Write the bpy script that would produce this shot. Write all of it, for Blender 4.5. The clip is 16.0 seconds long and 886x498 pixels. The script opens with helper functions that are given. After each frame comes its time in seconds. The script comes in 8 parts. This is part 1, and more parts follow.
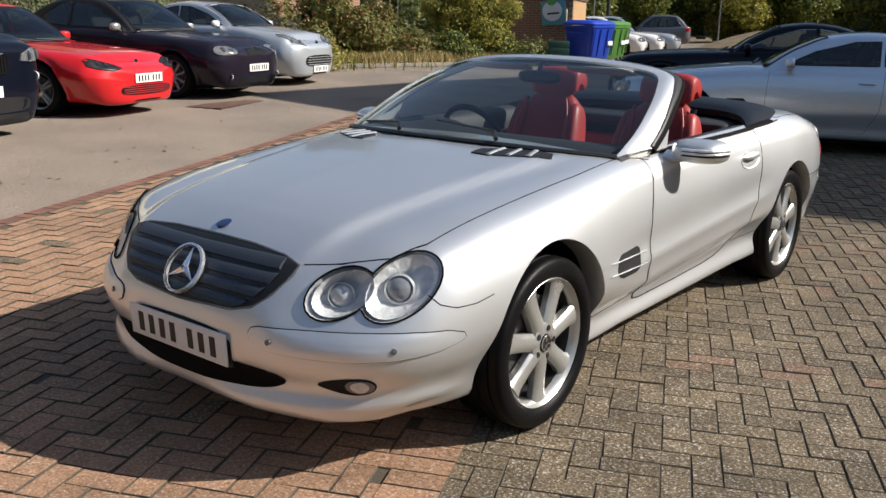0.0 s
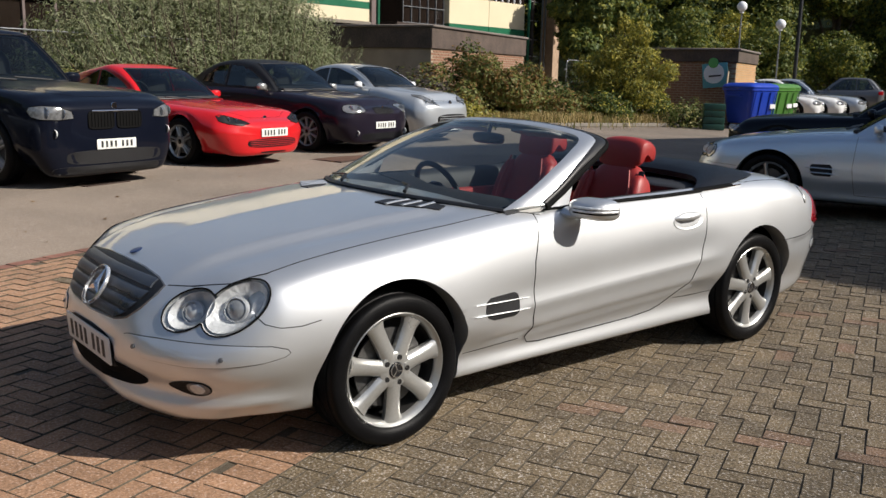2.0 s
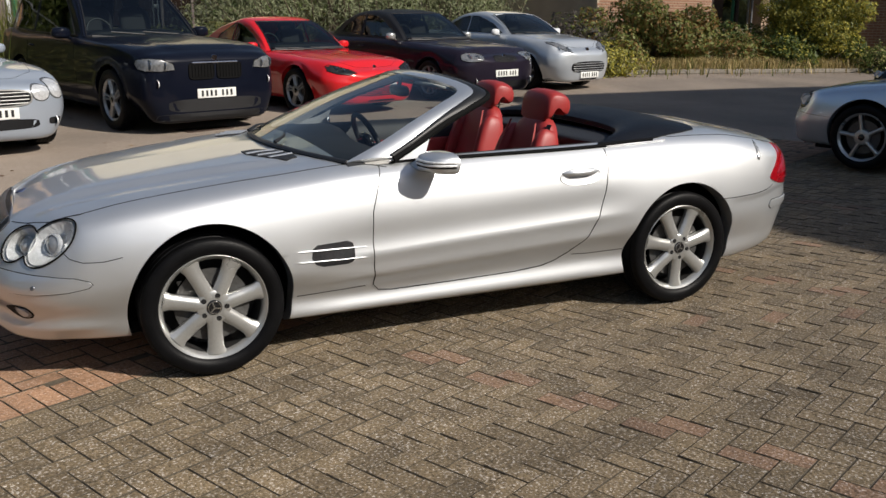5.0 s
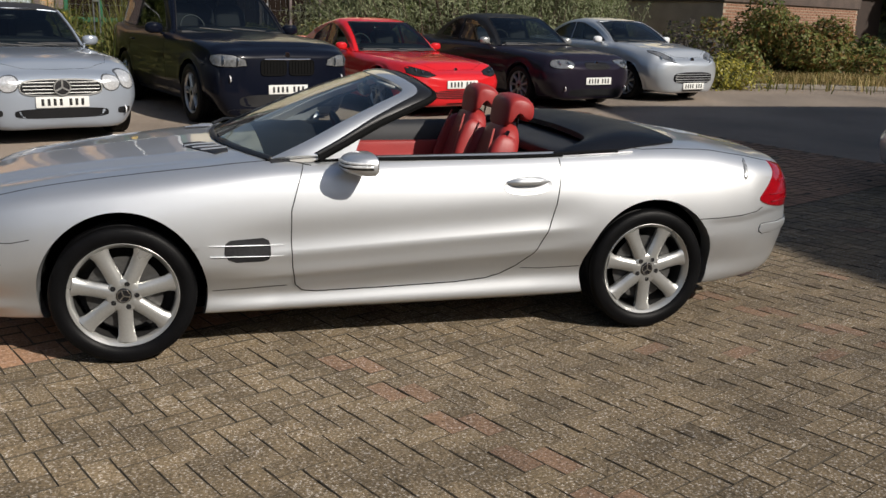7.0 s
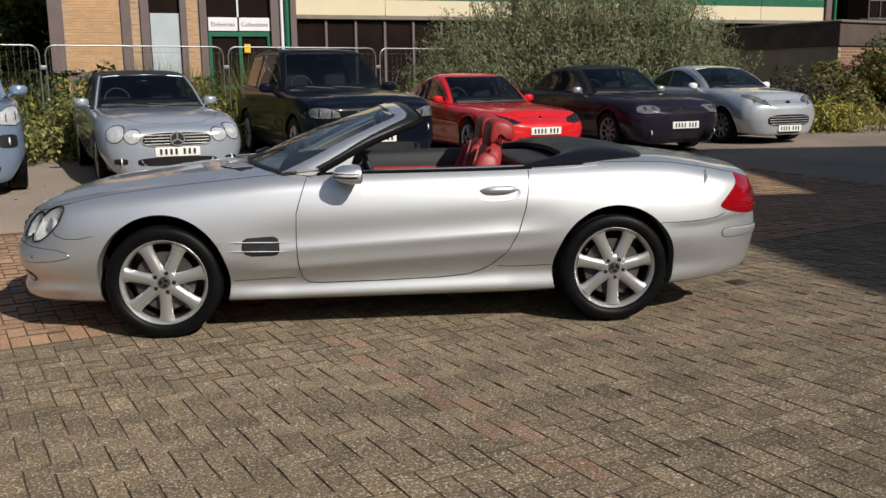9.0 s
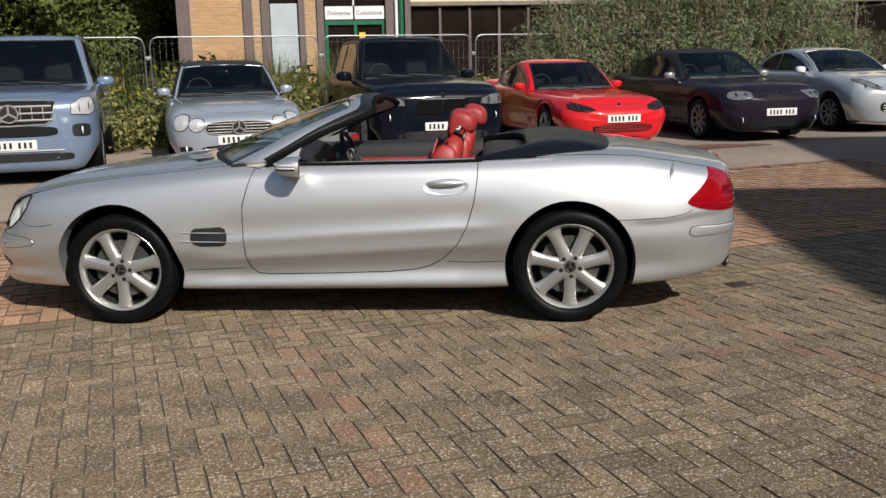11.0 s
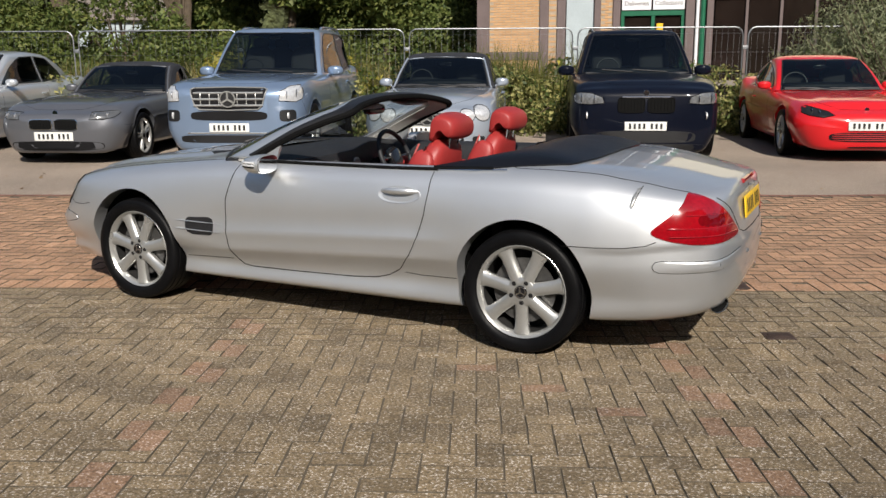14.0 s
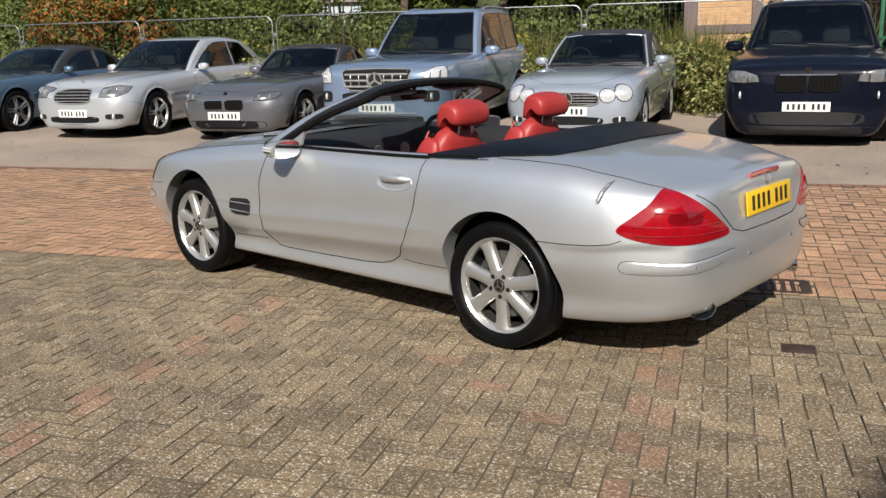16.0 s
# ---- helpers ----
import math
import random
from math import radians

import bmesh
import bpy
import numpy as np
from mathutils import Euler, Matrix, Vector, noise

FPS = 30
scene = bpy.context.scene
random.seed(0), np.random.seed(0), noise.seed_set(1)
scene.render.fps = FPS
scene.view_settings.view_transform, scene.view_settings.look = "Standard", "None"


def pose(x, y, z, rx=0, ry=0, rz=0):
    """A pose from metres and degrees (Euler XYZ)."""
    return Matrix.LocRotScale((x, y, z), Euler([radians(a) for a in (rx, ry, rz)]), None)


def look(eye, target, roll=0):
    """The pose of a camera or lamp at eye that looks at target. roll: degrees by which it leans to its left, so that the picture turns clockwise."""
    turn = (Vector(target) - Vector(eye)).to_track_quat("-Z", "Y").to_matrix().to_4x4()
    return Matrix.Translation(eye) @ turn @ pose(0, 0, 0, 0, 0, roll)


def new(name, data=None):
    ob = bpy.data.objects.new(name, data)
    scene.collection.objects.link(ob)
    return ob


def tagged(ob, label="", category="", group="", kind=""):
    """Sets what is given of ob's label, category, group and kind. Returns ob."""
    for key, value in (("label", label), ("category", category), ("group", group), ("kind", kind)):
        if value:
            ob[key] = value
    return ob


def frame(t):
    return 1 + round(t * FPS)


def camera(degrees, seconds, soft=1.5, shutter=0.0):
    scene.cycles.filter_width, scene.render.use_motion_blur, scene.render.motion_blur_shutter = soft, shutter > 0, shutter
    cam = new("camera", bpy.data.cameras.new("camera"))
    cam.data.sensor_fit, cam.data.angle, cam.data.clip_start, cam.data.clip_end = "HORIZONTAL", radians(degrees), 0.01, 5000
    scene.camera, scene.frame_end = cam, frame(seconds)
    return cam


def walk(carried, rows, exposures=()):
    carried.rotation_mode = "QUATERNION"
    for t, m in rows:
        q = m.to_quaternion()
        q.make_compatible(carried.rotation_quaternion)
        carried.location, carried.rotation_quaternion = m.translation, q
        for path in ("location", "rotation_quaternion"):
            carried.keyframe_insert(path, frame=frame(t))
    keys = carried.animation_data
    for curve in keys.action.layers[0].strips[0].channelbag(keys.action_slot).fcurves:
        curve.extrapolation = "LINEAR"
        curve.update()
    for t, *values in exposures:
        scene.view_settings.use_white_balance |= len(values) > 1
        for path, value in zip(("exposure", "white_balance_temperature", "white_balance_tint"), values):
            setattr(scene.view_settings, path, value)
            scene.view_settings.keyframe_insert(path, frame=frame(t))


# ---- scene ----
cam = camera(52.9, 16.0)
PATH = [
    (0, (-3.879, -2.431, 1.442), (-2.357, -1.235, 0.939), 1.0),
    (0.5, (-3.64, -2.709, 1.466), (-2.274, -1.319, 1.018), 1.0),
    (1, (-3.583, -3.012, 1.503), (-2.252, -1.572, 1.105), 0.9),
    (1.5, (-3.424, -3.315, 1.497), (-2.145, -1.828, 1.109), 1.8),
    (2, (-3.331, -3.649, 1.503), (-2.088, -2.131, 1.117), 1.3),
    (2.5, (-3.245, -3.955, 1.525), (-2.024, -2.422, 1.125), 0.5),
    (3, (-3.016, -4.208, 1.525), (-1.829, -2.658, 1.094), 0.6),
    (3.5, (-2.808, -4.349, 1.527), (-1.725, -2.731, 1.07), 0.7),
    (3.7, (-2.655, -4.382, 1.535), (-1.626, -2.728, 1.08), 1.3),
    (5.8, (-1.595, -4.786, 1.57), (-0.927, -2.978, 1.034), -0.8),
    (6, (-1.499, -4.783, 1.551), (-0.874, -2.963, 1.008), -0.3),
    (6.5, (-1.214, -4.76, 1.553), (-0.602, -2.941, 0.991), 2.0),
    (7, (-0.921, -4.88, 1.542), (-0.407, -3.013, 1.044), 1.5),
    (7.5, (-0.738, -5.065, 1.546), (-0.379, -3.13, 1.185), 0.7),
    (8, (-0.654, -5.283, 1.505), (-0.382, -3.327, 1.188), 1.3),
    (8.5, (-0.365, -5.505, 1.416), (-0.161, -3.55, 1.051), 0.8),
    (9, (-0.218, -5.829, 1.395), (-0.022, -3.873, 1.027), -0.7),
    (9.2, (-0.162, -5.908, 1.395), (0.032, -3.95, 1.037), -0.9),
    (11.3, (1.101, -5.658, 1.408), (0.864, -3.712, 1.011), -1.1),
    (11.5, (1.225, -5.601, 1.411), (0.913, -3.665, 1.016), -0.9),
    (12, (1.522, -5.385, 1.407), (1.071, -3.477, 1.011), -0.4),
    (12.5, (1.874, -5.251, 1.424), (1.317, -3.369, 1.038), -0.8),
    (13, (2.19, -5.165, 1.438), (1.539, -3.314, 1.05), -1.1),
    (13.5, (2.481, -4.959, 1.426), (1.747, -3.143, 1.023), -0.7),
    (14, (2.851, -4.924, 1.44), (1.985, -3.167, 1.034), -0.3),
    (14.5, (3.123, -4.857, 1.473), (2.166, -3.145, 1.082), -2.2),
    (15, (3.321, -4.669, 1.448), (2.235, -3.031, 1.079), -2.7),
    (15.5, (3.575, -4.437, 1.452), (2.359, -2.897, 1.066), -1.7),
    (16, (3.874, -4.183, 1.482), (2.579, -2.727, 1.031), -1.4),
]
walk(cam, [(t, look(e, a, r)) for t, e, a, r in PATH],
     exposures=[(0, .52), (.5, .34), (1, .26), (2, .23), (3, .18), (6, -.06), (8, -.13), (9, -.16), (11.5, .01), (13.5, .10), (15, .27), (16, .35)])

# ---- light ----
SUN_WAY = Vector((-0.80, 1.15, -1.0)).normalized()
sun = new("sun", bpy.data.lights.new("sun", "SUN"))
sun.data.energy, sun.data.angle, sun.data.color = 5.0, radians(0.55), (1.0, 0.935, 0.85)
sun.matrix_world = look((20, -28, 26), Vector((20, -28, 26)) + SUN_WAY)
world = bpy.data.worlds.new("sky")
scene.world = world
world.use_nodes = True
wn = world.node_tree.nodes
sky = wn.new("ShaderNodeTexSky")
sky.sky_type, sky.sun_disc = "NISHITA", False
sky.sun_elevation = math.asin(-SUN_WAY.z)
sky.sun_rotation = math.atan2(-SUN_WAY.x, -SUN_WAY.y)
sky.air_density, sky.dust_density, sky.ozone_density = 1.0, 1.2, 1.0
world.node_tree.links.new(sky.outputs[0], wn["Background"].inputs[0])
wn["Background"].inputs[1].default_value = 0.081

# ---- site axes: U along the parking row, N across it ----
ROW = 24.0
U = Vector((math.cos(radians(ROW)), math.sin(radians(ROW)), 0))
N = Vector((-U.y, U.x, 0))


def rise(x, y):
    """Height of the ground: a shallow gutter at the edge of the apron, then a slow climb to the bays."""
    d = -U.y * x + U.x * y
    z = float(np.interp(d, (-6, -2.5, -1.2, 0, 1.5, 3.5, 6, 9, 14), (.05, .032, -.008, 0, .03, .10, .19, .23, .25)))
    return z + .012 * min(max(0, x - 2.5), 8)


def site(s, d, z=0.0):
    """World place of s along the row, d across it, z over the ground."""
    p = U * s + N * d
    return Vector((p.x, p.y, rise(p.x, p.y) + z))


# ---- materials ----
def nodes(name):
    m = bpy.data.materials.new(name)
    m.use_nodes = True
    return m, m.node_tree.nodes, m.node_tree.links.new, m.node_tree.nodes["Principled BSDF"]


def surface(name, col, rough=.6, metal=0.0, var=.2, scale=3.0, fine=60.0, bump=.15, island=0.0, each=0.0,
            coat=0.0, other=None, spec=.5, dist=.01, rvar=.1, world=False, sharp=.3, speck=0.0):
    """A surface with variation at two scales, fine relief, and a shift of tone from piece to piece."""
    m, n, link, bsdf = nodes(name)
    co = n.new("ShaderNodeTexCoord")
    big, small = n.new("ShaderNodeTexNoise"), n.new("ShaderNodeTexNoise")
    big.inputs["Scale"].default_value, big.inputs["Detail"].default_value = scale, 5
    small.inputs["Scale"].default_value, small.inputs["Detail"].default_value = fine, 4
    src_ = n.new("ShaderNodeNewGeometry").outputs["Position"] if world else co.outputs["Object"]
    for t in (big, small):
        link(src_, t.inputs["Vector"])
    add = n.new("ShaderNodeMath")
    add.operation = "ADD"
    link(big.outputs["Fac"], add.inputs[0])
    link(small.outputs["Fac"], add.inputs[1])
    ramp = n.new("ShaderNodeMapRange")
    ramp.inputs["From Min"].default_value, ramp.inputs["From Max"].default_value = 1 - sharp, 1 + sharp
    link(add.outputs[0], ramp.inputs["Value"])
    mix = n.new("ShaderNodeMix")
    mix.data_type = "RGBA"
    dark = [c * (1 - var) for c in col]
    lite = other or [min(1, c * (1 + var)) for c in col]
    mix.inputs["A"].default_value, mix.inputs["B"].default_value = (*dark, 1), (*lite, 1)
    link(ramp.outputs[0], mix.inputs["Factor"])
    out = mix.outputs["Result"]
    if speck:
        # pale and dark grains of the aggregate
        gr = n.new("ShaderNodeTexNoise")
        gr.inputs["Scale"].default_value, gr.inputs["Detail"].default_value = 105, 3
        link(src_, gr.inputs["Vector"])
        for lo, hi, a, k in ((.44, .33, 1, 1 - .75 * speck), (.56, .70, 0, .42 * speck)):
            st = n.new("ShaderNodeMapRange")
            st.inputs["From Min"].default_value, st.inputs["From Max"].default_value = lo, hi
            st.inputs["To Min"].default_value, st.inputs["To Max"].default_value = a, k
            link(gr.outputs["Fac"], st.inputs["Value"])
            mu = n.new("ShaderNodeVectorMath")
            mu.operation = "SCALE" if a else "ADD"
            link(out, mu.inputs[0])
            link(st.outputs[0], mu.inputs["Scale" if a else 1])
            out = mu.outputs[0]
    if island or each:
        src = n.new("ShaderNodeNewGeometry").outputs["Random Per Island"] if island else n.new("ShaderNodeObjectInfo").outputs["Random"]
        mr = n.new("ShaderNodeMapRange")
        k = island or each
        mr.inputs["To Min"].default_value, mr.inputs["To Max"].default_value = 1 - k, 1 + k
        link(src, mr.inputs["Value"])
        sc = n.new("ShaderNodeVectorMath")
        sc.operation = "SCALE"
        link(out, sc.inputs[0])
        link(mr.outputs[0], sc.inputs["Scale"])
        out = sc.outputs[0]
    link(out, bsdf.inputs["Base Color"])
    rr = n.new("ShaderNodeMapRange")
    rr.inputs["To Min"].default_value, rr.inputs["To Max"].default_value = max(.02, rough - rvar), min(1, rough + rvar)
    link(big.outputs["Fac"], rr.inputs["Value"])
    link(rr.outputs[0], bsdf.inputs["Roughness"])
    bsdf.inputs["Metallic"].default_value = metal
    bsdf.inputs["Specular IOR Level"].default_value = spec
    if rough > .85:
        bsdf.inputs["Diffuse Roughness"].default_value = .5
    bsdf.inputs["Coat Weight"].default_value = coat
    bsdf.inputs["Coat Roughness"].default_value = .04
    if bump:
        b = n.new("ShaderNodeBump")
        b.inputs["Strength"].default_value, b.inputs["Distance"].default_value = bump, dist
        link(small.outputs["Fac"], b.inputs["Height"])
        link(b.outputs[0], bsdf.inputs["Normal"])
    return m


def paint(name, col, metal=.0, rough=.35, coat=1.0, flake=.0, spec=.2):
    """Car paint: clear coat over a base with fine flake and a thin film of dust."""
    m, n, link, bsdf = nodes(name)
    co = n.new("ShaderNodeTexCoord")
    t = n.new("ShaderNodeTexNoise")
    t.inputs["Scale"].default_value, t.inputs["Detail"].default_value = 2.2, 6
    link(co.outputs["Object"], t.inputs["Vector"])
    f = n.new("ShaderNodeTexNoise")
    f.inputs["Scale"].default_value, f.inputs["Detail"].default_value = 900, 2
    link(co.outputs["Object"], f.inputs["Vector"])
    mix = n.new("ShaderNodeMix")
    mix.data_type = "RGBA"
    mix.inputs["A"].default_value = (*[c * .93 for c in col], 1)
    mix.inputs["B"].default_value = (*[min(1, c * 1.05 + .004) for c in col], 1)
    link(t.outputs["Fac"], mix.inputs["Factor"])
    link(mix.outputs["Result"], bsdf.inputs["Base Color"])
    bsdf.inputs["Metallic"].default_value = metal
    bsdf.inputs["Coat Weight"].default_value = coat
    r = n.new("ShaderNodeMapRange")
    r.inputs["To Min"].default_value, r.inputs["To Max"].default_value = .015, .075
    link(t.outputs["Fac"], r.inputs["Value"])
    link(r.outputs[0], bsdf.inputs["Coat Roughness"])
    bsdf.inputs["Roughness"].default_value = rough
    bsdf.inputs["Specular IOR Level"].default_value = spec
    if flake:
        b = n.new("ShaderNodeBump")
        b.inputs["Strength"].default_value, b.inputs["Distance"].default_value = flake, .001
        link(f.outputs["Fac"], b.inputs["Height"])
        link(b.outputs[0], bsdf.inputs["Normal"])
    return m


def glass(name, tint=(.8, .85, .85), see=.8, rough=.0):
    """A thin pane: mostly clear, tinted, with a real gloss."""
    m, n, link, bsdf = nodes(name)
    n.remove(bsdf)
    tr, gl, mx = n.new("ShaderNodeBsdfTransparent"), n.new("ShaderNodeBsdfGlossy"), n.new("ShaderNodeMixShader")
    tr.inputs[0].default_value = (*[c * see for c in tint], 1)
    gl.inputs["Roughness"].default_value = rough
    lw = n.new("ShaderNodeLayerWeight")
    lw.inputs[0].default_value = .5
    pw, mr = n.new("ShaderNodeMath"), n.new("ShaderNodeMapRange")
    pw.operation = "POWER"
    pw.inputs[1].default_value = 5
    link(lw.outputs["Facing"], pw.inputs[0])
    mr.inputs["To Min"].default_value = .09
    link(pw.outputs[0], mr.inputs["Value"])
    link(mr.outputs[0], mx.inputs[0])
    link(tr.outputs[0], mx.inputs[1])
    link(gl.outputs[0], mx.inputs[2])
    link(mx.outputs[0], n["Material Output"].inputs[0])
    return m


SILVER = paint("silver_paint", (.734, .752, .768), metal=.82, rough=.45, flake=.06)
PALE = paint("pale_blue_silver_paint", (.44, .49, .56), metal=.5, rough=.34, flake=.05)
ICE = paint("ice_silver_paint", (.56, .59, .62), metal=.5, rough=.33, flake=.05)
STEEL = paint("steel_blue_silver_paint", (.70, .78, .86), metal=.72, rough=.35, flake=.05)
BLUEMET = paint("light_blue_metallic_paint", (.23, .31, .44), metal=.45, rough=.34, flake=.05)
GREY = paint("dark_grey_metallic_paint", (.15, .155, .17), metal=.5, rough=.35, flake=.05)
DENIM = paint("blue_grey_metallic_paint", (.12, .19, .27), metal=.6, rough=.35, flake=.05)
NAVY = paint("near_black_blue_paint", (.003, .0045, .011), rough=.3, coat=.42, spec=.05)
PLUM = paint("dark_plum_paint", (.016, .012, .022), metal=.2, rough=.35, coat=.45, spec=.1)
RED = paint("bright_red_paint", (.62, .012, .016), rough=.35)
WHITE = paint("white_paint", (.75, .76, .77), rough=.35)
BLACK = surface("black_trim", (.012, .012, .013), .45, var=.3, bump=.1, fine=300)
GLOSSBLACK = surface("gloss_black_plastic", (.01, .01, .011), .14, var=.2, bump=0, coat=.5)
GAP = surface("panel_gap", (.006, .006, .006), .8, var=.1, bump=0, spec=.08)
INTAKE = surface("black_intake_plastic", (.008, .008, .009), .6, var=.3, bump=.1, fine=200, spec=.2)
RUBBER = surface("tyre_rubber", (.0045, .0045, .005), .45, spec=.13, var=.35, scale=9, fine=220, bump=.3, dist=.003)
CLOTH = surface("black_canvas_roof", (.02, .021, .026), .85, var=.25, fine=500, bump=.3, dist=.002)
HOOD_CLOTH = surface("charcoal_cover", (.006, .007, .010), .42, spec=.25, var=.2, fine=400, bump=.25, dist=.002)
ALLOY = surface("silver_alloy", (.52, .52, .50), .30, .68, var=.06, bump=.04, fine=120, coat=.3)
DARKALLOY = surface("dull_alloy", (.30, .30, .30), .38, .7, var=.1, bump=.05)
BRAKE = surface("dark_brake_disc", (.10, .098, .095), .45, .6, var=.2, bump=.1)
BARREL = surface("dark_rim_barrel", (.035, .034, .033), .5, .3, var=.3, bump=.1)
CHROME = surface("chrome", (.75, .76, .77), .09, 1.0, var=.05, bump=0, rvar=.04)
BRIGHT = surface("bright_chrome", (.86, .87, .88), .16, .75, var=.04, bump=0, rvar=.04)
LEATHER = surface("red_leather", (.33, .030, .028), .46, var=.16, scale=6, fine=260, bump=.3, dist=.002, spec=.5)
LEATHER_SEAM = surface("red_leather_piping", (.46, .09, .08), .5, var=.1, bump=.1)
DASH = surface("charcoal_dash", (.016, .017, .02), .6, var=.2, fine=400, bump=.2, dist=.002)
CARPET = surface("dark_carpet", (.012, .011, .012), .95, var=.3, fine=500, bump=.4)
CARGLASS = glass("tinted_car_glass", (.66, .74, .73), .62)
CABIN = surface("dark_grey_upholstery", (.045, .045, .048), .8, var=.2, fine=300, bump=.2, dist=.002)
SCREEN = glass("clear_screen", (.78, .86, .86), .82)
LAMPGLASS = glass("clear_lamp_cover", (.93, .95, .96), .9)
LAMP = surface("lamp_reflector", (.80, .82, .82), .38, .25, var=.25, scale=20, fine=38, bump=.7, rvar=.06)
BORE_DARK = surface("dark_pipe_inside", (.006, .006, .006), .9, bump=0, spec=.1)
CARLAMP = surface("clear_headlamp", (.62, .63, .64), .25, .3, var=.25, scale=16, fine=40, bump=0, coat=.6, rvar=.05)
PODLAMP = surface("grey_lamp_glass", (.20, .205, .21), .12, .35, var=.35, scale=14, fine=36, bump=.2, coat=.8, rvar=.05)
BULB = surface("bright_lamp_bowl", (.66, .67, .68), .22, .35, var=.2, scale=30, bump=0, coat=.6)
LENS = surface("lamp_lens_glass", (.34, .35, .36), .08, .25, var=.15, bump=0, coat=1.0, rvar=.02)
LOUVRE = surface("dark_grille_louvre", (.055, .063, .078), .30, .4, var=.15, bump=.05, fine=200)
BADGE = surface("dark_blue_enamel", (.015, .035, .11), .3, var=.1, bump=0)
LAMPDARK = surface("lamp_housing", (.17, .175, .18), .2, .5, var=.15, scale=20, bump=0)
REDLAMP = surface("red_lamp", (.29, .003, .008), .12, var=.2, scale=9, fine=60, bump=.0, coat=1.0)
REDDEEP = surface("deep_red_lamp", (.15, .002, .005), .10, var=.2, scale=9, fine=60, bump=.0, coat=1.0)
PLATEW = surface("white_plate", (.78, .78, .74), .4, var=.06, bump=.03)
PLATEY = surface("yellow_plate", (.80, .50, .02), .4, var=.06, bump=.03)
INK = surface("black_plate_marks", (.012, .012, .012), .5, var=.1, bump=0)
MESH = surface("dark_mesh", (.02, .02, .022), .5, .3, var=.5, scale=90, fine=300, bump=.5, dist=.004)


# ---- mesh tools ----
def part(name, bm, material, parent=None, label="", smooth=True, flat_angle=40):
    """Links a bmesh as one mesh object, under a thing or a part."""
    me = bpy.data.meshes.new(name)
    if not isinstance(bm, bpy.types.Mesh):
        bm.normal_update()
        bm.to_mesh(me)
        bm.free()
    else:
        me = bm
    for m in material if isinstance(material, (list, tuple)) else [material]:
        me.materials.append(m)
    if smooth:
        me.shade_smooth()
        me.set_sharp_from_angle(angle=radians(flat_angle))
    ob = new(name, me)
    if parent:
        ob.parent = parent
    if label:
        ob["label"] = label
    return ob


def thing(name, m, label, category, group="", kind=""):
    """An empty at the base of a thing."""
    ob = new(name)
    ob.empty_display_size = .1
    ob.matrix_basis = m
    return tagged(ob, label, category, group, kind)


def raw(verts, faces, mats=None):
    me = bpy.data.meshes.new("mesh")
    me.from_pydata([tuple(v) for v in verts], [], faces)
    if mats is not None:
        me.polygons.foreach_set("material_index", mats)
    me.update()
    return me


def box(bm, lo, hi, bevel=0.0, seg=2, m=None):
    """A box between two corners, with rounded edges."""
    lo, hi = Vector(lo), Vector(hi)
    r = bmesh.ops.create_cube(bm, size=1, matrix=Matrix.Translation((lo + hi) / 2) @ Matrix.Diagonal((*(hi - lo), 1)))
    vs = r["verts"]
    if bevel:
        es = list({e for v in vs for e in v.link_edges})
        g = bmesh.ops.bevel(bm, geom=es, offset=bevel, segments=seg, affect="EDGES", profile=.6)
        vs = list({v for f in g["faces"] for v in f.verts} | {v for v in vs if v.is_valid})
    if m is not None:
        bmesh.ops.transform(bm, matrix=m, verts=vs)
    return vs


def tube(bm, path, r, n=8, closed=False, ends=True, flat=1.0):
    """A round bar along a path; r may be one radius or one per point."""
    path = [Vector(p) for p in path]
    k = len(path)
    rs = r if isinstance(r, (list, tuple)) else [r] * k
    rings, up = [], None
    for i, p in enumerate(path):
        a = path[(i - 1) % k] if closed or i else p
        b = path[(i + 1) % k] if closed or i < k - 1 else p
        d = (b - a).normalized()
        if up is None:
            up = Vector((0, 0, 1)) if abs(d.z) < .9 else Vector((1, 0, 0))
        side = d.cross(up).normalized()
        up = side.cross(d).normalized()
        rings.append([bm.verts.new(p + (side * math.cos(q) + up * math.sin(q) * flat) * rs[i]) for q in (2 * math.pi * j / n for j in range(n))])
    for i in range(k if closed else k - 1):
        A, B = rings[i], rings[(i + 1) % k]
        for j in range(n):
            bm.faces.new((A[j], A[(j + 1) % n], B[(j + 1) % n], B[j]))
    if ends and not closed:
        bm.faces.new(rings[0][::-1])
        bm.faces.new(rings[-1])
    return rings


def lathe(bm, prof, n=40, m=None, close=False):
    """Turns a profile of (radius, along) about the Y axis."""
    rings = []
    for r, y in prof:
        rings.append([bm.verts.new((r * math.cos(2 * math.pi * j / n), y, r * math.sin(2 * math.pi * j / n))) for j in range(n)])
    k = len(rings)
    for i in range(k if close else k - 1):
        A, B = rings[i], rings[(i + 1) % k]
        for j in range(n):
            bm.faces.new((A[j], B[j], B[(j + 1) % n], A[(j + 1) % n]))
    if m is not None:
        bmesh.ops.transform(bm, matrix=m, verts=[v for r in rings for v in r])
    return rings


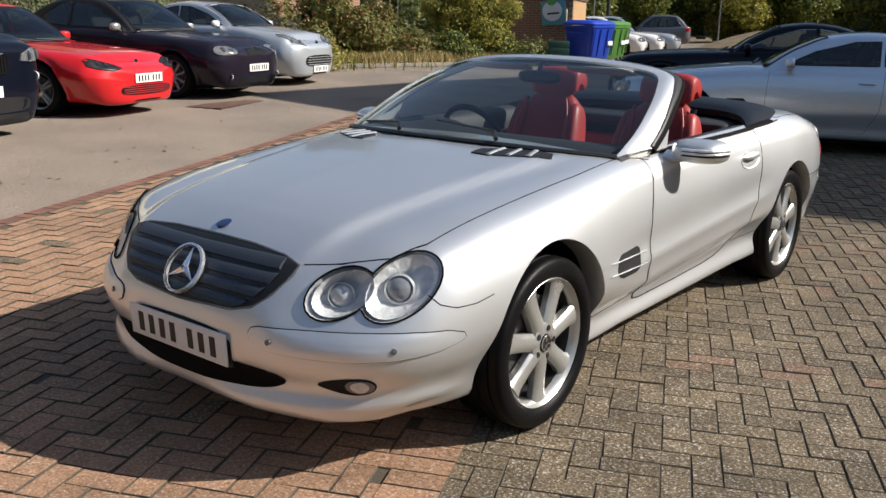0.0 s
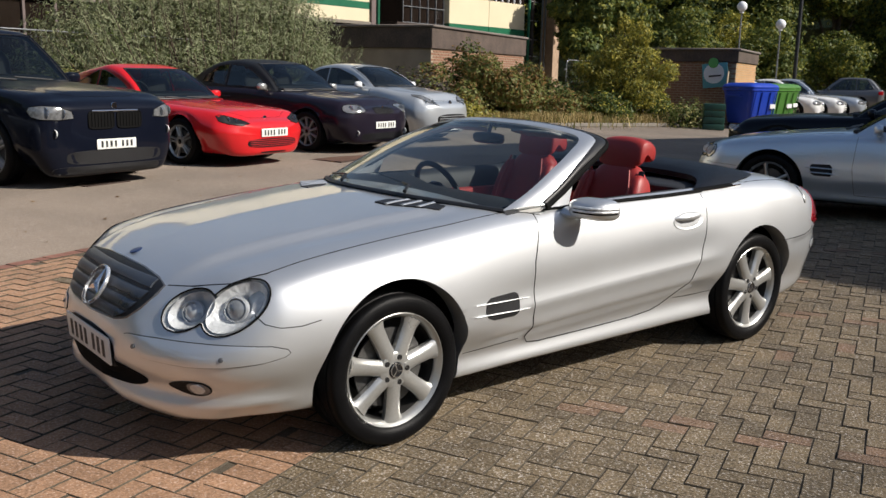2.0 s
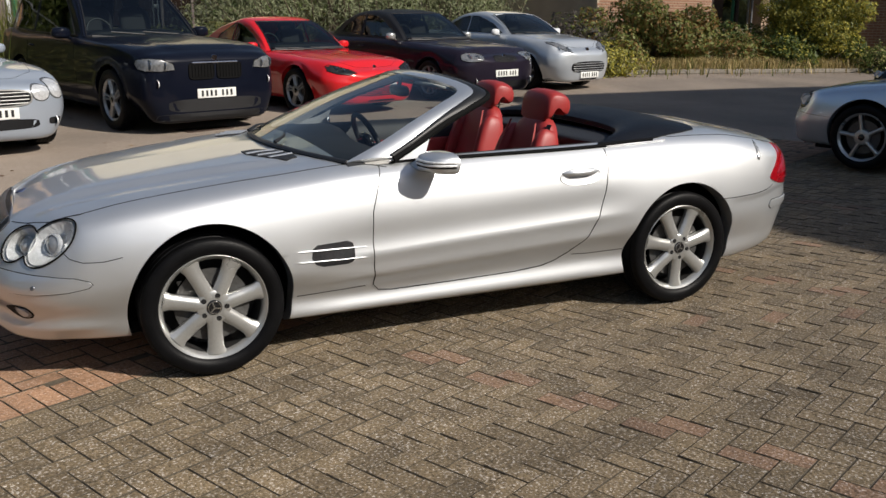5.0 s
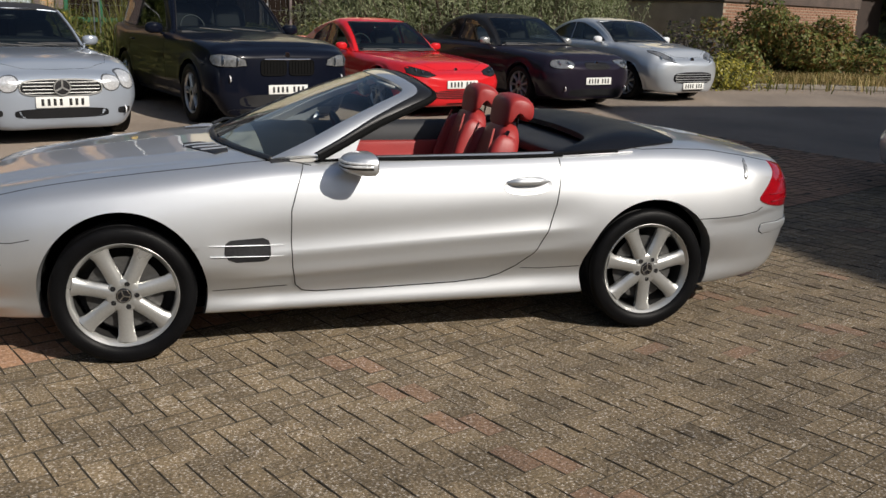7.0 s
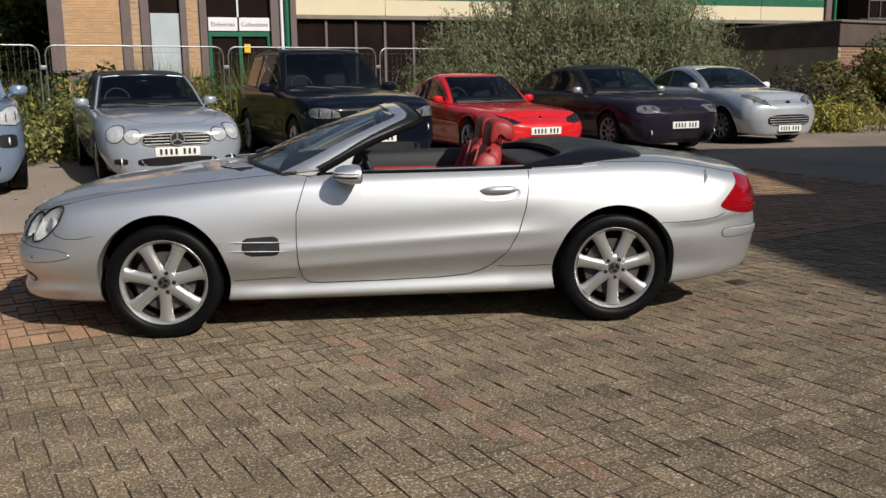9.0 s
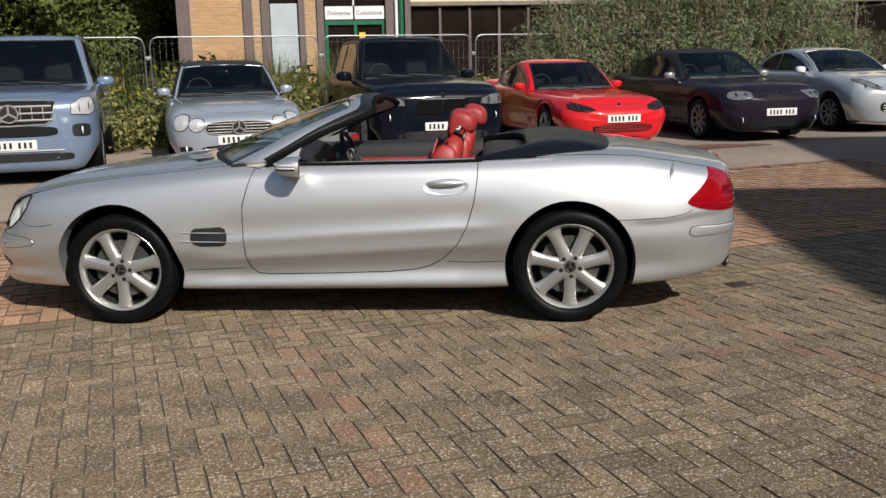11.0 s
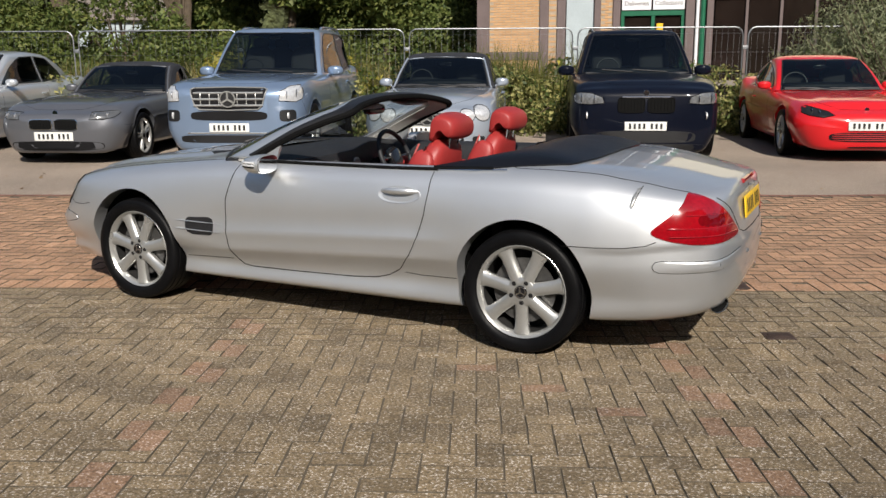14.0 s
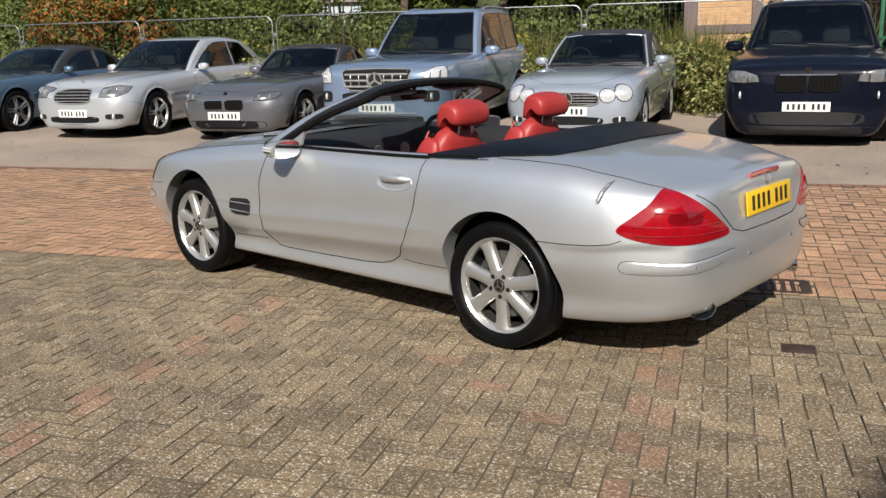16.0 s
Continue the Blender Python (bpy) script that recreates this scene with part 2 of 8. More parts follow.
def curve_fit(xs, ys):
    """A smooth monotone curve through the points."""
    xs, ys = np.array(xs, float), np.array(ys, float)
    h, dl = np.diff(xs), np.diff(ys) / np.diff(xs)
    m = np.zeros(len(xs))
    m[0], m[-1] = dl[0], dl[-1]
    for i in range(1, len(xs) - 1):
        if dl[i - 1] * dl[i] > 0:
            w1, w2 = 2 * h[i] + h[i - 1], h[i] + 2 * h[i - 1]
            m[i] = (w1 + w2) / (w1 / dl[i - 1] + w2 / dl[i])

    def at(x):
        x = min(max(x, xs[0]), xs[-1])
        i = min(max(int(np.searchsorted(xs, x)) - 1, 0), len(xs) - 2)
        t = (x - xs[i]) / h[i]
        return float((2 * t**3 - 3 * t**2 + 1) * ys[i] + (t**3 - 2 * t**2 + t) * h[i] * m[i] + (3 * t**2 - 2 * t**3) * ys[i + 1] + (t**3 - t**2) * h[i] * m[i + 1])
    return at


def spline(pts, counts):
    """Points on a Catmull-Rom curve with the given samples for each span."""
    pts = [Vector(p) for p in pts]
    out = []
    for i in range(len(pts) - 1):
        p1, p2 = pts[i], pts[i + 1]
        p0 = pts[i - 1] if i else p1 * 2 - p2
        p3 = pts[i + 2] if i + 2 < len(pts) else p2 * 2 - p1
        L = (p2 - p1).length
        t1 = (p2 - p0) * (L / max(1e-6, (p1 - p0).length + L))
        t2 = (p3 - p1) * (L / max(1e-6, (p3 - p2).length + L))
        c = counts[i] if isinstance(counts, (list, tuple)) else counts
        for j in range(c):
            t = j / c
            out.append((2 * t**3 - 3 * t**2 + 1) * p1 + (t**3 - 2 * t**2 + t) * t1 + (3 * t**2 - 2 * t**3) * p2 + (t**3 - t**2) * t2)
    out.append(pts[-1].copy())
    return out


def pad(bm, m, sx, sy, sz, p=3.0, nu=24, nv=14):
    """A soft cushion: a rounded box of full size sx, sy, sz."""
    def pw(c, e):
        return math.copysign(abs(c) ** e, c)
    rings = []
    for i in range(1, nv):
        a = math.pi * (i / nv - .5)
        rings.append([bm.verts.new(m @ Vector((sx / 2 * pw(math.cos(a), 2 / p) * pw(math.cos(q), 2 / p), sy / 2 * pw(math.cos(a), 2 / p) * pw(math.sin(q), 2 / p), sz / 2 * pw(math.sin(a), 2 / p))))
                      for q in (2 * math.pi * j / nu for j in range(nu))])
    lo, hi = bm.verts.new(m @ Vector((0, 0, -sz / 2))), bm.verts.new(m @ Vector((0, 0, sz / 2)))
    for A, B in zip(rings, rings[1:]):
        for j in range(nu):
            bm.faces.new((A[j], A[(j + 1) % nu], B[(j + 1) % nu], B[j]))
    for j in range(nu):
        bm.faces.new((lo, rings[0][(j + 1) % nu], rings[0][j]))
        bm.faces.new((hi, rings[-1][j], rings[-1][(j + 1) % nu]))

# ---- ground ----
TARMAC = surface("worn_tarmac", (.215, .172, .134), .92, var=.34, speck=.4, scale=.7, fine=110, bump=.6, dist=.006)
EARTH = surface("dry_verge_earth", (.20, .15, .085), .95, var=.4, scale=2, fine=40, bump=.6, dist=.03)
JOINT = surface("dark_sandy_joint", (.082, .066, .046), .95, var=.4, scale=6, fine=150, bump=.4)
KERB = surface("concrete_kerb", (.25, .22, .18), .9, var=.2, scale=4, fine=90, bump=.3)
IRON = surface("rusty_iron", (.055, .035, .028), .7, .3, var=.4, scale=12, fine=150, bump=.3)


def mesh_sheet(ss, ds, z):
    """A piece of ground that follows the fall of the site."""
    k = len(ss)
    return raw([site(s, d, z) for d in ds for s in ss], [(j * k + i, j * k + i + 1, (j + 1) * k + i + 1, (j + 1) * k + i) for j in range(len(ds) - 1) for i in range(k - 1)])


far = [-2500, -900, -350, -150, -70]
tagged(part("ground", mesh_sheet(far + list(np.arange(-40, 61, 1.0)) + [90, 160, 350, 900, 2500], far + list(np.arange(-40, 31, .5)) + [45, 70, 150, 350, 900, 2500], -.06), EARTH),
       "dry earth and rough ground beyond the car park", "ground", kind="structure")
tagged(part("road", mesh_sheet(list(np.arange(-40, 61, .5)), list(np.arange(3.58, 11.8, .4)), 0), TARMAC), "worn grey-brown tarmac of the car park", "tarmac", kind="structure")
tagged(part("road", mesh_sheet(list(np.arange(7.6, 61, .5)), list(np.arange(-22.0, 3.6, .4)) + [3.62], -.002), TARMAC), "worn grey-brown tarmac beside the block paving", "tarmac", kind="structure")


def gully(s, d, w, l, bars, label, turn=0.0):
    """An iron drain grate set in the ground: a frame, a dark pit and bars."""
    g = thing("drain_grate", Matrix.Translation(site(s, d, .004)) @ Matrix.Rotation(radians(ROW + turn), 4, "Z"), label, "drain grate")
    bm = bmesh.new()
    box(bm, (-w / 2, -l / 2, -.05), (w / 2, l / 2, -.012))
    part("pit", bm, GAP, g)
    bm = bmesh.new()
    for a in (-1, 1):
        box(bm, (a * w / 2 - .02, -l / 2, -.03), (a * w / 2 + .02, l / 2, .004), .003)
        box(bm, (-w / 2, a * l / 2 - .02, -.03), (w / 2, a * l / 2 + .02, .003), .003)
    part("frame", bm, IRON, g)
    for i in range(bars):
        x = -w / 2 + w * (i + .5) / bars
        bm = bmesh.new()
        box(bm, (x - w / bars * .26, -l / 2, -.03), (x + w / bars * .26, l / 2, .002), .003)
        part("bar", bm, IRON, g)
    return g


gully(2.22, .15, .27, .27, 5, "rusty iron drain grate set in the block paving")
gully(2.74, 6.10, .62, .30, 9, "dark iron drain grate set in the tarmac")


def cover(s, d, w, l, mat, label):
    c = thing("access_cover", Matrix.Translation(site(s, d, .003)) @ Matrix.Rotation(radians(ROW), 4, "Z"), label, "access cover")
    bm = bmesh.new()
    box(bm, (-w / 2, -l / 2, -.04), (w / 2, l / 2, .001), .003)
    part("frame", bm, IRON, c)
    bm = bmesh.new()
    box(bm, (-w / 2 + .025, -l / 2 + .025, -.02), (w / 2 - .025, l / 2 - .025, .003), .003)
    part("plate", bm, mat, c)


cover(2.23, -.98, .16, .13, IRON, "small dark metal cover in the grey paving")
cover(7.15, 5.55, 1.3, .55, surface("brick_dust_patch", (.11, .06, .04), .9, var=.4, scale=5, bump=.4), "reddish patched access cover in the tarmac")

# ---- cars: tools. Cars are built nose to -X, wheels on z = 0 ----
from mathutils.bvhtree import BVHTree

SECTION = "zb ys y3 z3 ysh zsh ye ze zc".split()
SPANS = (3, 2, 5, 5, 9, 5, 5, 5)


def shell(rows, arches=(), n=110, cockpit=None, well=.34, tuck=.02, spans=SPANS, relief=None):
    """A car body lofted through cross-sections; rows: x and the SECTION. Wheel arches are cut on circles (x, z, r)."""
    rows = sorted(rows)
    xs = [r[0] for r in rows]
    at = {k: curve_fit(xs, [r[i + 1] for r in rows]) for i, k in enumerate(SECTION)}
    x0, x1 = xs[0], xs[-1]
    st = [x0 + (x1 - x0) * (.5 - .5 * math.cos(math.pi * (i / n))) * .55 + (x1 - x0) * (i / n) * .45 for i in range(n + 1)]
    if cockpit:
        for c in cockpit:
            j = min(range(len(st)), key=lambda q: abs(st[q] - c))
            st[j] = c
    bm = bmesh.new()
    rings = []
    for x in st:
        g = {k: at[k](x) for k in SECTION}
        fade = max(0.0, min(1.0, 3.2 - abs(x) / (x1 - x0) * 7.5))
        half = [(0, g["zb"]), (g["ys"] * .82, g["zb"]), (g["ys"], g["zb"] + .03), (g["ys"] * .42 + g["y3"] * .58 - tuck * fade, g["zb"] * .55 + g["z3"] * .45), (g["y3"], g["z3"]), (g["ysh"], g["zsh"]), (g["ye"], g["ze"]),
                (g["ye"] * .55, g["ze"] + (g["zc"] - g["ze"]) * .72), (0, g["zc"])]
        c = spline([Vector((x, -y, z)) for y, z in half], spans)
        if relief:
            for p in c:
                dx, dy, dz = relief(p.x, abs(p.y), p.z)
                p.x, p.y, p.z = p.x + dx, p.y - math.copysign(min(dy, abs(p.y)), p.y), p.z + dz
        ring = [bm.verts.new(p) for p in c] + [bm.verts.new((p.x, -p.y, p.z)) for p in c[-2:0:-1]]
        rings.append(ring)
    k = len(rings[0])
    top = set()
    for i in range(len(rings) - 1):
        for j in range(k):
            f = bm.faces.new((rings[i][j], rings[i + 1][j], rings[i + 1][(j + 1) % k], rings[i][(j + 1) % k]))
            if cockpit and cockpit[0] - 1e-4 <= min(v.co.x for v in f.verts) and max(v.co.x for v in f.verts) <= cockpit[1] + 1e-4 and sum(spans[:6]) <= j < k - sum(spans[:6]):
                top.add(f)
    bm.faces.new(rings[0])
    bm.faces.new(rings[-1][::-1])
    whole = BVHTree.FromBMesh(bm)
    if top:
        bmesh.ops.delete(bm, geom=list(top), context="FACES")
    for ax, az, r, *wide in arches:
        kx = (wide[0] if wide else r) / r
        inside = {v for v in bm.verts if ((v.co.x - ax) / kx) ** 2 + (v.co.z - az) ** 2 < r * r and abs(v.co.y) > well}
        gone = [f for f in bm.faces if all(v in inside for v in f.verts)]
        bmesh.ops.delete(bm, geom=gone, context="FACES")
        ring = [v for v in inside if v.is_valid and v.link_faces]
        for v in ring:
            if abs(v.co.y) <= well + .02:
                continue
            if v.co.z < az * .8:
                v.co.x = ax + math.copysign(kx * math.sqrt(max(0, r * r - (v.co.z - az) ** 2)), v.co.x - ax)
                continue
            d = Vector(((v.co.x - ax) / kx, 0, v.co.z - az))
            d = d.normalized() * r if d.length > 1e-5 else Vector((r, 0, 0))
            v.co.x, v.co.z = ax + d.x * kx, az + d.z
            sd = math.copysign(1, v.co.y)
            hit, _, _, _ = whole.ray_cast(Vector((v.co.x, sd * 3, v.co.z)), Vector((0, -sd, 0)))
            if hit is not None and abs(hit.y - v.co.y) < .08:
                v.co.y = hit.y
        rim = [e for e in bm.edges if e.is_boundary and all(v in inside for v in e.verts) and all(abs(v.co.y) > well + .1 for v in e.verts)]
        ex = bmesh.ops.extrude_edge_only(bm, edges=rim)
        for v in [q for q in ex["geom"] if isinstance(q, bmesh.types.BMVert)]:
            v.co.y *= .90
            d = Vector((v.co.x - ax, 0, v.co.z - az)) * .985
            v.co.x, v.co.z = ax + d.x, az + d.z
    bmesh.ops.recalc_face_normals(bm, faces=bm.faces)
    return bm, whole, at


def cast(tree, p, way, back=1.2):
    way = Vector(way).normalized()
    hit, nor, _, _ = tree.ray_cast(Vector(p) - way * back, way)
    return hit, nor, way


def decal(tree, outline, at, right, up, way, lift=.003, thick=.008, bulge=0.0, rings=5, dense=.03, mid=None):
    """A panel laid on a body: the outline (in metres along right and up from at) is thrown along way on to it.
    It stands lift proud, with an edge that goes thick into the body."""
    at, right, up, way = Vector(at), Vector(right).normalized(), Vector(up).normalized(), Vector(way).normalized()
    pts = []
    for i, (a, b) in enumerate(outline):
        c, d = outline[(i + 1) % len(outline)]
        k = max(1, int(math.hypot(c - a, d - b) / dense))
        pts += [(a + (c - a) * j / k, b + (d - b) * j / k) for j in range(k)]
    ca, cb = mid or (sum(p[0] for p in pts) / len(pts), sum(p[1] for p in pts) / len(pts))
    bm = bmesh.new()
    last = [None]

    def put(a, b, h):
        p = at + right * a + up * b
        hit, _, _ = cast(tree, p, way)
        if hit is None:
            hit = (p + way * last[0]) if last[0] is not None else p
        else:
            last[0] = (hit - p).dot(way)
        return bm.verts.new(hit - way * h)

    centre = put(ca, cb, lift + bulge)
    prev = None
    for q in range(1, rings + 1):
        r = q / rings
        ring = [put(ca + (a - ca) * r, cb + (b - cb) * r, lift + bulge * (1 - r * r)) for a, b in pts]
        for j in range(len(ring)):
            n2 = (j + 1) % len(ring)
            if prev is None:
                bm.faces.new((centre, ring[j], ring[n2]))
            else:
                bm.faces.new((prev[j], ring[j], ring[n2], prev[n2]))
        prev = ring
    edge = [bm.verts.new(v.co + way * (lift + thick)) for v in prev]
    for j in range(len(prev)):
        n2 = (j + 1) % len(prev)
        bm.faces.new((prev[j], edge[j], edge[n2], prev[n2]))
    bmesh.ops.recalc_face_normals(bm, faces=bm.faces)
    if sum((f.normal.dot(way) for f in bm.faces)) > 0:
        bmesh.ops.reverse_faces(bm, faces=bm.faces)
    return bm


def on_body(tree, pts, way, lift=0.0, dense=.04):
    """A path of points thrown on to a body."""
    out = []
    pts = [Vector(p) for p in pts]
    full = []
    for a, b in zip(pts, pts[1:]):
        k = max(1, int((b - a).length / dense))
        full += [a.lerp(b, j / k) for j in range(k)]
    for p in full + [pts[-1]]:
        hit, _, w = cast(tree, p, way)
        if hit is not None:
            out.append(hit - w * lift)
    return out


def cut_window(bm, tree, outline, at, right, up, way):
    """Opens a shell inside an outline, given as for decal(), and brings the rim of the opening on to the outline."""
    at, right, up, way = Vector(at), Vector(right).normalized(), Vector(up).normalized(), Vector(way).normalized()
    k = len(outline)

    def inside(a, b):
        odd = False
        for i in range(k):
            (x0, y0), (x1, y1) = outline[i], outline[(i + 1) % k]
            if (y0 > b) != (y1 > b) and a < x0 + (b - y0) * (x1 - x0) / (y1 - y0):
                odd = not odd
        return odd

    def edge(a, b):
        best = None
        for i in range(k):
            p, q = Vector(outline[i]), Vector(outline[(i + 1) % k])
            d = q - p
            t = min(1, max(0, (Vector((a, b)) - p).dot(d) / max(1e-9, d.dot(d))))
            c = p + d * t
            if best is None or (c - Vector((a, b))).length < best[0]:
                best = ((c - Vector((a, b))).length, c)
        return best[1]
    bm.normal_update()
    near = [f for f in bm.faces if f.normal.dot(way) < -.15]
    uv = {v: ((v.co - at).dot(right), (v.co - at).dot(up)) for f in near for v in f.verts}
    hit_ = {v for v, (a, b) in uv.items() if inside(a, b)}
    gone = [f for f in near if all(v in hit_ for v in f.verts)]
    bmesh.ops.delete(bm, geom=gone, context="FACES")
    for v in hit_:
        if v.is_valid and v.link_faces:
            c = edge(*uv[v])
            p = at + right * c.x + up * c.y
            h, _, _ = cast(tree, p, way)
            if h is not None and (h - v.co).length < .12:
                v.co = h


def seam(tree, pts, way, r=.0022, lift=-.0006):
    bm = bmesh.new()
    path = on_body(tree, pts, way, lift, .018)
    if len(path) > 1:
        tube(bm, path, r, 5)
    return bm


def oval(w, h, n=24, p=2.0, lean=0.0):
    """A rounded outline: p = 2 an ellipse, more is squarer."""
    out = []
    for i in range(n):
        q = 2 * math.pi * i / n
        c, s = math.cos(q), math.sin(q)
        a, b = w / 2 * math.copysign(abs(c) ** (2 / p), c), h / 2 * math.copysign(abs(s) ** (2 / p), s)
        out.append((a + lean * b, b))
    return out


def disc(bm, at, axis, r, h, n=24, r2=None, dome=0.0):
    """A round cap that stands h along axis at a place."""
    at, axis = Vector(at), Vector(axis).normalized()
    m = Matrix.Translation(at) @ Vector((0, 1, 0)).rotation_difference(axis).to_matrix().to_4x4()
    lathe(bm, [(r, 0), (r2 or r, h * .8), ((r2 or r) * .93, h), ((r2 or r) * .5, h + dome * .8), (.0005, h + dome)], n, m)


def wheel(parent, name, at, out, R, rim, width, spokes, metal, style="wide", turn=0.0):
    """A wheel with tyre, rim, spokes, hub and brake disc; out is +1 or -1 along Y."""
    bm = bmesh.new()
    hw = width / 2
    # barrel and lip
    lathe(bm, [(rim * .93, -hw * .8), (rim * .905, 0), (rim * .915, hw * .68), (rim * .965, hw * .80), (rim * 1.0, hw * .87), (rim * 1.02, hw * .84), (rim * 1.0, hw * .7), (rim * .97, -hw * .8)], 56, close=True)
    spoke_list = []
    for i in range(spokes):
        q = 2 * math.pi * (i + turn) / spokes
        rot = Matrix.Rotation(q, 4, "Y")
        if style == "wide":
            prof = [(.045, .030, .80), (.075, .034, .79), (rim * .55, .033, .76), (rim * .8, .036, .74), (rim * .93, .048, .76)]
        elif style == "twin":
            prof = [(.05, .016, .78), (rim * .5, .013, .76), (rim * .93, .014, .8)]
        else:
            prof = [(.045, .02, .78), (rim * .55, .017, .75), (rim * .93, .022, .78)]
        for off in ((0,) if style != "twin" else (-.028, .028)):
            sp = bmesh.new()
            spoke_list.append(sp)
            rows = []
            for r, w, y in prof:
                o = off * (.35 + .65 * r / rim)
                yy = y * hw
                rows.append([sp.verts.new(rot @ Vector((o + dx * w, yy + dy, r))) for dx, dy in
                             ((-.92, -.036), (-1, -.011), (-.80, -.002), (-.3, .005), (.3, .005), (.80, -.002), (1, -.011), (.92, -.036))])
            for A, B in zip(rows, rows[1:]):
                for j in range(7):
                    sp.faces.new((A[j], B[j], B[j + 1], A[j + 1]))
            sp.faces.new(rows[-1])
            bmesh.ops.recalc_face_normals(sp, faces=sp.faces)
    hb = bmesh.new()
    lathe(hb, [(.078, hw * .5), (.076, hw * .78), (.068, hw * .82), (.035, hw * .82), (.034, hw * .78), (.001, hw * .78)], 30)
    bmesh.ops.recalc_face_normals(bm, faces=bm.faces)
    m = Matrix.Translation(at) @ (Matrix.Identity(4) if out > 0 else Matrix.Rotation(math.pi, 4, "Z"))
    w = part("wheel", bm, metal, parent)
    w.matrix_basis = m
    for sp in spoke_list:
        part("spoke", sp, metal, w)
    part("hub", hb, metal, w)
    bm = bmesh.new()
    lathe(bm, [(rim * .985, hw * .80), (rim * 1.03, hw * .90), (rim + (R - rim) * .25, hw * .985), (rim + (R - rim) * .5, hw * 1.0), (R * .94, hw * .96), (R * .972, hw * .91), (R * .99, hw * .80), (R * .991, hw * .62),
               (R * .978, hw * .60), (R * .978, hw * .56), (R * .996, hw * .54), (R, hw * .22), (R * .985, hw * .2), (R * .985, hw * .15), (R, hw * .13), (R, -hw * .13), (R * .985, -hw * .15), (R * .985, -hw * .2), (R, -hw * .22),
               (R * .996, -hw * .54), (R * .978, -hw * .56), (R * .978, -hw * .6), (R * .99, -hw * .8), (R * .96, -hw * .95), (rim * 1.1, -hw), (rim * .95, -hw * .8)], 64)
    bmesh.ops.recalc_face_normals(bm, faces=bm.faces)
    part("tyre", bm, RUBBER, w)
    bm = bmesh.new()
    lathe(bm, [(rim * .70, hw * .30), (rim * .70, hw * .38), (.06, hw * .38)], 36)
    part("brake_disc", bm, BRAKE, w)
    # added liner: shade between the spokes is put into its dark colour
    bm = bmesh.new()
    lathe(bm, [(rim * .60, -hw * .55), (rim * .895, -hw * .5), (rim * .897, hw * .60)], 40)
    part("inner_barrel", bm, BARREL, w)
    bm = bmesh.new()
    disc(bm, (0, hw * .77, 0), (0, 1, 0), .033, .010, dome=.003)
    cap = part("hub_cap", bm, GLOSSBLACK, w)
    if style == "wide":
        bm = bmesh.new()
        lathe(bm, [(.030, hw * .77 + .0105), (.030, hw * .77 + .0135), (.026, hw * .77 + .0135), (.026, hw * .77 + .0105)], 28)
        for i in range(3):
            box(bm, (-.0028, hw * .77 + .0095, 0), (.0028, hw * .77 + .0145, .027), m=Matrix.Rotation(2 * math.pi * i / 3, 4, "Y"))
        part("emblem", bm, CHROME, cap)
        # black discs carry the shade of the recessed bolt holes in their colour
        for i in range(5):
            q = 2 * math.pi * (i + .5) / 5
            bm = bmesh.new()
            disc(bm, (.055 * math.sin(q), hw * .74, .055 * math.cos(q)), (0, 1, 0), .0125, .012, 10)
            part("wheel_bolt", bm, BLACK, w)
    return w


def number_plate(parent, at, right, up, w=.52, h=.111, yellow=False, bars=7):
    """A registration plate whose characters are plain bars."""
    at, right, up = Vector(at), Vector(right).normalized(), Vector(up).normalized()
    out = right.cross(up)
    m = Matrix((right, up, out)).transposed().to_4x4()
    m.translation = at
    bm = bmesh.new()
    box(bm, (-w / 2, -h / 2, 0), (w / 2, h / 2, .008), .004, 2)
    p = part("number_plate", bm, PLATEY if yellow else PLATEW, parent, "plain yellow plate with dark bars" if yellow else "plain white plate with dark bars")
    p.matrix_basis = m
    step = w * .86 / (bars + .6)
    for i in range(bars):
        x = -w * .43 + step * (i + .5 + (.6 if i > 3 else 0))
        bm = bmesh.new()
        box(bm, (x - step * .24, -h * .31, .008), (x + step * .24, h * .31, .0095))
        part("plate_bar", bm, INK, p, smooth=False)
    return p


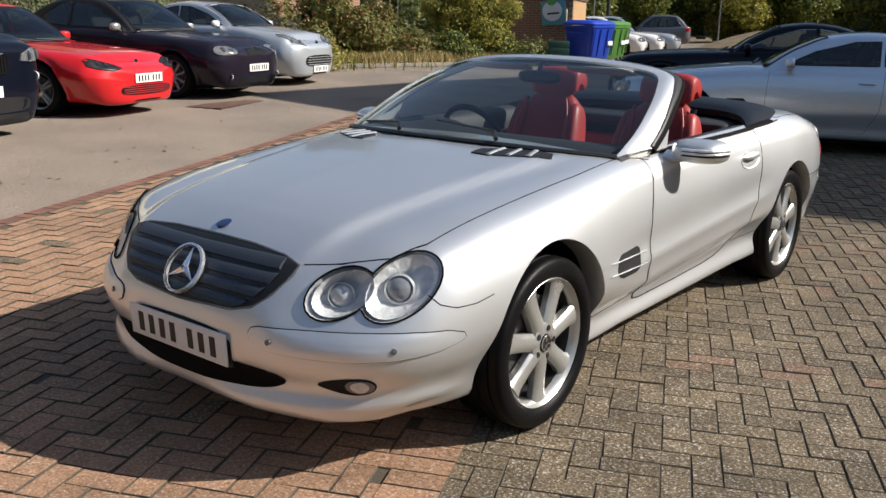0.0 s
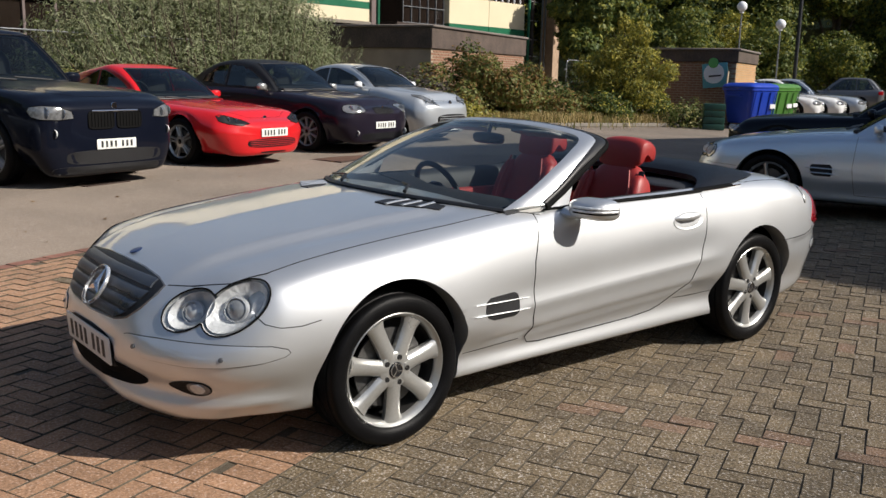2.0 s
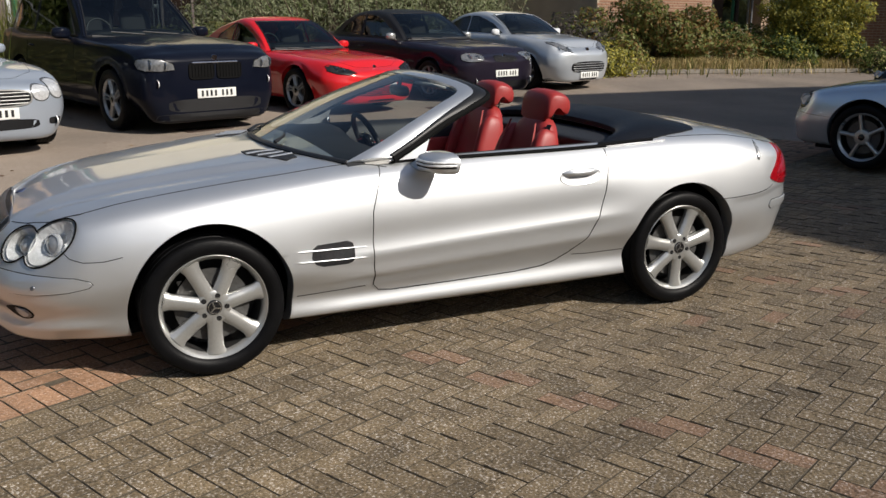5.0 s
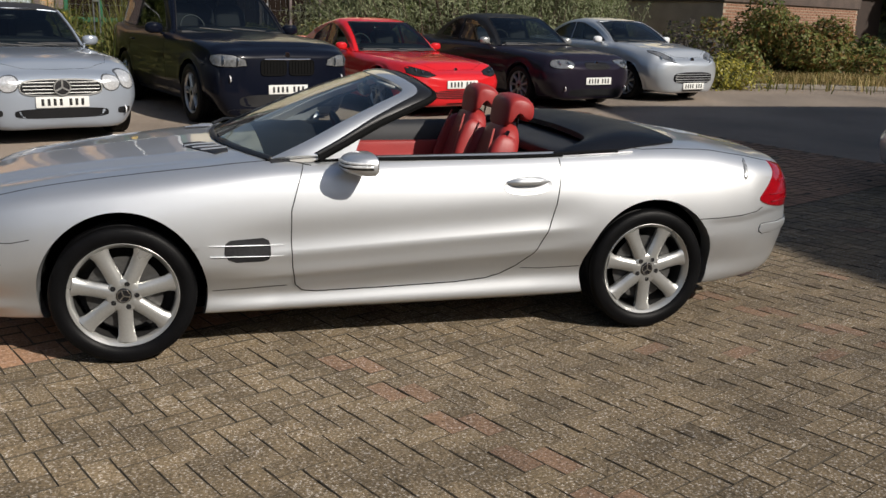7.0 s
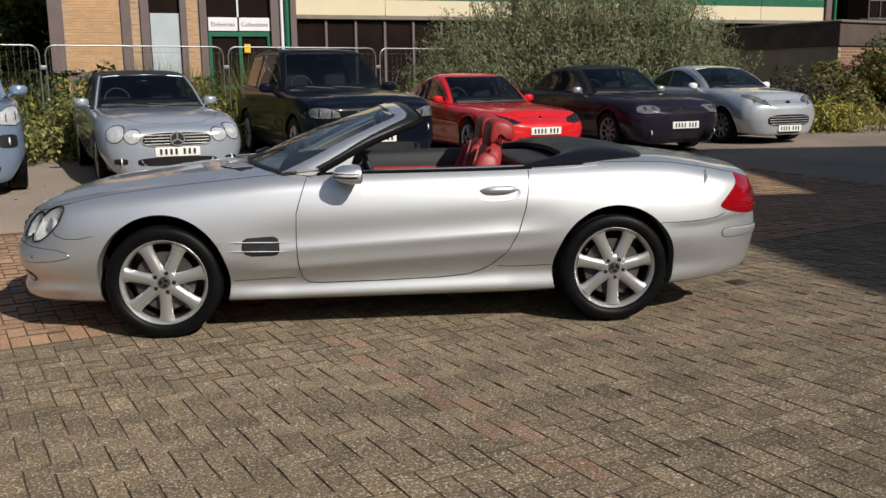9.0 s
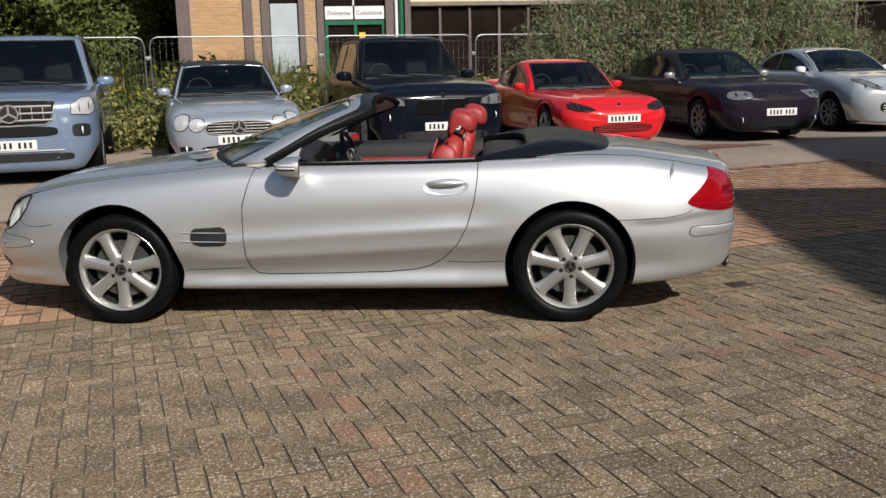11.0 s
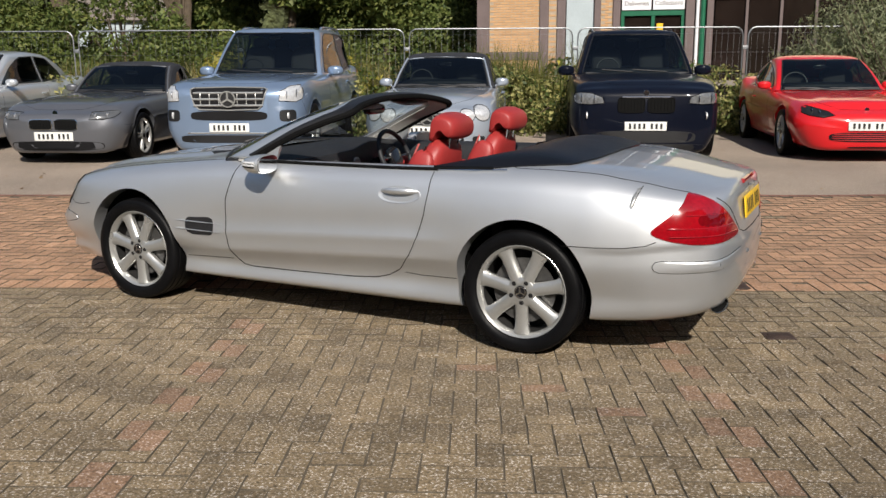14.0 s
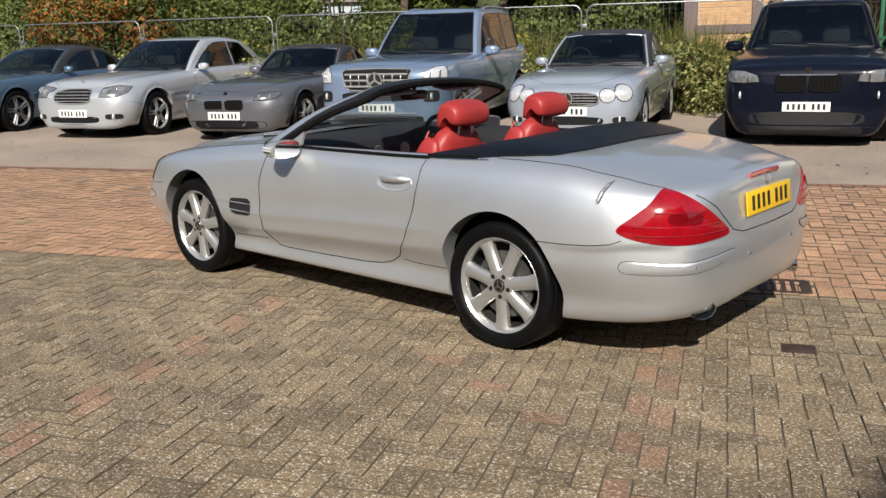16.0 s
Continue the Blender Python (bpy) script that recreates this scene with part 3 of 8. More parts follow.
def mirror_pod(parent, at, side, mat, size=1.0, glass_mat=CHROME):
    """A door mirror: a shell on a foot, with its glass on the rear face."""
    bm = bmesh.new()
    s = size
    rings = []
    for k, (x, w, h) in enumerate([(-.065, .03, .03), (-.058, .075, .058), (-.035, .105, .074), (0, .118, .080), (.03, .118, .080), (.045, .112, .075)]):
        rings.append([bm.verts.new(Vector((x * s, side * (.12 * s + a * s * w / .118 * 1.0), .012 * s + b * s))) for a, b in [(p[0] , p[1]) for p in oval(w * 1.95, h * 1.75, 20, 2.6)]])
    for A, B in zip(rings, rings[1:]):
        for j in range(20):
            bm.faces.new((A[j], A[(j + 1) % 20], B[(j + 1) % 20], B[j]))
    bm.faces.new(rings[0])
    bm.faces.new(rings[-1])
    tube(bm, [(.0, -side * .03 * s, -.075 * s), (.0, side * .02 * s, -.05 * s), (.0, side * .07 * s, -.02 * s)], [.045 * s, .034 * s, .03 * s], 10, flat=.55)
    bmesh.ops.recalc_face_normals(bm, faces=bm.faces)
    p = part("door_mirror", bm, mat, parent)
    p.matrix_basis = Matrix.Translation(at)
    bm = bmesh.new()
    pts = oval(.20 * s, .122 * s, 24, 2.8)
    vs = [bm.verts.new((.0475 * s, side * .12 * s + a, .012 * s + b)) for a, b in pts]
    f = bm.faces.new(vs if side < 0 else vs[::-1])
    g = bmesh.ops.extrude_face_region(bm, geom=[f])
    bmesh.ops.translate(bm, vec=(.003, 0, 0), verts=[v for v in g["geom"] if isinstance(v, bmesh.types.BMVert)])
    bmesh.ops.recalc_face_normals(bm, faces=bm.faces)
    part("mirror_glass", bm, glass_mat, p, smooth=False)
    return p


def wheels(parent, front, rear, track, R, rim, width, spokes, metal, style):
    for x in (front, rear):
        for s in (-1, 1):
            wheel(parent, "wheel", (x, s * (track - width / 2), R), s, R, rim, width, spokes, metal, style, turn=.15 if x == front else .4)


# ---- parked cars ----
def parked_car(name, m, label, body, spec, category="car"):
    """A parked car from its main sizes. spec: L W H wheelbase front overhang, heights of nose, bonnet and belt, places along it."""
    g = dict(L=4.3, W=1.78, H=1.45, wb=2.6, fo=.88, clear=.17, nose=.62, bon=.88, belt=.92, tail=.95, cowl=-.55, roof0=.30, roof1=1.05, glass1=1.75, R=.32, rim=.225, spokes=5, style="five",
             top="same", rail=False, lamp=(.40, .15, .64, .62), lampmat=None, wheelmat=None, grille=(.6, .1, .60, "slats"), plate=.42, intake=(1.0, .12, .28), win=.05, pillar=.0, yellow=0, black=0, tumble=.2, blunt=.0, mirror=None, pod=.84, chin=.03, roofx=0, wtop=.36)
    g.update(spec)
    h, W2 = g["L"] / 2, g["W"] / 2
    front = -h + g["fo"]
    rear = front + g["wb"]
    c, bon, belt, nose, tail = g["clear"], g["bon"], g["belt"], g["nose"], g["tail"]
    b = g["blunt"]
    cowl = g["cowl"]
    rows = [(x, c + zb - (g["chin"] if x < -h + .2 else 0), W2 * ys, W2 * y3, z3, W2 * ysh, zsh, W2 * ye, ze, zc) for x, zb, ys, y3, z3, ysh, zsh, ye, ze, zc in (
        (-h, .10, .34 + b, .46 + b, .44, .43 + b, nose - .11, .38 + b, nose - .05, nose - .03),
        (-h + .03, .05, .50 + b, .63 + b, .44, .60 + b, nose - .08, .545 + b, nose - .005, nose + .025),
        (-h + .08, .03, .63 + b * .7, .765 + b * .7, .45, .735 + b * .7, nose - .05, .66 + b * .6, nose + .03, nose + .06),
        (-h + .17, .02, .73 + b * .3, .88 + b * .3, .46, .845 + b * .3, nose - .01, .75 + b * .3, nose + .055, nose + .09),
        (-h + .34, .01, .81, .965, .48, .92, nose + .05, .79, nose + (bon - nose) * .60, nose + (bon - nose) * .70),
        (front, 0, .85, 1, .52, .95, nose + (bon - nose) * .58, .825, nose + (bon - nose) * .83, nose + (bon - nose) * .92),
        (cowl, 0, .88, .985, .52, .957, bon - .10, .865, bon - .012, bon + .015),
        ((cowl + rear) / 2, 0, .88, .985, .52, .957, belt - .09, .885, belt, belt + .01),
        (rear, .01, .86, 1, .54, .955, belt - .08, .855, belt + .01, tail),
        (h - .30, .06, .79, .945, .54, .905, tail - .09, .82, tail - .01, tail + .005),
        (h - .10, .10, .68, .83, .55, .80, tail - .10, .76, tail - .03, tail),
        (h - .03, .14, .55, .70, .55, .66, tail - .16, .68, tail - .08, tail - .05),
        (h, .2, .38, .52, .55, .48, tail - .24, .54, tail - .17, tail - .14))]
    crease = g.get("crease", belt * .70)
    top_y = W2 * g.get("bulge", .60)

    def form(x, y, z):
        """Pressed lines: a crease along the flank, lips round the wheel openings and the raised middle of the bonnet."""
        dy = dz = 0.0
        if y > W2 * .7 and z > c + .06:
            line = crease + .05 * x / h
            f = min(1, max(0, (x + h - .5) / .4), max(0, (h - .4 - x) / .4))
            dy += f * (.016 * min(1, max(0, (line - z) / .05)) * min(1, max(0, (z - c - .10) / .15)) - .007 * math.exp(-((z - line) / .03) ** 2))
            for ax in (front, rear):
                q = math.hypot(x - ax, z - g["R"]) - g["R"] - .075
                dy -= .013 * math.exp(-(q / .042) ** 2)
        if x < cowl and z > nose - .05 and y < W2 * .9:
            q = min(1, max(0, (top_y - .12 * W2 * (cowl - x) / (h + cowl) + .03 - y) / .06))
            dz += .014 * q * q * (3 - 2 * q) * min(1, (cowl - x) / .25) * min(1, max(0, (x + h - .10) / .2))
        return 0, dy, dz
    rows = g.get("rows") or rows
    bm, tree, at = shell(rows, [(front, g["R"], g["R"] + .055, g["R"] + .045), (rear, g["R"], g["R"] + .055, g["R"] + .045)], n=104, spans=(3, 2, 6, 8, 14, 6, 5, 5), relief=None if g.get("rows") else form)
    car = thing(name, m, label, category, "cars parked along the row" if category == "car" else "")
    hull = part("body", bm, body, car)
    # dark inner wells and floor
    for x in (front, rear):
        bm = bmesh.new()
        box(bm, (x - g["R"] - .07, -W2 * .78, c + .02), (x + g["R"] + .07, W2 * .78, g["R"] * 2 + .06), .05)
        part("wheel_well", bm, GAP, car)
    bm = bmesh.new()
    box(bm, (-h + .45, -W2 * .78, c - .01), (h - .45, W2 * .78, c + .05))
    part("floor_pan", bm, GAP, car)
    # cabin
    r0, r1, g1 = g["roof0"], g["roof1"], g["glass1"]
    H, tb = g["H"], g["tumble"]
    zr = curve_fit([cowl, cowl + (r0 - cowl) * .5, r0, (r0 + r1) / 2, r1, (r1 + g1) / 2, g1], [bon - .03, bon + (H - bon) * .56, H - .03, H, H - .035, H - (H - tail) * .42, tail - .02])
    yw = curve_fit([cowl, r0, r1, g1], [W2 * .875, W2 * .88, W2 * .865, W2 * .76])
    bm = bmesh.new()
    rings = []
    K = 80
    for i in range(K + 1):
        x = cowl + (g1 - cowl) * i / K
        z, y = zr(x), yw(x)
        zb_ = belt - .04
        z = max(z, zb_ + .03)
        f = min(1, (z - zb_) / (H - zb_))
        yr = y * (1 - tb * f) - .02
        sec = spline([Vector((x, -y - .02, zb_ - .03)), Vector((x, -y, zb_ + .02)), Vector((x, -(y * .35 + yr * .65), zb_ + (z - zb_) * .62)), Vector((x, -yr, z - .045 * f - .008)), Vector((x, -yr * .72, z - .012 * f)), Vector((x, 0, z))], (2, 9, 6, 6, 6))
        for p in sec:
            # screens bow in plan
            p.x += .17 * (p.y / W2) ** 2 * (1 - 1.7 * i / K)
        rings.append([bm.verts.new(p) for p in sec] + [bm.verts.new((p.x, -p.y, p.z)) for p in sec[-2::-1]])
    for A, B in zip(rings, rings[1:]):
        for j in range(len(A) - 1):
            bm.faces.new((A[j], B[j], B[j + 1], A[j + 1]))
    bm.faces.new(rings[0])
    bm.faces.new(rings[-1])
    bmesh.ops.recalc_face_normals(bm, faces=bm.faces)
    cab = BVHTree.FromBMesh(bm)
    soft = g["top"] == "soft"
    # screen
    ws = Vector((r0 - cowl, 0, H - bon)).normalized()
    nrm = Vector((-ws.z, 0, ws.x))
    mid = Vector(((cowl + r0) / 2, 0, (bon + H) / 2 - .02))
    L = math.hypot(r0 - cowl, H - bon)
    wq = g["wtop"]
    wt, wb_ = W2 * .88 * (1 - tb) - .075, W2 * .875 - .085
    o = [(-wb_, -L * .37), (-wb_ * .5, -L * .455), (0, -L * .48), (wb_ * .5, -L * .455), (wb_, -L * .37), (wt, L * (wq + .06)), (wt * .6, L * (wq + .015)), (0, L * wq), (-wt * .6, L * (wq + .015)), (-wt, L * (wq + .06))]
    shell_bm = bm
    cut_window(shell_bm, cab, o, mid, (0, 1, 0), ws, -nrm)
    pane = part("windscreen", decal(cab, o, mid, (0, 1, 0), ws, -nrm, .004, .004, rings=6), CARGLASS, car)
    seal = bmesh.new()
    tube(seal, on_body(cab, [mid + Vector((0, a, 0)) + ws * b_ for a, b_ in o + o[:1]], -nrm, .003)[:-1], .009, 6, closed=True)
    part("window_seal", seal, BLACK, pane)
    if soft or g["pillar"]:
        bm = bmesh.new()
        for s in (-1, 1):
            path = on_body(cab, [mid + Vector((0, s * (wb_ + .035), 0)) - ws * L * .38, mid + Vector((0, s * (wt + .035), 0)) + ws * L * (wq + .06)], -nrm, .004)
            if len(path) > 1:
                tube(bm, path, .014, 8)
        path = on_body(cab, [mid + Vector((0, -wt - .02, 0)) + ws * L * (wq + .015), mid + Vector((0, wt + .02, 0)) + ws * L * (wq + .015)], -nrm, .002)
        if len(path) > 1:
            tube(bm, path, .009, 8)
        part("screen_frame", bm, body, car)
    # side glass
    for s in (-1, 1):
        zs0, zs1 = belt + .025, H - .10
        xa, xb = cowl + .34, r0 + .17
        split = (r0 + r1) / 2 + .10
        e1 = r1 + (g1 - r1) * (.30 if g["roofx"] == 0 else g["roofx"])
        for q, o in enumerate(([(xa, zs0), (split - .02, zs0 + .01), (split - .02, zs1), (xb + .05, zs1 - .01), (xb - .12, zs1 - .06), ((xa + xb) / 2 - .02, (zs0 + zs1) / 2 + .015)],
                               [(split + .03, zs0 + .01), (e1 + .12, zs0 + .06), (e1 + .05, zs0 + .16), (r1 - .02, zs1 - .03), (split + .03, zs1)])):
            cut_window(shell_bm, cab, o, (0, s * 1.0, 0), (1, 0, 0), (0, 0, 1), (0, -s, 0))
            pane = part("side_window", decal(cab, o, (0, s * 1.0, 0), (1, 0, 0), (0, 0, 1), (0, -s, 0), .003, .004, rings=4), CARGLASS, car)
            seal = bmesh.new()
            tube(seal, on_body(cab, [(x, s, z) for x, z in o + o[:1]], (0, -s, 0), .002)[:-1], .008, 6, closed=True)
            part("window_seal", seal, BLACK, pane)
            if g.get("trim"):
                bm = bmesh.new()
                tube(bm, on_body(cab, [(x, s, z) for x, z in o[2:] + o[:1]] if q == 0 else [(x, s, z) for x, z in o[1:]], (0, -s, 0), .006), .008, 6)
                part("window_trim", bm, ALLOY, car)
        part("door_seam", seam(tree, [(cowl + .18, s, belt - .02), (cowl + .16, s, .55), (cowl + .2, s, c + .10), (split - .1, s, c + .09), (split + .02, s, .5), (split + .04, s, belt - .02)], (0, -s, 0)), GAP, hull)
        bm = bmesh.new()
        hit, _, _ = cast(tree, (split - .12, s, belt - .14), (0, -s, 0))
        if hit is not None:
            tube(bm, [hit + Vector((-.08, 0, 0)), hit + Vector((-.05, s * .025, 0)), hit + Vector((.05, s * .025, 0)), hit + Vector((.08, 0, 0))], .011, 8)
            part("door_handle", bm, body, car)
        hit, _, _ = cast(tree, (cowl + .36, s, belt - .03), (0, -s, 0))
        mirror_pod(car, (cowl + .38, s * (abs(hit.y) - .02 if hit is not None else W2 * .9), belt + .035), s, g["mirror"] or body, g["pod"])
    roof = part("soft_top" if soft else "roof", shell_bm, CLOTH if soft else (BLACK if g["top"] == "black" else body), car, "black folding fabric roof" if soft else "")
    # what shows of the cabin
    bm = bmesh.new()
    box(bm, (cowl + .10, -W2 * .74, belt - .06), (r1 + .15, W2 * .74, belt + .028), .02)
    part("cabin_trim", bm, DASH, car)
    bm = bmesh.new()
    pad(bm, Matrix.Translation((cowl + .42, 0, belt + .03)), .42, W2 * 1.45, .11, 3.2)
    part("dashboard", bm, DASH, car)
    bm = bmesh.new()
    tube(bm, [(cowl + .68 + .05 * math.sin(q), .36 + .17 * math.cos(q), belt + .06 + .16 * math.sin(q)) for q in np.linspace(0, 2 * math.pi, 25)[:-1]], .014, 6, closed=True)
    part("steering_wheel", bm, BLACK, car)
    bm = bmesh.new()
    pad(bm, Matrix.Translation((r0 - .08, 0, H - .17)), .03, .20, .06, 3)
    part("inner_mirror", bm, GLOSSBLACK, car)
    for x in (cowl + 1.12, r1 - .05):
        for y in (-.36, .36):
            if x > cowl + 1.3 and r1 - cowl < 1.6:
                continue
            top = H - belt
            bm = bmesh.new()
            pad(bm, Matrix.Translation((x, y, belt + top * .22)) @ Matrix.Rotation(radians(14), 4, "Y"), .13, .46, top * .75, 3)
            pad(bm, Matrix.Translation((x + .09, y, belt + top * .66)), .09, .25, .16, 3)
            part("seat", bm, g.get("seatmat", CABIN), car)
    # bonnet
    bt = at["ye"](front)
    part("bonnet_seam", seam(tree, [(cowl + .02, -bt * .97, 2), (front, -bt * .93, 2), (-h + .32, -bt * .74, 2), (-h + .2, -bt * .45, 2), (-h + .17, 0, 2), (-h + .2, bt * .45, 2), (-h + .32, bt * .74, 2), (front, bt * .93, 2), (cowl + .02, bt * .97, 2)], (0, 0, -1)), GAP, hull)
    # wipers at the foot of the screen
    for y0, y1 in ((-.45, .05), (.05, .5)):
        bm = bmesh.new()
        tube(bm, [mid - ws * L * .47 + Vector((-.03, y0 * W2, .03)), mid - ws * L * .42 + Vector((-.03, y1 * W2, .03))], .011, 6)
        part("wiper", bm, BLACK, car)
    # lamps
    lw, lh, ly, lz = g["lamp"]
    for s in (-1, 1):
        way = Vector((.88, -s * .44, -.08))
        right = Vector((-s * .44, -.88, 0)) * -s
        p = Vector((-h + .22, s * ly * .94 * (W2 / .9), lz))
        shape = g.get("lampshape") or oval(lw, lh, 22, 2.6)
        sh = [(a, b_) for a, b_ in shape]
        if g.get("ovals"):
            # round lamps side by side, each a bright bowl in a dark ring
            for ox, oz, w_, h_2 in g["ovals"]:
                q = p + right * ox + Vector((0, 0, oz))
                lamp = part("headlamp", decal(tree, oval(w_, h_2, 26), q, right, (0, 0, 1), way, .004, .02, .004), LAMPDARK, car, "clear oval headlamp")
                bowl = part("lamp_bowl", decal(tree, oval(w_ * .88, h_2 * .88, 26), q, right, (0, 0, 1), way, .007, .008, .008), BULB, lamp)
                part("lamp_lens", decal(tree, oval(w_ * .42, h_2 * .46, 20), q, right, (0, 0, 1), way, .015, .006, .003), CARLAMP, bowl)
        else:
            lamp = part("headlamp", decal(tree, sh, p, right, (0, 0, 1), way, .006, .02, .005), g["lampmat"] or PODLAMP, car, "clear headlamp with bright reflector")
            bm = bmesh.new()
            edge = on_body(tree, [p + right * a + Vector((0, 0, b_)) for a, b_ in sh + sh[:1]], way, .005)
            if len(edge) > 4:
                tube(bm, edge[:-1], .0045, 5, closed=True)
                part("lamp_seal", bm, GAP, lamp)
            for k, (ox, oz, r) in enumerate(g.get("bulbs") or ((lw * .16, 0, lh * .30), (-lw * .20, 0, lh * .26))):
                hit, nor, _ = cast(tree, p + right * ox + Vector((0, 0, oz)), way)
                if hit is not None:
                    bm = bmesh.new()
                    disc(bm, hit + nor * .013, nor, r, .004, 20, dome=.003)
                    ll = part("lamp_lens", bm, g.get("lensmat", BULB), lamp)
                    bm = bmesh.new()
                    lathe(bm, [(r * 1.0, .003), (r * 1.10, .005), (r * 1.14, .0)], 22, Matrix.Translation(hit + nor * .013) @ Vector((0, 1, 0)).rotation_difference(nor).to_matrix().to_4x4())
                    part("lens_ring", bm, CHROME, ll)
        if g.get("fog"):
            fz, fy = g["fog"]
            if g.get("fogbox"):
                part("fog_recess", decal(tree, oval(*g["fogbox"], 20, 4), (-h + .1, s * fy, fz), (-s * .3, -.9, 0), (0, 0, 1), (.9, -s * .3, 0), .003, .02), BLACK, car)
            hit, nor, _ = cast(tree, Vector((-h + .1, s * fy, fz)), (.9, -s * .3, 0))
            if hit is not None:
                bm = bmesh.new()
                disc(bm, hit - nor * .002, nor, .045, .014, 18, dome=.004)
                part("fog_lamp", bm, LAMP, car)
    # grille, intake, plate
    gw, gh, gz, kind = g["grille"]
    fwd = (1, 0, 0)

    def face(y, z):
        hit, _, _ = cast(tree, (-h - .1, y, z), fwd)
        return hit if hit is not None else Vector((-h, y, z))
    if kind == "kidney":
        for s in (-1, 1):
            gr = part("grille", decal(tree, oval(gw / 2, gh, 24, 6), (-h, s * gw * .28, gz), (0, 1, 0), (0, 0, 1), fwd, .008, .02), GAP, car, "black twin grille opening with upright bars")
            bm = bmesh.new()
            gm = g.get("grillemat", GAP)
            rim_ = on_body(tree, [Vector((-h, s * gw * .28 + a, gz + b_)) for a, b_ in oval(gw / 2, gh, 24, 6)] + [Vector((-h, s * gw * .28 + gw / 4, gz))], fwd, .008)
            tube(bm, rim_, .007, 6)
            part("grille_frame", bm, gm, gr)
            for k in range(7):
                y = s * gw * .28 + (k - 3) * gw * .062
                bm = bmesh.new()
                tube(bm, [face(y, gz - gh * .4) - Vector((.012, 0, 0)), face(y, gz + gh * .4) - Vector((.012, 0, 0))], .004, 5)
                part("grille_bar", bm, GAP, gr)
    else:
        gr = part("grille", decal(tree, g.get("grilleshape") or oval(gw, gh, 26, 3.4), (-h, 0, gz), (0, 1, 0), (0, 0, 1), fwd, .006, .02), INTAKE, car)
        nb = {"slats": 4, "fine": 6, "mesh": 5, "bold": 3}[kind]
        for k in range(nb):
            bm = bmesh.new()
            z = gz + gh * .84 * ((k + .5) / nb - .5)
            half = gw / 2 * .93 * (1 - abs(2 * (z - gz) / gh) ** 4) ** .3
            tube(bm, [face(y, z) - Vector((.012, 0, 0)) for y in np.linspace(-half, half, 9)], gh * (.15 if kind == "bold" else .13) / nb, 6)
            part("grille_bar", bm, g.get("grillemat", ALLOY), gr)
        if kind == "bold":
            for y in np.linspace(-gw * .36, gw * .36, 7):
                bm = bmesh.new()
                tube(bm, [face(y, z) - Vector((.012, 0, 0)) for z in np.linspace(gz - gh * .30, gz + gh * .30, 5)], .006, 5)
                part("grille_bar", bm, g.get("grillemat", ALLOY), gr)
        if g.get("frame"):
            o = g.get("grilleshape") or oval(gw, gh, 26, 3.4)
            bm = bmesh.new()
            tube(bm, on_body(tree, [Vector((-h - .1, a, gz + b_)) for a, b_ in o + o[:1]], fwd, .008)[:-1], .009, 6, closed=True)
            part("grille_frame", bm, g["frame"], gr)
    for sw, sz in g.get("strips", ()):
        bm = bmesh.new()
        tube(bm, [face(y, sz) - Vector((.006, 0, 0)) for y in np.linspace(-sw / 2, sw / 2, 13)], .010, 6)
        part("bumper_strip", bm, g.get("stripmat", ALLOY), car)
    badge_at = face(0, g.get("badgez", gz))
    bm = bmesh.new()
    br = g.get("badge", .05)
    if g.get("star"):
        lathe(bm, [(br, 0), (br, .012), (br * .86, .012), (br * .86, 0)], 28)
        for k in range(3):
            box(bm, (-br * .1, 0, 0), (br * .1, .012, br * .9), m=Matrix.Rotation(2 * math.pi * k / 3, 4, "Y"))
        bmesh.ops.transform(bm, matrix=Matrix.Translation(badge_at - Vector((.028 if br > .05 else .015, 0, 0))) @ Matrix.Rotation(math.pi / 2, 4, "Z"), verts=bm.verts)
    else:
        disc(bm, badge_at, (-1, 0, .1), br * .8, .014, 20)
    bg = part("badge", bm, ALLOY if g.get("star") else CHROME, car, "round chrome badge")
    if g.get("star") and br > .05:
        bm = bmesh.new()
        disc(bm, badge_at - Vector((.018, 0, 0)), (-1, 0, 0), br * .94, .010, 24)
        part("badge_ground", bm, BLACK, bg)
    iw, ih, iz = g["intake"]
    part("lower_grille", decal(tree, oval(iw, ih, 30, 4), (-h, 0, iz), (0, 1, 0), (0, 0, 1), fwd, .003, .02), g.get("intakemat", INTAKE), car)
    if g.get("lip"):
        lw, lh, lz = g["lip"]
        part("bumper_lip", decal(tree, oval(lw, lh, 30, 5), (-h, 0, lz), (0, 1, 0), (0, 0, 1), fwd, .004, .02), BLACK, car)
    p0 = face(0, g["plate"])
    px = min(face(y, g["plate"]).x for y in (-.2, 0, .2)) - .012
    number_plate(car, (px, 0, g["plate"]), (0, -1, 0), (0, 0, 1))
    # bumper seam
    part("bumper_seam", seam(tree, [(front - g["R"] - .02, -1.2, .50), (-h + .25, -1.2, nose - .10)], (0, 1, 0)), GAP, hull)
    # tail lamps
    for s in (-1, 1):
        part("tail_lamp", decal(tree, oval(.30, .18, 18, 3), (h - .12, s * W2 * .85, tail - .16), (.5, -s * .5, 0), (0, 0, 1), (-.5, -s * .7, 0), .006, .02, .01), REDLAMP, car)
    if g["rail"]:
        for s in (-1, 1):
            bm = bmesh.new()
            y = W2 * .80 * (1 - tb)
            path = [(r0 + .2, s * y, H - .07), (r0 + .4, s * y, H - .02), ((r0 + r1) / 2, s * y, H - .005), (r1 - .1, s * y, H - .02), (r1 + .1, s * y, H - .08)]
            tube(bm, [p for p in spline([Vector(p) for p in path], 4)], .018, 8)
            part("roof_rail", bm, g.get("railmat", BLACK), car)
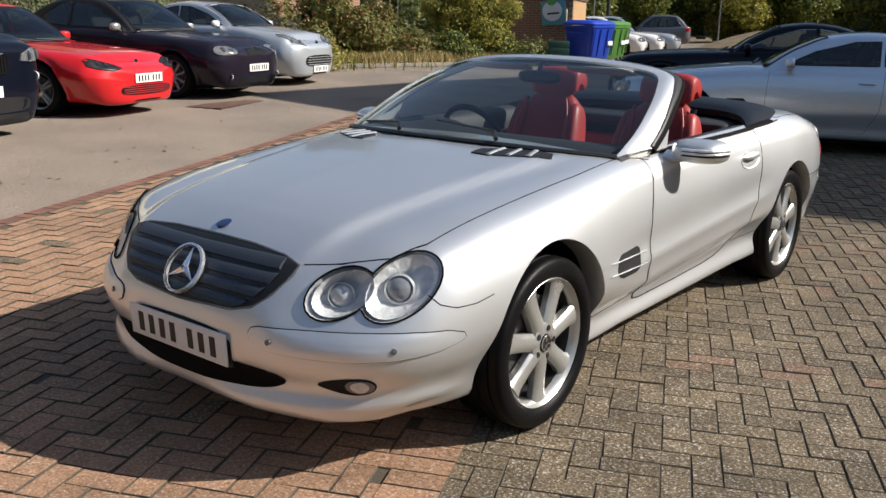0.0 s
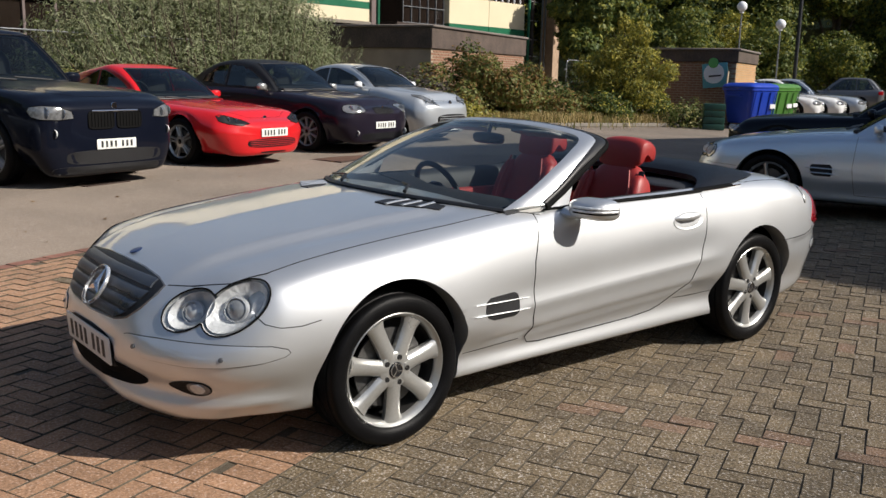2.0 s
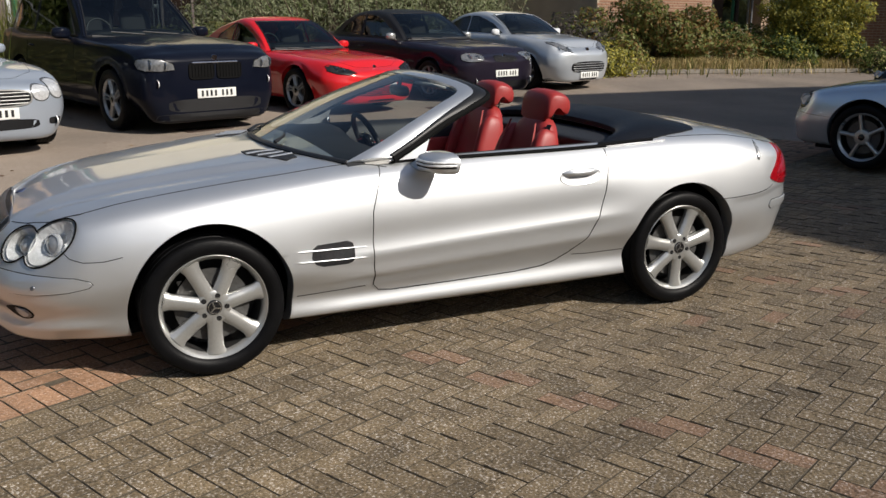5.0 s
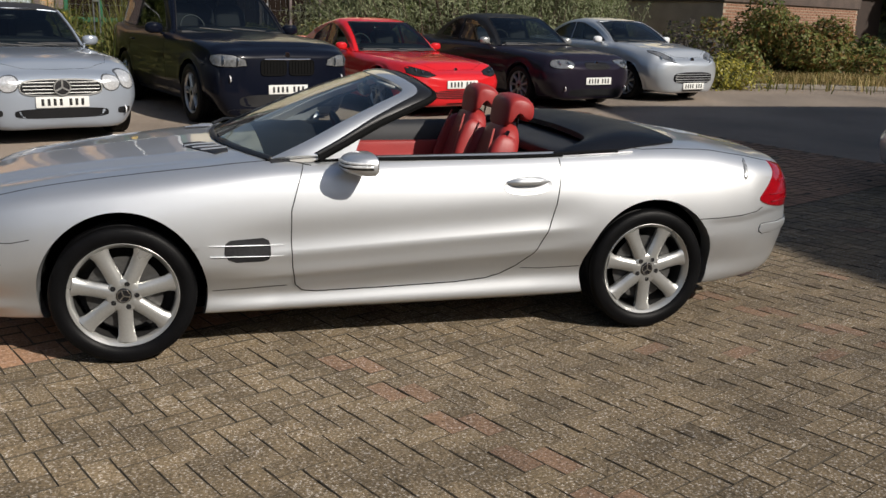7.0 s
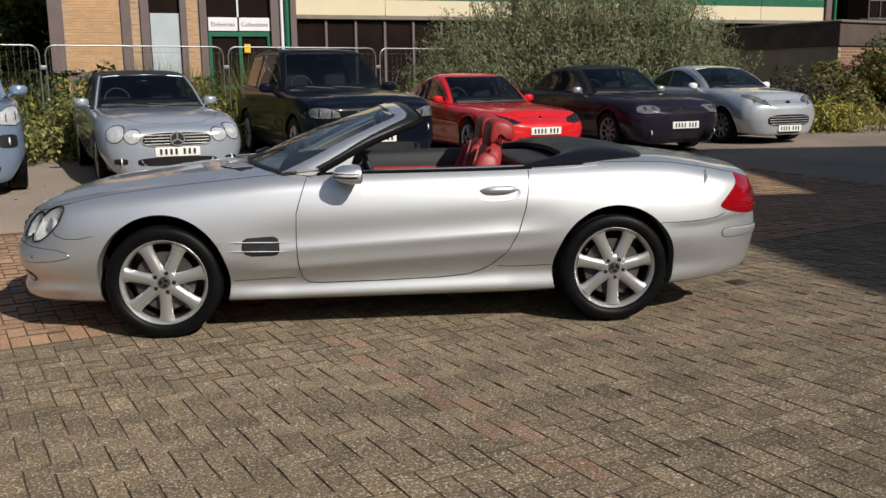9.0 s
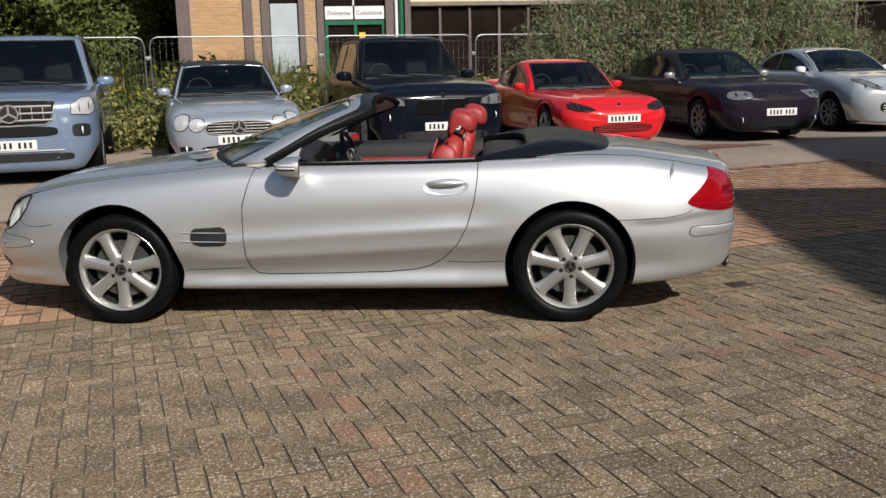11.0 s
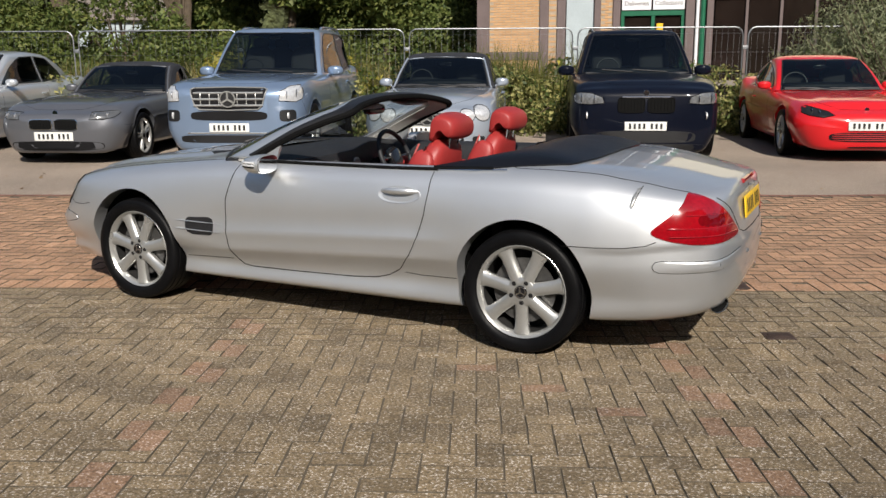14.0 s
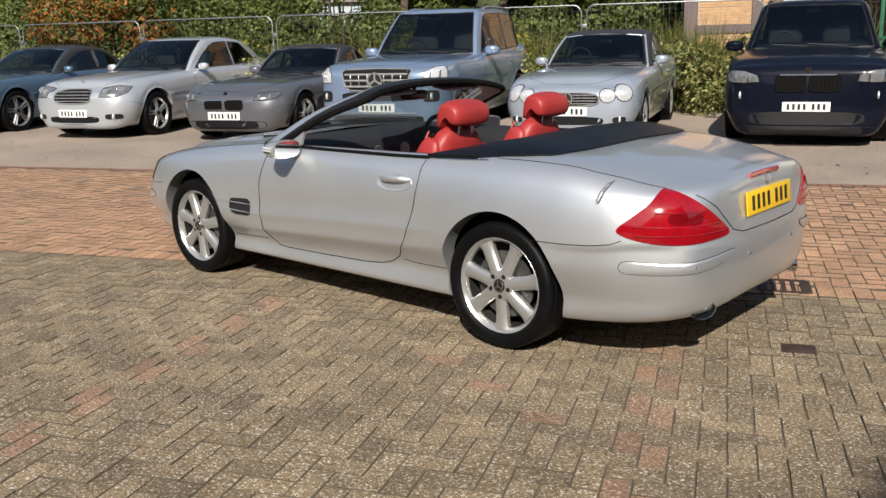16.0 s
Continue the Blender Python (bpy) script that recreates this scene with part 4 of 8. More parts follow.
    if g.get("gill"):
        for s in (-1, 1):
            gl = part("side_gill", decal(tree, [(-.835, .575), (-.66, .58), (-.632, .555), (-.625, .475), (-.65, .452), (-.80, .452), (-.84, .475), (-.855, .55)], (0, s, 0), (1, 0, 0), (0, 0, 1), (0, -s, 0), .002, .01), MESH, car, "dark mesh side gill with blades")
            for z in (.535, .485):
                bm = bmesh.new()
                tube(bm, on_body(tree, [(-.905, s, z + .006), (-.58, s, z - .002)], (0, -s, 0), .007, .03), .008, 8, flat=.8)
                part("gill_blade", bm, body, gl)
    wheels(car, front, rear, W2 - .02, g["R"], g["rim"], .22, g["spokes"], g["wheelmat"] or ALLOY, g["style"])
    return car


def bay(x, y, back=0.0, turn=0.0):
    """Pose of a car whose nose plate stands at (x, y), facing out of its bay."""
    a = radians(ROW + 85 + turn)
    way = Vector((math.cos(a), math.sin(a), 0))
    p = Vector((x, y, 0)) + way * back
    dz = (rise(*(p + way * 1.4).to_2d()) - rise(*(p - way * 1.4).to_2d())) / 2.8
    m = Matrix.Translation((p.x, p.y, rise(p.x, p.y))) @ Matrix.Rotation(a, 4, "Z") @ Matrix.Rotation(-math.atan(dz), 4, "Y")
    return m


TWIN = [(-.20, -.03), (-.16, .055), (-.07, .085), (.0, .06), (.05, .05), (.13, .075), (.21, .05), (.235, -.01), (.19, -.065), (.10, -.08), (.03, -.06), (-.06, -.085), (-.15, -.08)]
parked_car("suv", bay(.13, 6.42, 2.4), "dark navy sport utility car with twin grille in a bay", NAVY,
           dict(L=4.85, W=1.93, H=1.74, wb=2.93, fo=.87, clear=.22, nose=.88, bon=1.08, belt=1.08, tail=1.15, cowl=-.72, roof0=.10, roof1=1.75, glass1=2.35, R=.37, rim=.25, spokes=5, style="twin", rail=True, pillar=1, blunt=.14,
                lamp=(.46, .16, .64, .80), lampshape=[(-.21, -.055), (-.05, -.075), (.12, -.07), (.21, -.045), (.245, .02), (.22, .065), (.10, .075), (-.05, .065), (-.19, .02)], bulbs=((.08, 0, .052), (-.09, -.008, .046)), grille=(.66, .19, .735, "kidney"), plate=.47, intake=(1.25, .15, .335), wtop=.33, lampmat=PODLAMP, badgez=.885, badge=.045, fog=(.60, .72), tumble=.22, mirror=NAVY, strips=((.60, .832),), stripmat=CHROME, lip=(1.5, .09, .20), chin=.12, pod=1.05, intakemat=BLACK), "car")
parked_car("coupe", bay(2.70, 7.45, 2.2, 0), "bright red low coupe parked in a bay", RED,
           dict(L=4.36, W=1.76, blunt=-.07, H=1.33, wb=2.53, fo=.95, clear=.16, nose=.56, bon=.83, belt=.86, tail=.98, cowl=-.55, roof0=.30, roof1=.75, glass1=1.75, R=.315, rim=.225, spokes=5, style="twin",
                lamp=(.46, .12, .60, .62), lampshape=[(-.20, -.03), (-.10, .02), (.05, .06), (.19, .09), (.24, .07), (.22, 0), (.10, -.04), (-.08, -.06)], lampmat=BLACK, bulbs=((.10, .022, .038), (.0, .0, .038)), grille=(.95, .12, .33, "slats"), grillemat=RED, plate=.47, intake=(.5, .02, .20), badgez=.66, badge=.035), "car")
parked_car("convertible", bay(5.18, 8.36, 2.2, -1.5), "dark plum hardtop convertible parked in a bay", PLUM,
           dict(L=4.47, W=1.83, blunt=-.05, H=1.44, wb=2.64, fo=.92, clear=.16, nose=.66, bon=.92, belt=.95, tail=1.02, cowl=-.74, roof0=.12, roof1=.90, glass1=1.75, R=.32, rim=.23, spokes=9, style="five", top="black", wheelmat=DARKALLOY,
                lamp=(.40, .15, .62, .70), grille=(.52, .11, .68, "fine"), grillemat=BLACK, plate=.45, intake=(1.1, .12, .27), badgez=.72, badge=.04, fog=(.33, .62), mirror=ALLOY), "car")
parked_car("convertible", bay(7.50, 9.38, 2.0, -1), "silver small convertible with a wide dark grille, parked in a bay", ICE,
           dict(L=4.0, W=1.75, blunt=-.06, H=1.40, wb=2.54, fo=.82, clear=.16, nose=.66, bon=.97, belt=.97, tail=1.02, cowl=-.82, roof0=.02, roof1=.70, glass1=1.45, R=.31, rim=.215, spokes=9, style="five", wheelmat=DARKALLOY,
                lamp=(.55, .14, .60, .74), lampshape=[(-.20, -.07), (-.05, -.03), (.12, .04), (.27, .11), (.27, .14), (.15, .13), (-.02, .08), (-.17, .0)], grille=(.95, .20, .42, "slats"), plate=.28, intake=(.5, .02, .2), badgez=.72, badge=.06, pillar=1, mirror=WHITE), "car")
parked_car("convertible", bay(-2.31, 5.14, 2.25, 1.5), "pale silver-blue convertible with a black fabric roof in a bay", PALE,
           dict(L=4.64, W=1.74, H=1.40, wb=2.715, fo=.82, clear=.16, nose=.66, bon=.90, belt=.93, tail=.97, cowl=-.60, roof0=.22, roof1=1.0, glass1=1.70, R=.315, rim=.225, spokes=7, style="five", top="soft",
                lampshape=TWIN, lamp=(.44, .18, .57, .645), bulbs=((.13, 0, .068), (-.11, 0, .058)), grille=(.80, .165, .585, "slats"), frame=ALLOY, ovals=((.105, .0, .25, .225), (-.105, -.03, .20, .185)), blunt=.05, star=1, badge=.085, wtop=.33, badgez=.59, plate=.44, intake=(.92, .10, .325), fog=(.335, .63), fogbox=(.17, .07)), "car")
parked_car("suv", bay(-4.69, 4.22, 2.35, 2.5), "light blue sport utility car with chrome grille in a bay", BLUEMET,
           dict(L=4.78, W=1.91, H=1.80, wb=2.915, fo=.84, clear=.23, nose=.92, bon=1.10, belt=1.10, tail=1.2, cowl=-.70, roof0=.10, roof1=1.75, glass1=2.30, R=.37, rim=.25, spokes=5, style="five", rail=True, blunt=.10, railmat=BLUEMET, wtop=.33, pod=1.0, chin=.10,
                lamp=(.38, .24, .74, .885), lampshape=[(-.17, -.09), (.05, -.105), (.17, -.06), (.20, .04), (.17, .12), (.02, .105), (-.15, .03)], bulbs=((.08, .0, .05), (-.06, -.02, .045)), grille=(1.0, .28, .83, "bold"), grilleshape=[(-.50, .12), (-.46, .14), (0, .15), (.46, .14), (.50, .12), (.44, -.08), (.38, -.13), (0, -.14), (-.38, -.13), (-.44, -.08)], frame=ALLOY, lampmat=BULB, lensmat=LENS, grillemat=ALLOY, star=1, badge=.105, badgez=.83, plate=.47, intake=(1.0, .12, .62), strips=((1.1, .40),), lip=(1.30, .10, .325), fog=(.62, .74), fogbox=(.22, .15)), "car")
parked_car("roadster", bay(-6.74, 3.22, 2.05, 2), "dark grey roadster with a black fabric roof in a bay", GREY,
           dict(L=4.10, W=1.78, H=1.29, wb=2.495, fo=.80, clear=.15, nose=.60, bon=.84, belt=.86, tail=.90, cowl=-.15, roof0=.50, roof1=.95, glass1=1.45, R=.315, rim=.23, spokes=5, style="twin", top="soft",
                lamp=(.42, .12, .60, .62), lampshape=[(-.17, -.05), (.0, -.055), (.16, -.02), (.24, .04), (.22, .065), (.08, .06), (-.12, .05)], grille=(.60, .13, .52, "kidney"), grillemat=CHROME, lampmat=LAMPDARK, plate=.37, intake=(1.25, .12, .245), badgez=.66, badge=.045), "car")
parked_car("saloon", bay(-9.17, 2.27, 2.4, 2.5), "silver four-door saloon parked in a bay", ICE,
           dict(L=4.87, W=1.85, H=1.47, wb=2.87, fo=.84, clear=.16, nose=.65, bon=.93, belt=.94, tail=1.04, cowl=-.75, roof0=.15, roof1=1.15, glass1=2.0, R=.33, rim=.235, spokes=5, style="twin",
                lamp=(.46, .18, .62, .70), bulbs=((.10, .01, .06), (-.10, -.01, .055)), lampshape=[(-.20, -.08), (.05, -.09), (.22, -.02), (.28, .07), (.1, .09), (-.16, .06)], grille=(.68, .21, .64, "slats"), grillemat=ALLOY, frame=ALLOY, star=1, badge=.03, badgez=.84, plate=.39, intake=(.9, .10, .30), strips=((.4, .24),), fog=(.34, .66), fogbox=(.26, .08)), "car")
parked_car("convertible", bay(-11.95, 1.25, 2.35, 2), "blue-grey convertible with a black fabric roof, parked in a bay", DENIM,
           dict(L=4.62, W=1.85, H=1.38, wb=2.75, fo=.88, clear=.16, nose=.68, bon=.90, belt=.92, tail=.96, cowl=-.60, roof0=.22, roof1=1.0, glass1=1.7, R=.335, rim=.25, spokes=5, style="twin", top="soft", pillar=1,
                lamp=(.42, .13, .62, .68), grille=(.8, .34, .50, "fine"), plate=.42, intake=(.5, .02, .2), wheelmat=DARKALLOY), "car")

# ---- the open silver roadster ----
def two_lobe(r1, c2, r2, n=48, grow=0.0):
    """The outline of two overlapping ovals, seen from between them."""
    mid = (c2[0] * .47, c2[1] * .5)
    out = []
    for i in range(n):
        q = 2 * math.pi * i / n
        dx, dy = math.cos(q), math.sin(q)
        best = .02
        for (cx, cy), (a, b) in (((0, 0), r1), (c2, r2)):
            a, b = a + grow, b + grow
            ox, oy = mid[0] - cx, mid[1] - cy
            A, B, C = (dx / a) ** 2 + (dy / b) ** 2, 2 * (ox * dx / a**2 + oy * dy / b**2), (ox / a) ** 2 + (oy / b) ** 2 - 1
            D = B * B - 4 * A * C
            if D > 0:
                best = max(best, (-B + math.sqrt(D)) / (2 * A))
        out.append((mid[0] + dx * best, mid[1] + dy * best))
    return out, mid


HERO_ROWS = [
    (-2.215, .285, .18, .28, .42, .26, .48, .2, .515, .53), (-2.185, .24, .35, .44, .43, .38, .52, .30, .565, .585), (-2.13, .21, .49, .575, .44, .455, .565, .38, .635, .66),
    (-2.06, .192, .61, .692, .45, .545, .605, .445, .688, .72), (-1.95, .184, .69, .795, .46, .695, .645, .565, .728, .765), (-1.87, .183, .715, .835, .465, .765, .68, .65, .748, .787),
    (-1.78, .182, .745, .858, .47, .812, .70, .705, .762, .81),
    (-1.60, .18, .77, .884, .49, .838, .73, .728, .795, .838), (-1.28, .175, .78, .904, .51, .856, .765, .738, .836, .878), (-.95, .172, .81, .900, .455, .860, .79, .742, .87, .912),
    (-.60, .172, .822, .893, .428, .856, .815, .747, .897, .94), (0, .172, .822, .889, .4566, .848, .828, .752, .912, .952), (.70, .172, .822, .890, .490, .850, .832, .752, .920, .956),
    (1.28, .178, .81, .904, .500, .860, .832, .748, .936, .972), (1.60, .182, .81, .896, .50, .850, .822, .735, .925, .966), (1.85, .198, .78, .866, .51, .824, .795, .705, .888, .938),
    (2.03, .222, .725, .806, .52, .768, .775, .665, .850, .905), (2.13, .243, .66, .742, .52, .705, .748, .622, .834, .884), (2.20, .268, .57, .665, .52, .615, .71, .53, .818, .872),
    (2.224, .29, .50, .595, .52, .535, .685, .46, .795, .852), (2.239, .31, .43, .53, .52, .465, .655, .40, .725, .768), (2.253, .335, .35, .45, .52, .385, .625, .32, .66, .68), (2.270, .42, .20, .30, .52, .24, .57, .2, .60, .61)]
FA, RA = -1.282, 1.283
HR = .318


def bonnet_form(x, y, z):
    """The raised middle of the bonnet, whose edges run from the screen to the corners of the grille."""
    if x > -.70 or z < .5:
        return 0.0
    f = min(1, (-.70 - x) / .25) * min(1, max(0, (x + 2.10) / .2))
    edge = .60 - .17 * (-.70 - x) / 1.35
    q = min(1, max(0, (edge + .025 - y) / .05))
    return f * .017 * (q * q * (3 - 2 * q)) - f * .007 * math.exp(-((y - edge - .06) / .05) ** 2)


def step_up(a):
    a = min(1, max(0, a))
    return a * a * (3 - 2 * a)


def body_form(x, y, z):
    """The bonnet's form, the crease low along the flank, the scooped chin and the ledge of the rear bumper."""
    dx, dy, dz = 0.0, 0.0, bonnet_form(x, y, z)
    line = .428 + .062 * (x + .6) / 1.3
    f = min(1, max(0, (x + .92) / .3), max(0, (.98 - x) / .3)) if y > .7 and z > .2 else 0
    if z < line:
        dy += f * (.030 * step_up((line - z) / .13) - .009)
    else:
        dy += f * (.011 * math.exp(-((z - line - .13) / .07) ** 2) - .009 * math.exp(-((z - line) / .06) ** 2))
    if x < -1.66 and z < .45:
        # chin: a lip along the foot of the bumper, with a hollow over it
        out = step_up((-1.66 - x) / .2) * (.020 * math.exp(-((z - .235) / .035) ** 2) - .022 * math.exp(-((z - .325) / .045) ** 2))
        k = step_up((-1.75 - x) / .45)
        dx, dy = dx - out * k, dy - out * (1 - k * .6)
    if x > 1.55 and z > .25:
        # bumper: stands out under a ledge that climbs towards the corner
        ledge = .584 + .030 * step_up((x - 1.75) / .3)
        out = step_up((x - 1.55) / .15) * .008 * step_up((ledge - z) / .03) * step_up((z - .25) / .1)
        k = step_up((x - 2.05) / .2)
        dx, dy = dx + out * k, dy - out * (1 - k * .6)
    return dx, dy, dz


def soften(o, k=2):
    """Cuts the corners of an outline k times."""
    for _ in range(k):
        o = [(u[0] * w + v[0] * (1 - w), u[1] * w + v[1] * (1 - w)) for u, v in zip(o, o[1:] + o[:1]) for w in (.76, .24)]
    return o


def within(x, z, poly):
    """Whether a point lies inside an outline."""
    odd = False
    for (a, b), (c, d) in zip(poly, poly[1:] + poly[:1]):
        if (b > z) != (d > z) and x < a + (z - b) * (c - a) / (d - b):
            odd = not odd
    return odd


def panel(skin, outline, s):
    """The outer skin of a door: the body's own surface inside the outline, a hair proud of it."""
    bm = bmesh.new()
    seen = {}
    for cs, mid in skin:
        if mid.y * s > 0 and within(mid.x, mid.z, outline):
            vs = []
            for c in cs:
                key = (round(c.x, 5), round(c.y, 5), round(c.z, 5))
                if key not in seen:
                    seen[key] = bm.verts.new(c)
                vs.append(seen[key])
            bm.faces.new(vs)
    return bm


LEAN = -.45


def hero():
    car = thing("roadster", Matrix.Translation((0, -.012, rise(0, 0))), "silver open roadster with red leather seats on block paving", "car")
    bm, tree, at = shell(HERO_ROWS, [(FA, HR, .385, .362), (RA, HR, .375, .362)], n=170, cockpit=(-.64, 1.10), well=.40, tuck=.045, spans=(3, 2, 8, 12, 24, 5, 12, 12), relief=body_form)
    lamp_plan = {}
    for s in (-1, 1):
        lobes = (.106, .110), (.178, -.026), (.096, .082)
        shape, mid = two_lobe(*lobes)
        wide, _ = two_lobe(*lobes, grow=.006)
        tilt_ = [[(a + LEAN * b, b) for a, b in o] for o in (shape, wide)]
        lamp_plan[s] = Vector((-.6, -s * .8, 0)), Vector((-1.913, s * .718, .646)), Vector((.76, -s * .56, -.26)), *tilt_, (mid[0] + LEAN * mid[1], mid[1])
        cut_window(bm, tree, tilt_[1], lamp_plan[s][1], lamp_plan[s][0], (0, 0, 1), lamp_plan[s][2])
    skin = [([v.co + v.normal * .0008 for v in f.verts], f.calc_center_median()) for f in bm.faces if abs(f.calc_center_median().y) > .6 and -.6 < f.calc_center_median().x < .85]
    body = part("body", bm, SILVER, car, flat_angle=50)
    for x in (FA, RA):
        for s in (-1, 1):
            bm = bmesh.new()
            arc = [(x - .37, .245)] + [(x - .37 * math.cos(q), HR + .39 * math.sin(q)) for q in np.linspace(0, math.pi, 20)] + [(x + .37, .245)]
            A = [bm.verts.new((a, s * .40, z)) for a, z in arc]
            B = [bm.verts.new((a, s * (.77 if z < .42 else .83), z)) for i, (a, z) in enumerate(arc)]
            for i in range(len(arc) - 1):
                bm.faces.new((A[i], A[i + 1], B[i + 1], B[i]))
            bm.faces.new(A)
            part("wheel_well", bm, GAP, car)
    bm = bmesh.new()
    box(bm, (-1.62, -.64, .18), (1.62, .64, .23))
    part("floor_pan", bm, GAP, car)
    wheels(car, FA, RA, .873, HR, .238, .235, 7, ALLOY, "wide")
    for o in [c for c in car.children if c.name.split(".")[0] == "wheel"]:
        o.matrix_basis = o.matrix_basis @ Matrix.Rotation(2 * math.pi / 7 * (.5 - (.15 if o.location.x < 0 else .4)), 4, "Y")

    side = [(-.475, .885), (-.505, .80), (-.538, .69), (-.543, .55), (-.538, .42), (-.522, .32), (-.49, .285), (-.42, .277), (-.1, .279), (.263, .286), (.42, .298), (.50, .32), (.575, .362), (.66, .455), (.715, .56), (.752, .68), (.772, .80), (.778, .895)]
    for s in (-1, 1):
        door = part("door", panel(skin, side, s), SILVER, car)
        part("door_gap", seam(tree, [(x, s, z) for x, z in side], (0, -s, 0), .0026, .0006), GAP, door)
        # handle: a shallow oval dish with a grip across it
        part("handle_dish", decal(tree, oval(.250, .088, 30, 2.1), (.602, s, .774), (1, 0, .02), (0, 0, 1), (0, -s, 0), .0045, .006, -.012, rings=5), SILVER, door)
        hit, _, _ = cast(tree, (.602, s, .790), (0, -s, 0))
        bm = bmesh.new()
        tube(bm, spline([hit + Vector((-.108, -s * .002, .0)), hit + Vector((-.05, s * .020, .004)), hit + Vector((.05, s * .020, .006)), hit + Vector((.108, -s * .002, .004))], 5), [.006, .009, .011, .012, .013, .014, .014, .014, .014, .014, .014, .013, .012, .011, .009, .006], 10, flat=1.2)
        part("door_handle", bm, SILVER, door)
        # side gill with two blades
        gill = part("side_gill", decal(tree, [(-.815, .562), (-.67, .568), (-.645, .556), (-.636, .53), (-.636, .482), (-.648, .466), (-.67, .459), (-.79, .459), (-.825, .472), (-.843, .50), (-.838, .545)], (0, s, 0), (1, 0, 0), (0, 0, 1), (0, -s, 0), .002, .01), MESH, car, "dark mesh side gill with silver blades")
        for z in (.535, .485):
            bm = bmesh.new()
            path = on_body(tree, [(-.905, s, z + .006), (-.58, s, z - .002)], (0, -s, 0), .007, .03)
            k = len(path)
            tube(bm, path, [.0014 + .0026 * math.sin(math.pi * min(1, i / (k - 1) * 1.15)) for i in range(k)], 8, flat=.8)
            part("gill_blade", bm, SILVER, gill)
        # seams
        part("sill_seam", seam(tree, [(-.90, s, .31), (-.56, s, .318)], (0, -s, 0)), GAP, body)
        part("sill_seam", seam(tree, [(.60, s, .345), (.70, s, .338), (.915, s, .345)], (0, -s, 0)), GAP, body)
        part("wing_seam", seam(tree, [(-1.875, s, .625), (-1.85, s, .594), (-1.80, s, .578), (-1.72, s, .578), (-1.645, s, .592)], (0, -s, 0)), GAP, body)
        part("bumper_seam", seam(tree, [(1.51, s, .583), (1.66, s, .584), (1.80, s, .590), (1.90, s, .605), (1.945, s, .625)], (0, -s, 0)), GAP, body)
        part("pillar_seam", seam(tree, [(-.62, s * .735, 2), (-.50, s * .775, 2), (-.44, s * .80, 2)], (0, 0, -1), .003), GAP, body)
        # headlamp: two joined ovals, each a bowl sunk behind the glass
        r, p0, way, shape, wide, mid = lamp_plan[s]
        up = Vector((0, 0, 1))
        lamp = part("headlamp", decal(tree, wide, p0, r, up, way, -.002, .010, -.075, rings=8, mid=mid), CARLAMP, car, "twin-oval headlamp under clear glass")
        for (cx, cz, a, b, br) in ((0, 0, .100, .104, .040), (.180, -.026, .090, .076, .036)):
            c0 = p0 + r * cx + up * cz
            bowl = part("reflector", decal(tree, oval(a * 2, b * 2, 28, lean=LEAN), c0, r, up, way, -.006, .004, -.058, rings=7), LAMP, lamp)
            hit, _, _ = cast(tree, c0 + r * .008 - up * .008, way)
            bm = bmesh.new()
            disc(bm, hit + way * .046, -way, br, .014, 24, dome=.012)
            pj = part("projector", bm, LENS if cx == 0 else CARLAMP, bowl)
            bm = bmesh.new()
            lathe(bm, [(br * 1.22, -.004), (br * 1.20, .012), (br * 1.04, .016), (br * 1.0, .004)], 28, Matrix.Translation(hit + way * .044) @ Vector((0, 1, 0)).rotation_difference(-way.normalized()).to_matrix().to_4x4())
            part("projector_ring", bm, CARLAMP, pj)
        cover = part("lamp_cover", decal(tree, shape, p0, r, up, way, .0015, .006, .004, rings=8, mid=mid), LAMPGLASS, lamp, "clear lamp cover")
        cover.visible_shadow = False
        bm = bmesh.new()
        edge = on_body(tree, [p0 + r * a + up * b for a, b in wide + wide[:1]], way, .004)
        tube(bm, edge[:-1], .0034, 6, closed=True)
        part("lamp_seal", bm, GAP, lamp)
        # front bumper strip, parking sensors, fog lamp
        p, way, r = Vector((-2.04, s * .62, .478)), Vector((.82, -s * .57, 0)), Vector((.57, s * .82, 0))
        band = [(-.325, .008), (-.315, .026), (-.29, .033), (-.15, .037), (.05, .041), (.2, .042), (.30, .036), (.345, .020), (.352, .006), (.34, -.006), (.28, -.022), (.15, -.036), (0, -.043), (-.15, -.042), (-.29, -.035), (-.318, -.022)]
        st = part("bumper_strip", decal(tree, band, p, r, up, way, .006, .008, .004, rings=6), SILVER, car)
        part("strip_gap", seam(tree, [p + r * a + up * b for a, b in band + band[:1]], way, .0026, .001), GAP, st)
        for y, x in ((.42, None), (.75, None)):
            aim = Vector((1, 0, 0)) if y < .7 else Vector((.75, -s * .55, 0))
            eye = decal(tree, oval(.018, .018, 14), (-2.25 if y < .7 else -2.05, s * (y if y < .7 else .80), .472), (aim.y, -aim.x, 0), up, aim, .0125, .004, .001, rings=2)
            part("parking_sensor", eye, GREY, st)
        # the silver hollow's shade is put into a flat black panel
        part("fog_recess", decal(tree, soften([(-.125, -.004), (-.08, .018), (-.01, .032), (.05, .032), (.076, .010), (.066, -.022), (.02, -.034), (-.05, -.026)]), (-2.07, s * .655, .345), (.62, s * .78, 0), (0, 0, 1), (.8, -s * .5, 0), .003, .012, rings=4), INTAKE, car, "dark panel painted as the shaded hollow round the fog lamp")
        fog = part("fog_lamp", decal(tree, oval(.092, .052, 22, 2.2), (-2.06, s * .675, .346), (-.62, -s * .78, 0), (0, 0, 1), (.8, -s * .5, 0), .006, .012, rings=4), GREY, car, "small oval fog lamp")
